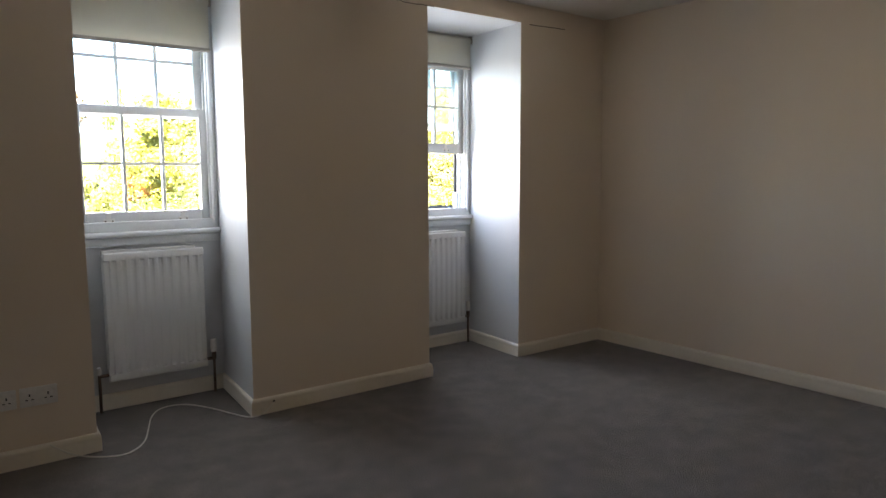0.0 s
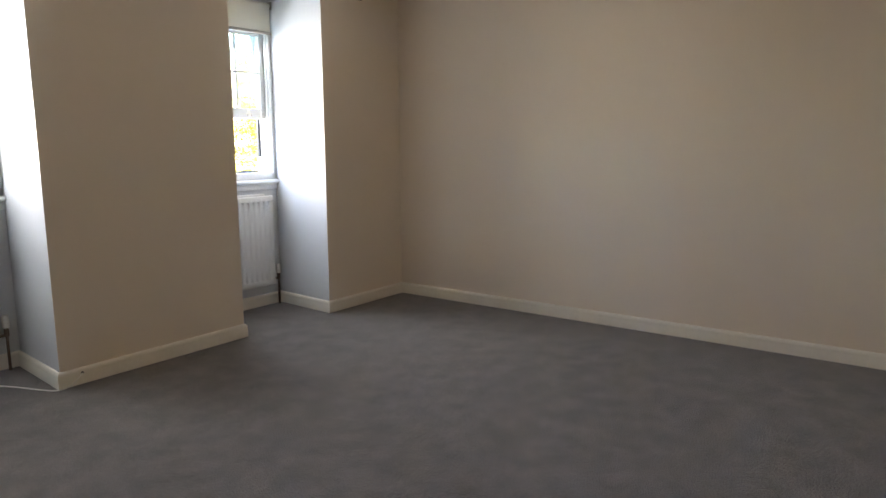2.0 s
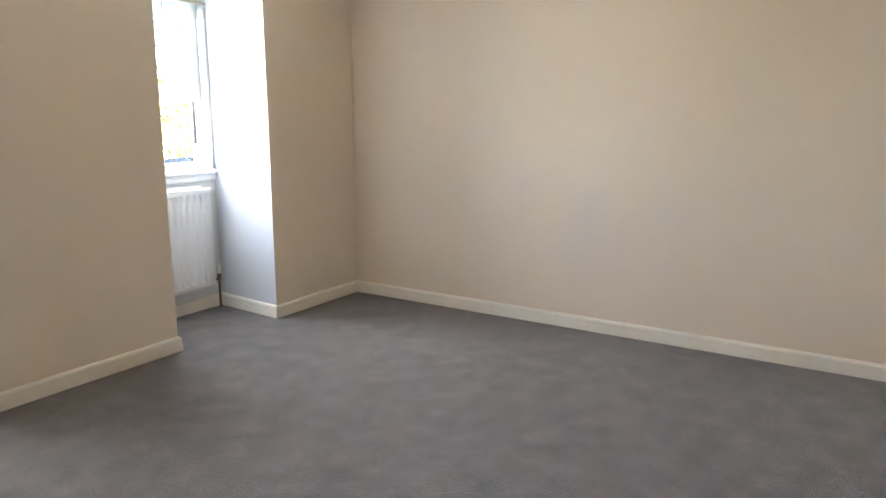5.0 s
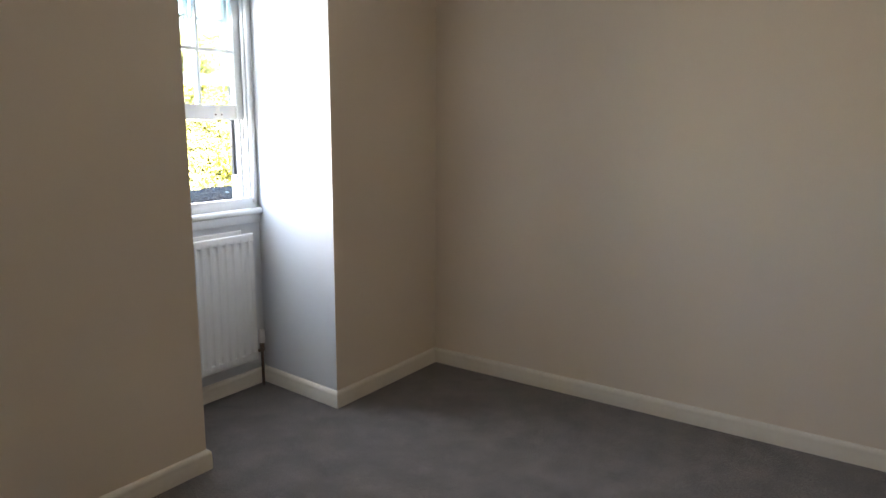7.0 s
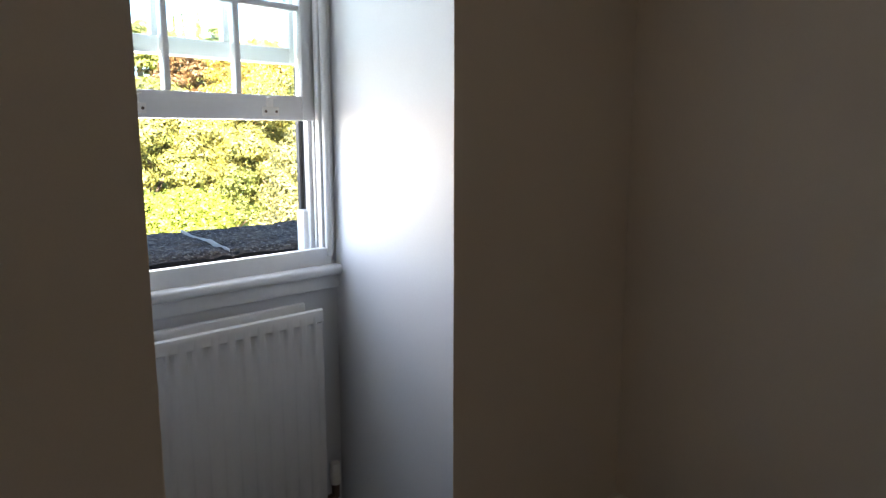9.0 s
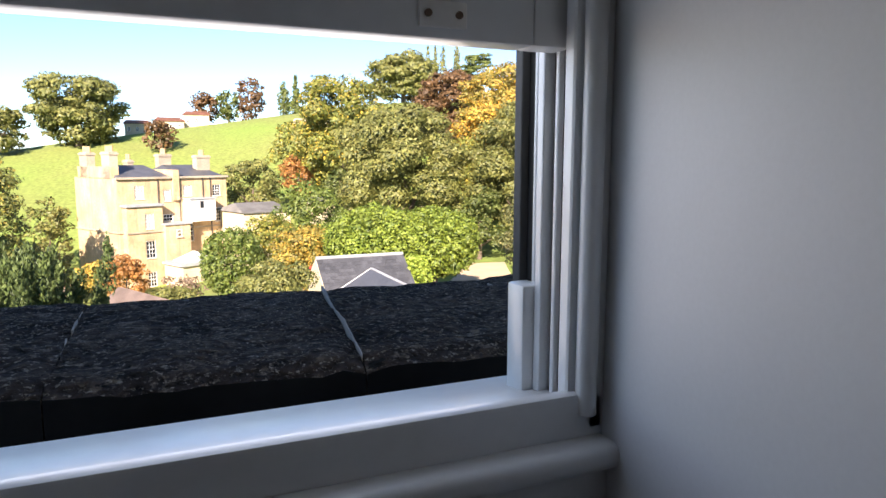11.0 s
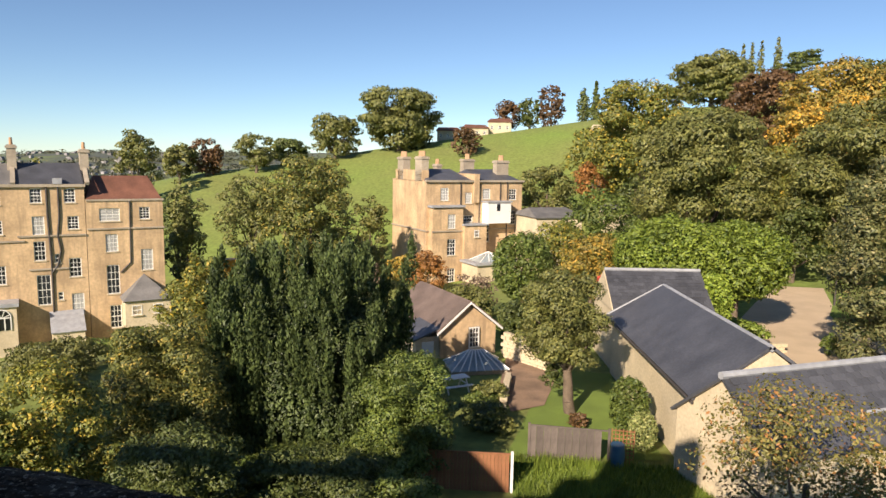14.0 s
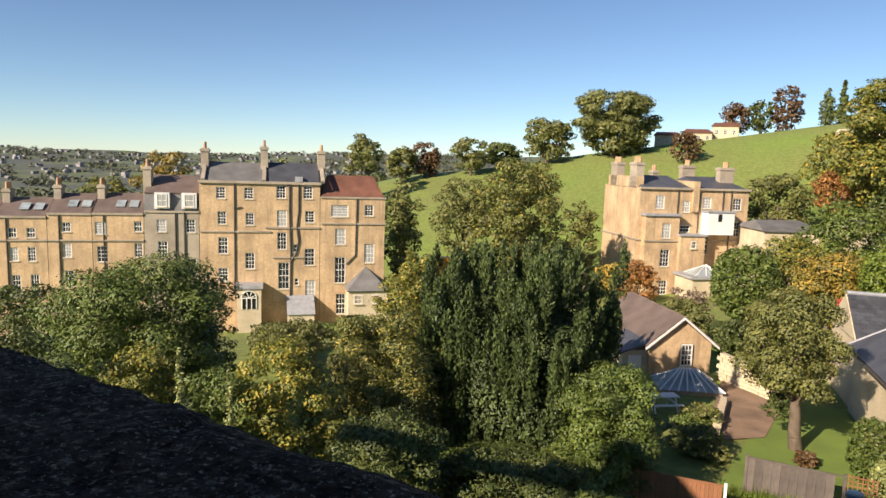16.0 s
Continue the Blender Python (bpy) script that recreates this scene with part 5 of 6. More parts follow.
def band(parent, x0, x1, z, y=0.0, out=0.14, h=0.16, material=None):
    bm = bmesh.new()
    box(bm, x0, x1, y - out, y + 0.05, z, z + h)
    part("string_course", bm, material or M_STONE_GREY, parent)


def pitched(parent, x0, x1, y0, y1, z0, z1, material, name="roof", hip=0.0):
    """Roof with its ridge along x."""
    bm = bmesh.new()
    ym = (y0 + y1) / 2
    slab(bm, [(x0, y0, z0), (x1, y0, z0), (x1 - hip, ym, z1), (x0 + hip, ym, z1)], 0.12)
    slab(bm, [(x1, y1, z0), (x0, y1, z0), (x0 + hip, ym, z1), (x1 - hip, ym, z1)], 0.12)
    slab(bm, [(x0, y1, z0), (x0, y0, z0), (x0 + hip, ym, z1)], 0.12)
    slab(bm, [(x1, y0, z0), (x1, y1, z0), (x1 - hip, ym, z1)], 0.12)
    return part(name, bm, material, parent)


def chimney(parent, x, y, z0, z1, w=0.9, d=1.6, pots=3):
    bm = bmesh.new()
    box(bm, x - w / 2, x + w / 2, y - d / 2, y + d / 2, z0, z1 - 0.35)
    box(bm, x - w / 2 - 0.1, x + w / 2 + 0.1, y - d / 2 - 0.1, y + d / 2 + 0.1, z1 - 0.35, z1 - 0.12)
    box(bm, x - w / 2, x + w / 2, y - d / 2, y + d / 2, z1 - 0.12, z1)
    c = part("chimney", bm, M_STONE_GREY, parent)
    for i in range(pots):
        bm = bmesh.new()
        yy = y + (i - (pots - 1) / 2) * d / (pots + 0.3)
        tube(bm, (x, yy, z1), (x, yy, z1 + 0.7), 0.17, 0.13, 10)
        part("chimney_pot", bm, M_POT, c, smooth=True)


def downpipe(parent, pts, r=0.07, y=-0.09):
    bm = bmesh.new()
    for (xa, za), (xb, zb) in zip(pts, pts[1:]):
        tube(bm, (xa, y, za), (xb, y, zb), r, seg=7)
    part("drainpipe", bm, M_PIPE, parent)


def terrace_main():
    g = -19.0
    t = thing("terraced_house", "tall honey-coloured stone terraced house with slate roof and sash windows", "house", (-31.29, 72.64, 0), 31.84, "rear of the terrace")
    holes = [(-17.8, -2.8, 0.95, 1.25), (-14.9, -2.8, 0.95, 1.25), (-11.5, -2.6, 1.0, 1.4), (-8.6, -2.6, 1.0, 1.4), (-17.7, -5.5, 0.9, 1.4), (-14.8, -5.6, 0.9, 1.35),
             (-11.4, -5.5, 1.05, 1.8), (-8.4, -5.3, 1.0, 1.3), (-17.6, -8.5, 1.0, 1.8), (-14.8, -10.2, 1.0, 1.8), (-11.4, -8.0, 1.0, 1.9), (-8.4, -9.8, 1.1, 1.9),
             (-11.2, -11.9, 1.2, 3.0), (-8.3, -13.5, 1.1, 2.1), (-17.6, -11.7, 1.0, 1.5), (-9.9, -8.8, 0.5, 0.9), (-9.8, -12.6, 0.45, 0.8)]
    wall_block(t, -20.0, -7.3, 9, g, -1.5, holes, M_STONE, (6, 13))
    band(t, -20.1, -7.2, -1.75, h=0.28, out=0.25)
    for xa, xb, z in ((-20, -12.6, -7.05), (-13.2, -7.3, -6.6), (-12.4, -9.0, -9.9)):
        band(t, xa, xb, z)
    pitched(t, -20.0, -13.4, -0.1, 7.0, -1.5, 0.45, M_SLATE_GREY)
    pitched(t, -13.3, -7.3, -0.1, 7.0, -1.5, 0.55, M_SLATE)
    for x, zt in ((-19.6, 1.9), (-13.3, 2.3), (-7.0, 2.0)):
        chimney(t, x, 3.0, -2.5, zt, 0.8, 1.5, 2)
        bm = bmesh.new()
        slab(bm, [(x - 0.2, -0.3, -1.3), (x + 0.2, -0.3, -1.3), (x + 0.2, 3.4, 0.75), (x - 0.2, 3.4, 0.75)], 0.3)
        part("party_coping", bm, M_STONE_GREY, t)
    downpipe(t, [(-16.4, -1.7), (-16.4, -14)])
    downpipe(t, [(-16.4, -4.5), (-15.7, -4.3)])
    downpipe(t, [(-10.6, -1.4), (-10.6, -4.4), (-10.45, -9.3), (-10.5, -15)], 0.09)
    downpipe(t, [(-9.6, -1.0), (-9.6, -4.6), (-9.8, -6.5), (-9.6, -8.0), (-9.9, -9.4), (-10.5, -10.3)], 0.09)
    bm = bmesh.new()
    box(bm, -10.0, -9.2, -0.3, 0.5, -1.45, -0.9)
    part("vent_cowl", bm, M_LEAD, t)
    # arched garden room
    bm = bmesh.new()
    box(bm, -16.1, -13.6, -2.2, 0, g, -12.9)
    ext = part("garden_room", bm, M_STONE_PALE, t)
    bm = bmesh.new()
    box(bm, -16.3, -13.4, -2.4, 0, -12.9, -12.55)
    part("garden_room_roof", bm, M_LEAD, ext)
    bm = bmesh.new()
    n = 12
    for r0, r1, yy in ((0.0, 0.75, -2.23),):
        pts = [(-14.85 + 0.75 * math.cos(math.pi * i / n), yy, -13.9 + 0.75 * math.sin(math.pi * i / n)) for i in range(n + 1)]
        f = bm.faces.new([bm.verts.new(p) for p in [*pts, (-15.6, yy, -15.1), (-14.1, yy, -15.1)]])
        r = bmesh.ops.extrude_face_region(bm, geom=[f])
        for v in r["geom"]:
            if isinstance(v, bmesh.types.BMVert):
                v.co.y += 0.2
    win = part("arched_window", bm, M_PANE, t)
    for i in range(0, n, 3):
        bm = bmesh.new()
        a = math.pi * (i + 1.5) / n
        tube(bm, (-14.85, -2.26, -13.9), (-14.85 + 0.78 * math.cos(a), -2.26, -13.9 + 0.78 * math.sin(a)), 0.035, seg=6)
        part("bar", bm, M_SASH, win)
    for xx in (-15.6, -15.1, -14.6, -14.1):
        bm = bmesh.new()
        box(bm, xx - 0.05, xx + 0.05, -2.29, -2.22, -15.1, -13.9)
        part("bar", bm, M_SASH, win)
    bm = bmesh.new()
    box(bm, -15.65, -14.05, -2.29, -2.22, -13.95, -13.85)
    for i in range(n):
        a, b = math.pi * i / n, math.pi * (i + 1) / n
        tube(bm, (-14.85 + 0.78 * math.cos(a), -2.26, -13.9 + 0.78 * math.sin(a)), (-14.85 + 0.78 * math.cos(b), -2.26, -13.9 + 0.78 * math.sin(b)), 0.06, seg=6)
    part("frame", bm, M_SASH, win)
    bm = bmesh.new()
    slab(bm, [(-10.9, -3.2, -15.6), (-7.9, -3.2, -15.6), (-7.9, 0, -14.1), (-10.9, 0, -14.1)], 0.1)
    part("lean_to_roof", bm, M_LEAD, t, "grey lead lean-to roof")
    bm = bmesh.new()
    box(bm, -10.8, -8.0, -3.0, 0, g, -15.6)
    part("lean_to_wall", bm, M_STONE_PALE, t)
    # lower wing with red roof
    t2 = thing("terraced_house", "honey-coloured stone house end with red tiled roof and slate-roofed annexe", "house", (-31.29, 72.64, 0), 31.84, "rear of the terrace")
    holes = [(-5.1, -4.6, 1.9, 1.3), (-1.8, -4.5, 1.0, 1.25), (-5.0, -7.5, 1.15, 1.8), (-1.7, -9.4, 1.15, 2.2), (-5.0, -11.3, 1.2, 3.0), (-4.9, -15.2, 1.1, 2.4)]
    wall_block(t2, -7.25, 0.0, 8, g, -3.0, holes, M_STONE, (0, 2, 3))
    band(t2, -7.2, 0.1, -6.1)
    band(t2, -7.2, 0.1, -3.2, h=0.2, out=0.12)
    pitched(t2, -7.2, -0.1, -0.05, 6.0, -3.0, -0.7, M_TILE, hip=0.9)
    downpipe(t2, [(-3.2, -3.2), (-3.3, -9.6), (-4.3, -10.6)])
    bm = bmesh.new()
    box(bm, -4.3, 0.05, -2.6, 0, g, -13.2)
    ext = part("annexe", bm, M_STONE_PALE, t2)
    bm = bmesh.new()
    for tri in ([(-4.5, -2.9, -13.2), (0.25, -2.9, -13.2), (-2.1, 0, -10.9)], [(0.25, -2.9, -13.2), (0.25, 0.2, -13.2), (-2.1, 0, -10.9)], [(-4.5, 0.2, -13.2), (-4.5, -2.9, -13.2), (-2.1, 0, -10.9)]):
        slab(bm, tri, 0.1)
    part("annexe_roof", bm, M_SLATE_GREY, ext)
    for cx in (-3.2, -1.2):
        far_window(t2, cx, -14.2, 0.95, 1.0, -2.70, True, 2, 2)
    # mansard house
    t3 = thing("terraced_house", "grey stone terraced house with red-brown mansard and white dormers", "house", (-31.29, 72.64, 0), 31.84, "rear of the terrace")
    holes = [(-23.8, -6.4, 0.95, 1.3), (-20.9, -6.4, 0.95, 1.4), (-23.7, -8.9, 0.95, 1.7), (-20.8, -10.8, 0.95, 1.8)]
    wall_block(t3, -25.5, -20.05, 8, g, -4.9, holes, M_STONE_GREY, (0,))
    band(t3, -25.5, -20.05, -5.0, h=0.2)
    bm = bmesh.new()
    slab(bm, [(-25.5, 0.1, -4.8), (-20.05, 0.1, -4.8), (-20.05, 0.7, -2.9), (-25.5, 0.7, -2.9)], 0.15)
    part("mansard", bm, M_SLATE_GREY, t3)
    bm = bmesh.new()
    slab(bm, [(-25.5, 0.5, -2.9), (-20.05, 0.5, -2.9), (-20.05, 4.5, -1.15), (-25.5, 4.5, -1.15)], 0.15)
    part("roof", bm, M_SLATE_BROWN, t3)
    for cx in (-23.7, -21.0):
        bm = bmesh.new()
        box(bm, cx - 0.75, cx + 0.75, -0.1, 1.4, -4.6, -2.9)
        part("dormer", bm, M_SASH, t3, "white dormer")
        far_window(t3, cx, -3.7, 1.0, 1.35, -0.22, True, 2, 2)
    chimney(t3, -25.4, 2.5, -5, -0.2, 0.8, 1.6, 3)
    downpipe(t3, [(-22.4, -5.0), (-22.4, -13)])
    downpipe(t3, [(-21.5, -4.9), (-21.5, -14)])
    # lower houses further along
    for k, (xa, xb, zt, zr, hl) in enumerate(((-30.5, -25.55, -5.1, -3.2, [(-29.7, -6.7, 1.1, 1.3), (-26.1, -6.5, 0.8, 1.1), (-26.1, -9.0, 0.8, 1.5), (-29.6, -9.4, 1.0, 1.7)]),
                                             (-34.7, -30.55, -5.15, -3.3, [(-32.9, -6.6, 0.8, 1.0), (-32.9, -9.0, 0.8, 1.5), (-32.8, -12.0, 0.9, 1.8)]),
                                             (-39.5, -34.75, -5.5, -3.8, [(-37.9, -7.2, 0.8, 1.0), (-36.2, -7.2, 0.8, 1.0), (-37.8, -9.4, 0.75, 1.4), (-36.2, -9.4, 0.75, 1.5), (-37.7, -12.6, 0.8, 2.1), (-36.0, -12.6, 0.8, 2.2)]),
                                             (-46.0, -39.55, -5.8, -4.0, [(-44.0, -7.4, 0.9, 1.2), (-41.5, -7.4, 0.9, 1.2), (-44.0, -10.0, 0.9, 1.6), (-41.5, -10.0, 0.9, 1.6)]))):
        h = thing("terraced_house", "lower honey-coloured stone terraced house with brown slate roof", "house", (-31.29, 72.64, 0), 31.84, "rear of the terrace")
        wall_block(h, xa, xb, 8, g, zt, hl, M_STONE, (k,))
        band(h, xa, xb, zt - 0.2, h=0.22)
        band(h, xa, xb, -8.05)
        pitched(h, xa, xb, -0.1, 7.5, zt, zr, M_SLATE_BROWN)
        chimney(h, xa + 0.4, 3.2, zt - 1, zr + 0.9, 0.7, 1.5, 3)
        downpipe(h, [(xa + 1.1, zt - 0.2), (xa + 1.1, -15)])
        for i in range(2):
            bm = bmesh.new()
            x = (xa + xb) / 2 + (i - 0.3) * 1.3
            slab(bm, [(x, 0.9, zt + 0.62), (x + 0.9, 0.9, zt + 0.62), (x + 0.9, 2.1, zt + 1.22), (x, 2.1, zt + 1.22)], 0.05)
            part("skylight", bm, M_GLASSROOF, h, "roof window")


M_SLATE_GREY = mat("weathered_slate", (0.17, 0.165, 0.16), 0.7, vary=0.3, scale=0.8, fine=9, bump=0.3, dist=0.02, island=0.2, detail=0.12)
terrace_main()


def villa():
    """Four-storey stone villa with corner chimneys, a bay and a white oriel."""
    g = -16.5
    v = thing("villa", "square four-storey honey stone villa with tall chimneys and a white oriel", "house", (-3.88, 86.55, 0), 28)
    holes = [(2.6, -2.8, 1.15, 1.6), (6.1, -3.3, 0.95, 1.4), (8.8, -2.8, 1.15, 1.35), (12.9, -2.9, 1.15, 1.45), (6.1, -6.0, 1.3, 0.85), (12.9, -6.0, 1.15, 1.8),
             (6.5, -7.7, 0.7, 0.9), (8.8, -7.9, 1.2, 2.5), (12.9, -8.8, 1.1, 1.0), (3.1, -13.1, 1.1, 1.8)]
    wall_block(v, 0, 14.4, 10.6, g, -1.1, holes, M_STONE, (0, 1, 2))
    band(v, -0.15, 14.55, -1.25, h=0.25, out=0.3)
    band(v, 0, 14.4, -7.5)
    bm = bmesh.new()
    box(bm, -0.14, 0, -0.14, 10.7, -7.5, -7.32)
    part("string_course", bm, M_STONE_GREY, v)
    bm = bmesh.new()
    box(bm, -0.02, 0.0, 3.0, 3.02, g, -1.1)
    part("wall_seam", bm, M_STONE_GREY, v)
    pitched(v, 0.2, 6.8, 0.0, 9.6, -1.1, 0.35, M_SLATE, hip=1.0)
    pitched(v, 7.4, 14.2, 0.0, 9.6, -1.1, 0.35, M_SLATE, hip=1.0)
    bm = bmesh.new()
    box(bm, 6.75, 7.55, -0.35, 8, -3.9, -0.2)
    part("party_wall", bm, M_STONE, v)
    # tall left stacks rising off the side wall
    bm = bmesh.new()
    prism(bm, [(0, 1.2), (0.9, 1.2), (0.9, 9.6), (0, 9.6)], -1.2, 0.2)
    part("side_parapet", bm, M_STONE, v)
    chimney(v, 0.5, 2.4, -1.2, 1.95, 1.0, 1.9, 4)
    chimney(v, 0.5, 8.0, -1.2, 1.9, 1.0, 1.9, 4)
    chimney(v, 4.8, 6.5, -1.0, 1.0, 0.7, 1.2, 2)
    chimney(v, 9.2, 6.0, -1.0, 1.75, 1.7, 1.0, 4)
    chimney(v, 12.8, 3.0, -1.2, 1.6, 1.9, 1.0, 4)
    # full-height bay
    wall_block(v, 0.4, 4.75, 0.0, g, -4.4, [(3.1, -6.2, 1.1, 1.8), (3.1, -9.5, 1.2, 2.1), (3.1, -13.1, 1.1, 1.8)], M_STONE, (0,), "bay_wall", -1.1)
    bm = bmesh.new()
    box(bm, 0.2, 4.95, -1.35, 0.05, -4.4, -4.15)
    part("bay_roof", bm, M_LEAD, v)
    band(v, 0.3, 4.85, -7.5, -1.1)
    # white oriel on brackets
    bm = bmesh.new()
    box(bm, 8.2, 11.75, -1.5, 0, -6.6, -3.85)
    bevel(bm, 0.03, 1)
    o = part("oriel", bm, M_RENDER_W, v, "white clad oriel box")
    bm = bmesh.new()
    box(bm, 9.55, 10.05, -1.53, -1.49, -4.95, -4.05)
    part("oriel_window", bm, M_PANE, o)
    bm = bmesh.new()
    box(bm, 8.05, 11.9, -1.65, 0.05, -3.85, -3.68)
    part("oriel_roof", bm, M_LEAD, o)
    bm = bmesh.new()
    box(bm, 4.75, 8.0, -1.6, 0, -16, -6.75)
    part("closet_wing", bm, M_STONE, v)
    far_window(v, 6.5, -7.8, 0.7, 0.9, -1.70, True, 1, 2)
    bm = bmesh.new()
    box(bm, 4.6, 8.2, -1.8, 0, -6.75, -6.55)
    part("closet_roof", bm, M_LEAD, v)
    # glazed flat-roofed wing in front
    bm = bmesh.new()
    box(bm, 4.4, 11.2, -5.6, -1.6, g, -11.3)
    w = part("dining_wing", bm, M_STONE_PALE, v)
    bm = bmesh.new()
    box(bm, 4.1, 11.5, -5.9, -1.6, -11.3, -11.0)
    part("flat_roof", bm, M_LEAD, w)
    bm = bmesh.new()
    for tri in ([(5, -5.2, -11), (9, -5.2, -11), (7, -3.8, -9.9)], [(9, -5.2, -11), (9, -2.4, -11), (7, -3.8, -9.9)], [(5, -2.4, -11), (5, -5.2, -11), (7, -3.8, -9.9)], [(9, -2.4, -11), (5, -2.4, -11), (7, -3.8, -9.9)]):
        slab(bm, tri, 0.05)
    part("roof_lantern", bm, M_GLASSROOF, w, "glazed pyramid roof lantern")
    for e in ((5, -5.2), (6.3, -5.2), (7.7, -5.2), (9, -5.2), (9, -2.4), (5, -2.4)):
        bm = bmesh.new()
        tube(bm, (*e, -10.97), (7, -3.8, -9.87), 0.05, seg=6)
        part("lantern_bar", bm, M_SASH, w)
    for pts in ([(4.9, -1.3), (4.9, -7)], [(7.7, -1.3), (7.7, -6.5)], [(10.9, -1.2), (10.9, -3.9)], [(12.0, -1.2), (12.0, -11)]):
        downpipe(v, pts, 0.07)


villa()


def cottage():
    """Garden cottage with a gable to the gardens, a side porch and a white sash."""
    c = thing("cottage", "small ochre stone cottage with brown slate gabled roof", "house", (0.35, 43.7, -11.2), 26)
    bm = bmesh.new()
    for y0, y1 in ((0, 7.5),):
        prof = [(-2.0, 0), (2.0, 0), (2.0, 2.0), (0, 3.55), (-2.0, 2.0)]
        a, b = [bm.verts.new((x, y0, z)) for x, z in prof], [bm.verts.new((x, y1, z)) for x, z in prof]
        bm.faces.new(a)
        bm.faces.new(b[::-1])
        for i in range(5):
            bm.faces.new((a[i], b[i], b[(i + 1) % 5], a[(i + 1) % 5]))
    part("wall", bm, M_STONE, c)
    bm = bmesh.new()
    slab(bm, [(-2.3, -0.25, 1.85), (0, -0.25, 3.66), (0, 7.7, 3.66), (-2.3, 7.7, 1.85)][::-1], 0.12)
    slab(bm, [(2.3, -0.25, 1.85), (0, -0.25, 3.66), (0, 7.7, 3.66), (2.3, 7.7, 1.85)], 0.12)
    part("roof", bm, M_SLATE_BROWN, c)
    for s in (-1, 1):
        bm = bmesh.new()
        slab(bm, [(s * 2.34, -0.30, 1.72), (0, -0.30, 3.58), (0, -0.30, 3.72), (s * 2.34, -0.30, 1.88)], 0.06)
        part("bargeboard", bm, M_WHITE_WOOD, c, "white bargeboard")
    far_window(c, 0.35, 1.35, 0.75, 1.35, -0.19, False, 3, 4)
    bm = bmesh.new()
    box(bm, -3.6, -2.0, 0.2, 3.0, 0, 1.6)
    p = part("porch", bm, M_STONE_PALE, c)
    bm = bmesh.new()
    slab(bm, [(-3.9, -0.1, 1.55), (-2.0, -0.1, 2.2), (-2.0, 3.2, 2.2), (-3.9, 3.2, 1.55)], 0.1)
    part("porch_roof", bm, M_SLATE, p)
    bm = bmesh.new()
    box(bm, -3.2, -2.4, 0.14, 0.22, 0, 1.3)
    part("door", bm, M_SASH, p, "white glazed door")


cottage()


def conservatory():
    k = thing("conservatory", "low glass roof with white ribs behind a stone garden wall", "conservatory", (0.72, 40.6, -11.42), 12)
    k.scale = (0.92, 0.92, 0.92)
    bm = bmesh.new()
    box(bm, -1.8, 1.8, -1.2, 1.2, 0, 0.75)
    part("base_wall", bm, M_STONE_GREY, k)
    bm = bmesh.new()
    c = [(-1.9, -1.3, 0.75), (1.9, -1.3, 0.75), (1.9, 1.3, 0.75), (-1.9, 1.3, 0.75)]
    top = [(-0.5, 0, 1.75), (0.5, 0, 1.75)]
    slab(bm, [c[0], c[1], top[1], top[0]], 0.03)
    slab(bm, [c[1], c[2], top[1]], 0.03)
    slab(bm, [c[2], c[3], top[0], top[1]], 0.03)
    slab(bm, [c[3], c[0], top[0]], 0.03)
    part("glass_roof", bm, M_GLASSROOF, k)
    for i in range(8):
        bm = bmesh.new()
        x = -1.9 + 3.8 * i / 7
        tx = -0.5 + 1.0 * i / 7
        tube(bm, (x, -1.32, 0.76), (tx, 0, 1.78), 0.05, seg=6)
        part("rib", bm, M_SASH, k)
    for a, b in ((c[1], top[1]), (c[2], top[1]), (c[3], top[0]), (top[0], top[1])):
        bm = bmesh.new()
        tube(bm, Vector(a) + Vector((0, 0, 0.03)), Vector(b) + Vector((0, 0, 0.03)), 0.045, seg=6)
        part("rib", bm, M_SASH, k)


conservatory()


def slate_course(bm, corner, along, up, length, height, gauge=0.30, width=0.34):
    """Overlapping slates laid over a roof slope, each a thin plate of its own."""
    along, up = Vector(along).normalized(), Vector(up).normalized()
    nrm = along.cross(up).normalized()
    if nrm.z < 0:
        nrm = -nrm
    rng = random.Random(int(length * 100))
    rows = int(height / gauge)
    for r in range(rows):
        off = (r % 2) * width / 2
        n = int((length - off) / width)
        for i in range(n):
            j = rng.uniform(0, 0.008)
            p = Vector(corner) + along * (off + i * width + 0.006) + up * (r * gauge + rng.uniform(-0.01, 0.01)) + nrm * (0.022 + j)
            a, b = along * (width - 0.012), up * (gauge * 1.25)
            lift = nrm * -0.014
            v = [bm.verts.new(q) for q in (p, p + a, p + a + b + lift, p + b + lift)]
            w = [bm.verts.new(q.co - nrm * 0.012) for q in v]
            bm.faces.new(v)
            bm.faces.new((v[0], w[0], w[1], v[1]))
            bm.faces.new((v[0], v[3], w[3], w[0]))
            bm.faces.new((v[1], w[1], w[2], v[2]))


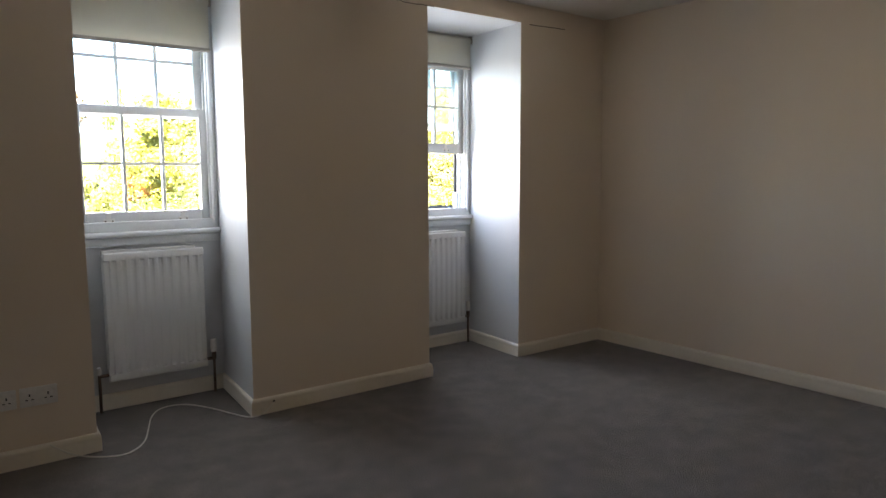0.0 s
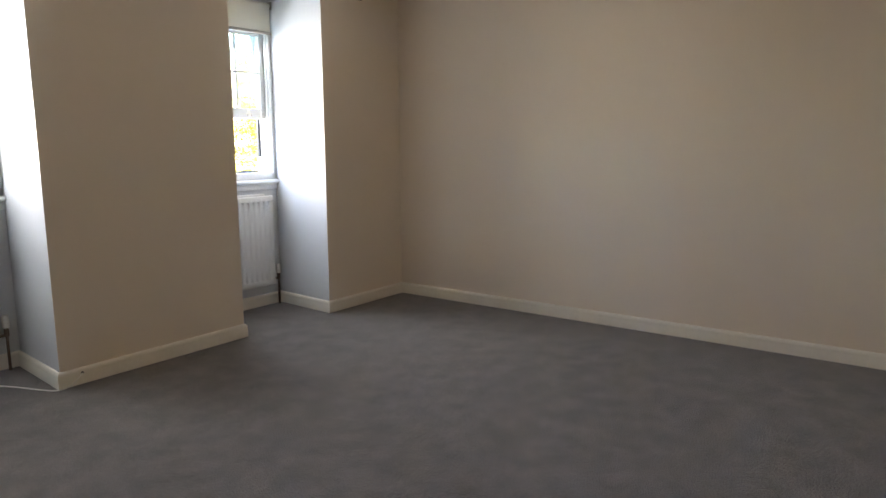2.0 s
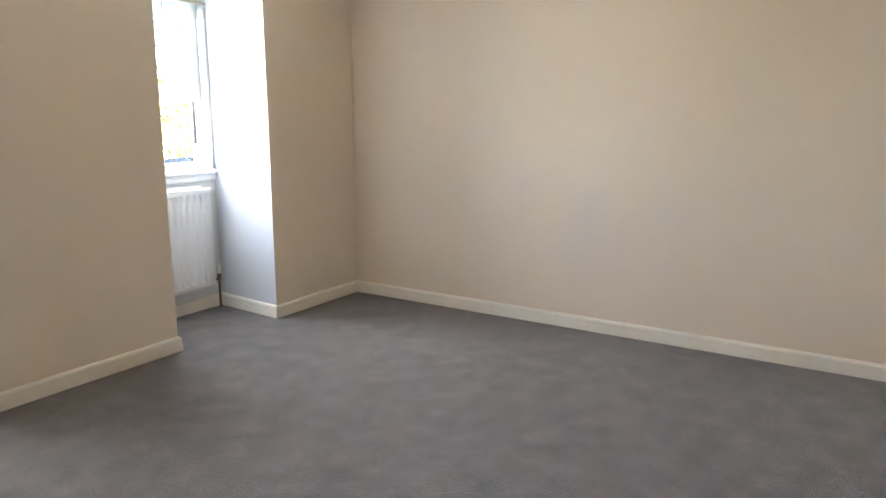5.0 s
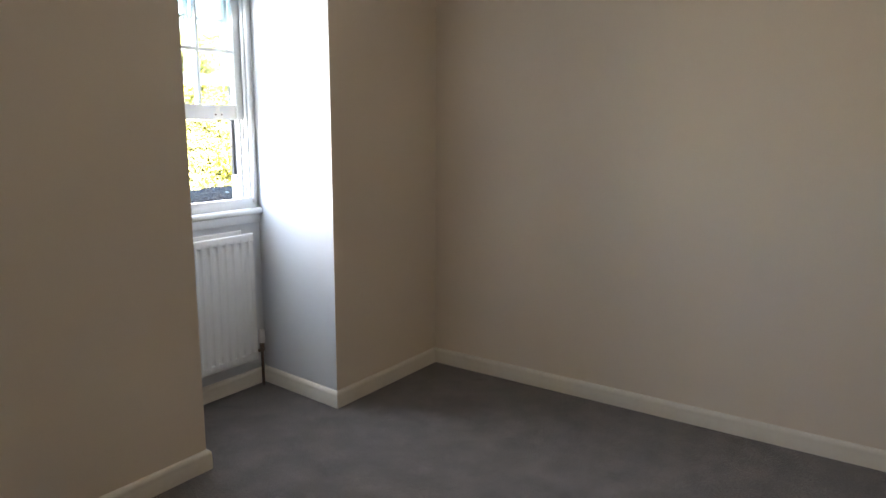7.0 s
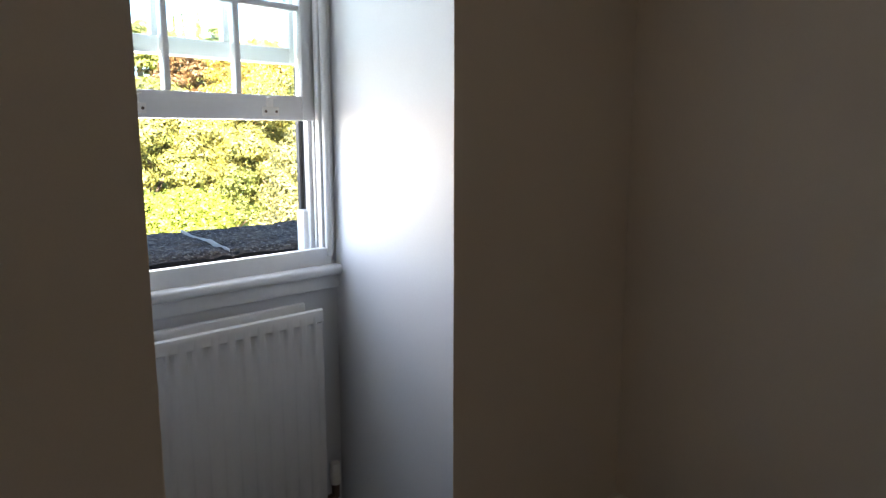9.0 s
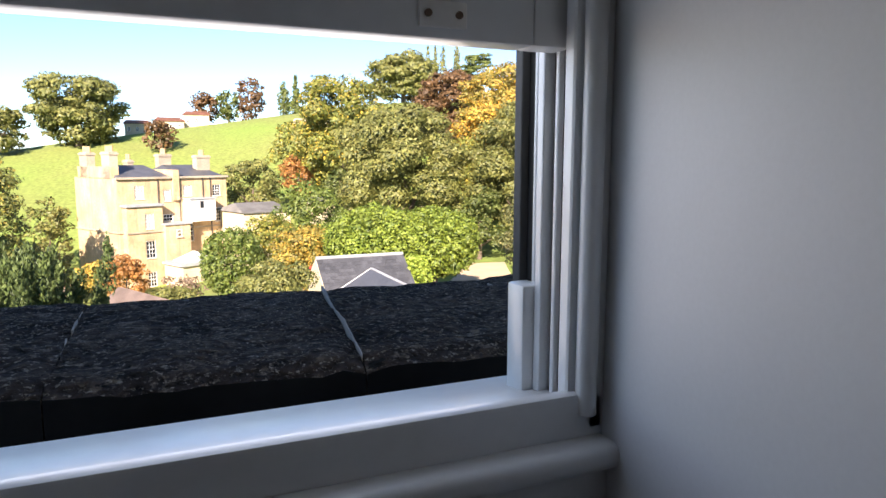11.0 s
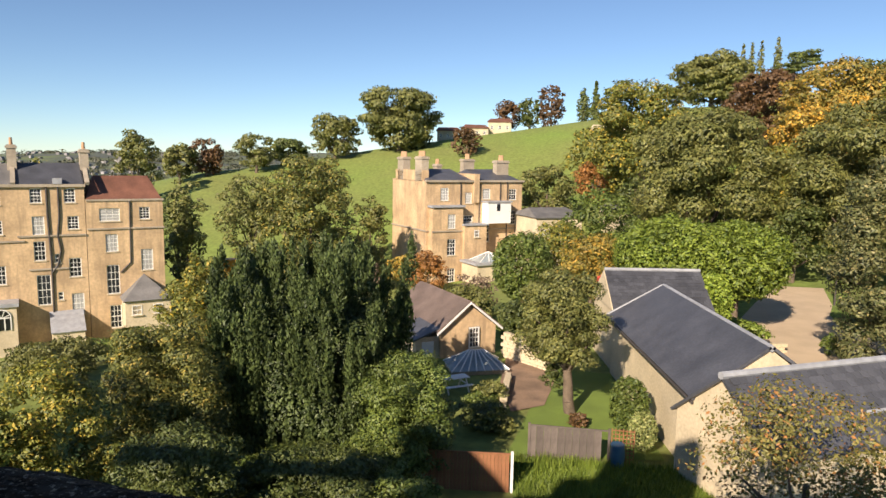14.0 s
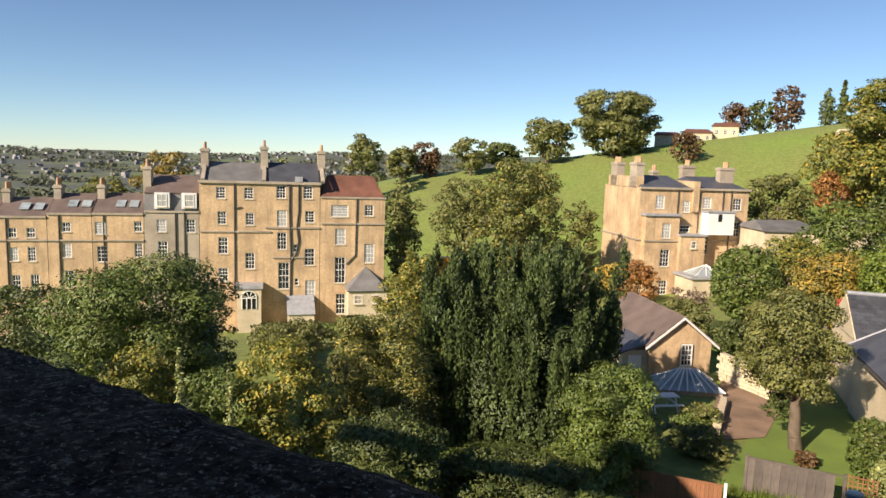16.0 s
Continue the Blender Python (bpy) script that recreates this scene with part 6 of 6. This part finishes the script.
def barn():
    """Long stone barn with slate roofs: a main range, a back wing and a skewed near wing."""
    g, e, r = -11.3, -7.5, -5.5
    b = thing("barn", "long pale stone barn with dark slate roofs and lead ridges", "barn", (0, 0, 0))
    bm = bmesh.new()
    prism(bm, [(8.75, 26.3), (14.0, 26.3), (14.0, 40.5), (8.75, 40.5)], g, e)
    prism(bm, [(8.9, 40.5), (14.6, 40.5), (14.6, 46.2), (8.9, 46.2)], g, -7.2)
    part("wall", bm, M_BARN, b)
    bm = bmesh.new()
    slab(bm, [(8.45, 26.2, e - 0.1), (11.35, 26.2, r), (11.35, 39.4, r), (8.45, 40.6, e - 0.1)][::-1], 0.12)
    slab(bm, [(14.25, 26.2, e - 0.1), (11.35, 26.2, r), (11.35, 39.4, r), (14.25, 40.6, e - 0.1)], 0.12)
    slab(bm, [(8.45, 40.6, e - 0.1), (14.25, 40.6, e - 0.1), (11.35, 39.4, r)][::-1], 0.12)
    roof = part("roof", bm, M_SLATE, b)
    bm = bmesh.new()
    slab(bm, [(8.8, 40.4, -7.25), (14.8, 40.4, -7.25), (14.8, 43.3, -5.2), (8.8, 43.3, -5.2)], 0.12)
    slab(bm, [(14.8, 46.4, -7.25), (8.8, 46.4, -7.25), (8.8, 43.3, -5.2), (14.8, 43.3, -5.2)], 0.12)
    back = part("back_roof", bm, M_SLATE, b)
    for x in (8.95, 14.6):
        bm = bmesh.new()
        slab(bm, [(x, 40.5, -7.25), (x, 46.2, -7.25), (x, 43.3, -5.25)], 0.2)
        part("back_gable", bm, M_BARN, b)
    bm = bmesh.new()
    f = bm.faces.new([bm.verts.new(p) for p in ((8.75, 26.32, e), (14.0, 26.32, e), (11.35, 26.32, r - 0.05))])
    part("front_gable", bm, M_BARN, b)
    # lead ridges
    for pa, pb, rad in (((11.35, 26.2, r + 0.02), (11.35, 39.4, r + 0.02), 0.13), ((11.35, 39.4, r + 0.08), (8.5, 40.5, e + 0.05), 0.09), ((8.8, 43.3, -5.17), (14.8, 43.3, -5.17), 0.11)):
        bm = bmesh.new()
        tube(bm, pa, pb, rad, seg=8)
        part("ridge", bm, M_LEAD, b, "pale lead ridge roll")
    # skewed near wing
    ax = Vector((0.945, 0.327, 0))
    dn = Vector((0.327, -0.945, 0))
    o = Vector((9.05, 24.75, -6.12))
    L, W, D = 9.8, 2.75, 2.15
    bm = bmesh.new()
    pts = [o - ax * 0.2, o + ax * L, o + ax * L + dn * W + Vector((0, 0, -D)), o - ax * 0.2 + dn * W + Vector((0, 0, -D))]
    slab(bm, [pts[3], pts[2], pts[1], pts[0]], 0.12)
    pts = [o - ax * 0.2, o + ax * L, o + ax * L - dn * W + Vector((0, 0, -D)), o - ax * 0.2 - dn * W + Vector((0, 0, -D))]
    slab(bm, [pts[0], pts[1], pts[2], pts[3]], 0.12)
    near = part("near_roof", bm, M_SLATE, b)
    bm = bmesh.new()
    for k, t in ((0, o), (1, o + ax * (L - 0.25))):
        ring = [t + Vector((0, 0, -0.14)), t + dn * (W - 0.2) + Vector((0, 0, -D)), t - dn * (W - 0.2) + Vector((0, 0, -D))]
        lo = [Vector((q.x, q.y, g)) for q in ring[1:]]
        bm.faces.new([bm.verts.new(p) for p in (ring[0], ring[1], lo[0], lo[1], ring[2])])
    q = [o + dn * (W - 0.2), o + ax * L + dn * (W - 0.2)]
    quad(bm, (*q[0].xy, g), (*q[1].xy, g), (*q[1].xy, o.z - D), (*q[0].xy, o.z - D))
    part("near_wall", bm, M_BARN, b)
    bm = bmesh.new()
    tube(bm, o - ax * 0.25 + Vector((0, 0, 0.02)), o + ax * L + Vector((0, 0, 0.02)), 0.15, seg=8)
    part("ridge", bm, M_LEAD, b, "pale lead ridge roll")
    bm = bmesh.new()
    t = o + ax * (L - 0.15) + Vector((0, 0, 0.08))
    slab(bm, [t, t + ax * 0.35, t + ax * 0.35 + dn * (W + 0.1) + Vector((0, 0, -D)), t + dn * (W + 0.1) + Vector((0, 0, -D))][::-1], 0.2)
    part("verge_coping", bm, M_STONE_PALE, b, "pale stone verge coping")
    bm = bmesh.new()
    t = o + ax * 4.9 + dn * 1.75 + Vector((0, 0, -1.26))
    slab(bm, [t + dn * 1.8 + Vector((0, 0, -0.9)), t + dn * 1.8 + ax * 5.5 + Vector((0, 0, -0.9)), t + ax * 5.5, t], 0.1)
    part("lower_roof", bm, M_SLATE, b)
    bm = bmesh.new()
    tube(bm, t, t + ax * 5.5, 0.09, seg=8)
    part("flashing", bm, M_LEAD, b, "pale lead flashing")
    bm = bmesh.new()
    tube(bm, (8.42, 26.2, e - 0.16), (8.42, 40.6, e - 0.16), 0.07, seg=8)
    part("gutter", bm, M_PIPE, b)
    # slates: one by one on the near roof, joined further off
    for par, corner, al, upv, ln, ht in ((roof, (8.47, 26.25, e - 0.08), (0, 1, 0), (2.9, 0, 2.1), 13.4, 3.5), (back, (8.85, 40.42, -7.22), (1, 0, 0), (0, 2.9, 2.05), 5.9, 3.45)):
        bm = bmesh.new()
        slate_course(bm, corner, al, upv, ln, ht)
        tagged(part("slating", bm, M_SLATE, par), kind="stuff")
    rng = random.Random(4)
    bm = bmesh.new()
    box(bm, 0.006, 0.354, 0, 0.37, -0.012, 0)
    me = mesh_of("slate", bm, M_SLATE)
    up = (-dn * W + Vector((0, 0, D))).normalized()
    base = o + dn * W + Vector((0, 0, -D + 0.02))
    rot3 = Matrix((ax, up, ax.cross(up))).transposed().to_4x4()
    for q in range(11):
        for i in range(27):
            p = base + ax * ((q % 2) * 0.18 + i * 0.36) + up * (q * 0.305 + rng.uniform(-0.012, 0.012)) + ax.cross(up) * (0.030 + rng.uniform(0, 0.012))
            piece("slate", me, near, Matrix.Translation(p) @ rot3 @ pose(0, 0, 0, -1.8, 0, rng.uniform(-0.7, 0.7)))


barn()


# ---- garden things ----
def fence(x0, y0, x1, y1, z0, h, material, name, label, board=0.14):
    f = thing(name, label, "fence", (x0, y0, z0), math.degrees(math.atan2(y1 - y0, x1 - x0)))
    ln = math.hypot(x1 - x0, y1 - y0)
    n = int(ln / board)
    bm = bmesh.new()
    box(bm, 0, board - 0.008, -0.012, 0.012, 0, h)
    me = mesh_of("board", bm, material)
    for i in range(n):
        piece("board", me, f, pose(i * board, 0.006 * (i % 2), 0))
    bm = bmesh.new()
    box(bm, -0.05, 0.05, -0.05, 0.05, -0.1, h + 0.12)
    me = mesh_of("post", bm, material if material is M_WOOD_GREY else M_WHITE_WOOD)
    for x in (0, ln):
        piece("post", me, f, pose(x, 0, 0))
    bm = bmesh.new()
    box(bm, 0, ln, -0.03, 0.03, h, h + 0.05)
    part("capping_rail", bm, material, f)
    return f


fence(-2.4, 25.5, 1.47, 25.25, -11.0, 1.5, M_WOOD, "wooden_fence", "orange-brown close-boarded wooden fence panel with pale post")
fence(2.5, 28.5, 5.75, 27.95, -11.0, 1.38, M_WOOD_GREY, "garden_fence", "low weathered grey-brown boarded garden fence", 0.30)


def trellis():
    t = thing("trellis_gate", "brown wooden lattice gate panel beside the fence", "trellis", (5.85, 27.9, -11.0), -12)
    for i in range(7):
        bm = bmesh.new()
        tube(bm, (i * 0.15, 0, 0.0), (i * 0.15, 0, 1.55), 0.02, seg=5)
        part("slat", bm, M_WOOD, t)
    for i in range(9):
        bm = bmesh.new()
        tube(bm, (0, 0.03, 0.1 + i * 0.17), (0.9, 0.03, 0.1 + i * 0.17), 0.02, seg=5)
        part("slat", bm, M_WOOD, t)
    b = thing("water_butt", "blue plastic water butt by the trellis", "water butt", (6.0, 27.5, -11.0))
    bm = bmesh.new()
    tube(bm, (0, 0, 0), (0, 0, 0.5), 0.26, 0.31, 18)
    tube(bm, (0, 0, 0.5), (0, 0, 1.0), 0.31, 0.27, 18)
    body = part("barrel", bm, M_BLUE, b, smooth=True)
    bm = bmesh.new()
    tube(bm, (0, 0, 1.0), (0, 0, 1.05), 0.29, 0.27, 18)
    part("lid", bm, M_BLUE, b, smooth=True)


trellis()


def picnic_table():
    t = thing("picnic_table", "white painted picnic table with attached benches", "table", (-0.62, 36.7, -10.98), 25)
    for i in range(5):
        bm = bmesh.new()
        box(bm, -0.8, 0.8, -0.36 + i * 0.145, -0.23 + i * 0.145, 0.72, 0.76)
        part("tabletop_board", bm, M_WHITE_WOOD, t)
    for y in (-0.72, 0.72):
        bm = bmesh.new()
        box(bm, -0.8, 0.8, y - 0.13, y + 0.13, 0.42, 0.46)
        part("bench", bm, M_WHITE_WOOD, t)
    for x in (-0.6, 0.6):
        for s in (-1, 1):
            bm = bmesh.new()
            tube(bm, (x, s * 0.65, 0), (x, s * 0.22, 0.73), 0.045, seg=6)
            part("leg", bm, M_WHITE_WOOD, t)
        bm = bmesh.new()
        tube(bm, (x, -0.8, 0.40), (x, 0.8, 0.40), 0.04, seg=6)
        part("cross_beam", bm, M_WHITE_WOOD, t)


picnic_table()


def rubble_wall(name, x0, y0, x1, y1, z0, h, label):
    """Garden wall of rough stones, each laid on its own."""
    w = thing(name, label, "wall", (x0, y0, z0), math.degrees(math.atan2(y1 - y0, x1 - x0)))
    ln, rng = math.hypot(x1 - x0, y1 - y0), random.Random(int(x0 * 50 + 7))
    meshes = []
    for k in range(4):
        bm = bmesh.new()
        box(bm, 0, 0.42, -0.17, 0.17, 0, 0.22)
        for q in bm.verts:
            q.co += Vector((rng.uniform(-0.03, 0.03), rng.uniform(-0.03, 0.03), rng.uniform(-0.02, 0.02)))
        meshes.append(mesh_of("stone", bm, M_BARN))
    for r in range(int(h / 0.235)):
        x = -0.2 * (r % 2)
        while x < ln:
            piece("stone", meshes[rng.randrange(4)], w, pose(x, 0, r * 0.235, 0, 0, rng.uniform(-2, 2)))
            x += 0.44
    return w


rubble_wall("stone_wall", 2.7, 43.4, 5.0, 40.5, -11.0, 1.7, "rough pale stone garden wall beside the cottage")
rubble_wall("stone_wall", 2.5, 38.5, 1.9, 34.5, -11.0, 0.5, "low rough stone terrace wall in the garden")
rubble_wall("stone_wall", 17.0, 44.5, 21.5, 45.5, -11.0, 0.9, "low pale stone wall round a planted bed")


def far_house(x, y, w, d, z0, h, rot, label, material, roofm):
    f = thing("house", label, "house", (x, y, z0), rot)
    holes = [(-w / 2 + w * (i + 0.5) / 3, h * 0.6, w * 0.12, h * 0.28) for i in range(3)]
    wall_block(f, -w / 2, w / 2, d, -3, h, holes, material)
    pitched(f, -w / 2 - 0.3, w / 2 + 0.3, -0.3, d + 0.3, h, h + w * 0.16, roofm, hip=w * 0.12)


far_house(-1.5, 178, 5.5, 6, land(-1.5, 178) - 0.9, 3.4, 0, "small pale house with red roof on the hilltop", M_STONE_PALE, M_TILE)
far_house(6, 180, 6, 6, land(6, 180) - 1.0, 3.2, 8, "small pale house with red roof on the hilltop", M_STONE_PALE, M_TILE)
far_house(12, 182, 6, 6, land(12, 182) - 0.6, 3.8, -6, "small cream house with red roof on the hilltop", M_STONE_PALE, M_TILE)
far_house(33.5, 147.5, 10, 5, land(33.5, 147.5) - 0.9, 2.4, -10, "long pale stone wall and house among the trees", M_STONE_PALE, M_STONE_PALE)
far_house(13.2, 88, 6.5, 7, -11.5, 6.0, 20, "cream house wing with grey roof behind the villa", M_STONE_PALE, M_SLATE_GREY)
far_house(25.5, 94, 7, 7, -11.0, 6.0, 10, "stone lodge with slate roof among trees", M_STONE_PALE, M_SLATE_GREY)
far_house(72, 120, 14, 6, 5, 5.5, -30, "pale stone house half hidden by the wood", M_STONE_PALE, M_SLATE_GREY)


def street_lamp():
    s = thing("lamp_post", "slim dark lamp post beside the driveway", "lamp post", (33.6, 61.0, land(33.6, 61)))
    bm = bmesh.new()
    tube(bm, (0, 0, 0), (0, 0, 3.2), 0.09, 0.06, 8)
    part("post", bm, M_PIPE, s)
    bm = bmesh.new()
    tube(bm, (0, 0, 3.2), (0, 0, 3.7), 0.14, 0.22, 8)
    tube(bm, (0, 0, 3.7), (0, 0, 3.95), 0.24, 0.05, 8)
    part("lantern", bm, M_PIPE, s)


street_lamp()


def delivery_van():
    """Box van on the lane: cab with windscreen and bonnet, load box, four wheels."""
    v = thing("delivery_van", "orange box van on the lane below the meadow", "van", (-30.4, 94.3, land(-30.4, 94.3)), 12)
    bm = bmesh.new()
    box(bm, -2.9, 1.3, -1.0, 1.0, 0.55, 2.75)
    bevel(bm, 0.06, 2)
    part("load_box", bm, M_ORANGE, v, "orange load box")
    bm = bmesh.new()
    prof = [(1.32, 0.5), (3.0, 0.5), (3.0, 1.25), (2.35, 1.45), (1.85, 2.2), (1.32, 2.25)]
    lo, hi = [bm.verts.new((x, -0.95, z)) for x, z in prof], [bm.verts.new((x, 0.95, z)) for x, z in prof]
    bm.faces.new(lo)
    bm.faces.new(hi[::-1])
    for i in range(6):
        bm.faces.new((lo[i], hi[i], hi[(i + 1) % 6], lo[(i + 1) % 6]))
    cab = part("cab", bm, M_ORANGE, v)
    bm = bmesh.new()
    box(bm, 1.45, 2.05, -0.965, -0.945, 1.4, 2.0)
    part("side_window", bm, M_PANE, cab)
    for x in (-1.9, 2.3):
        for y in (-0.88, 0.88):
            bm = bmesh.new()
            tube(bm, (x, y - 0.11, 0.34), (x, y + 0.11, 0.34), 0.34, seg=18)
            w = part("wheel", bm, M_PIPE, v)
            bm = bmesh.new()
            tube(bm, (x, y - 0.118, 0.34), (x, y + 0.118, 0.34), 0.19, seg=12)
            part("hub", bm, M_LEAD, w)


M_ORANGE = mat("orange_paint", (0.72, 0.30, 0.03), 0.35, vary=0.06, scale=1, bump=0.0)
delivery_van()


def far_town():
    """Pale houses scattered over the far hillside, too small to tell apart."""
    rng = random.Random(5)
    bm = bmesh.new()
    for i in range(420):
        a, d = radians(rng.uniform(22, 62)), rng.uniform(850, 1900)
        x, y = -d * math.sin(a), d * math.cos(a)
        s = rng.uniform(1.6, 3.4)
        z = land(x, y)
        box(bm, x - s, x + s, y - 4, y + 4, z - 1, z + rng.uniform(2.2, 4.2))
    ob = part("far_town", bm, M_TOWN)
    tagged(ob, "pale distant houses scattered over a far hillside", "town", kind="stuff")


M_TOWN = mat("far_town_stone", (0.27, 0.26, 0.26), 0.9, vary=0.2, scale=0.02, bump=0.0, island=0.35)
far_town()


def far_woods():
    """Dark hedgerows and copses on the far hills."""
    rng = random.Random(8)
    lob = []
    for i in range(420):
        a, d = radians(rng.uniform(14, 62)), rng.uniform(480, 1900)
        x, y = -d * math.sin(a), d * math.cos(a)
        n = rng.randrange(2, 6)
        for k in range(n):
            s = rng.uniform(3.5, 7.5)
            px, py = x + k * s * 1.1, y + rng.uniform(-4, 4)
            lob.append((px, py, land(px, py) + s * 0.4, s * 1.2, s * 0.7, s * 0.62))
    v, f = leaves(lob, 2.9, 0.5, 3)
    me = bpy.data.meshes.new("far_woods")
    me.from_pydata(v.tolist(), [], f.tolist())
    me.materials.append(LEAF["far"])
    tagged(new("far_woods", me), "dark hedgerows and copses on distant hills", "woods", kind="stuff")


far_woods()


def long_grass():
    """Blades of an unmown lawn, too many to count."""
    rng = np.random.default_rng(12)
    n = 26000
    x, y = 1.6 + 8.0 * rng.random(n), 18.5 + 9.6 * rng.random(n) ** 0.8
    keep = y < 28.2 - 0.16 * (x - 2.5)
    x, y = x[keep], y[keep]
    n = len(x)
    tall = (0.16 + 0.16 * rng.random(n)) * (1 + 0.9 * (y > 27.0) * rng.random(n))
    a = rng.random(n) * 6.283
    dx, dy = np.cos(a) * 0.022, np.sin(a) * 0.022
    bend = rng.normal(size=(2, n)) * 0.07
    z = np.full(n, -10.97)
    v = np.stack([np.stack([x - dx, y - dy, z], 1), np.stack([x + dx, y + dy, z], 1), np.stack([x + bend[0], y + bend[1], z + tall], 1)], 1).reshape(-1, 3)
    me = bpy.data.meshes.new("grass")
    me.from_pydata(v.tolist(), [], np.arange(3 * n).reshape(-1, 3).tolist())
    me.materials.append(LEAF["grass"])
    tagged(new("grass", me), "long uncut bright green grass behind the fences", "grass", kind="stuff")


long_grass()
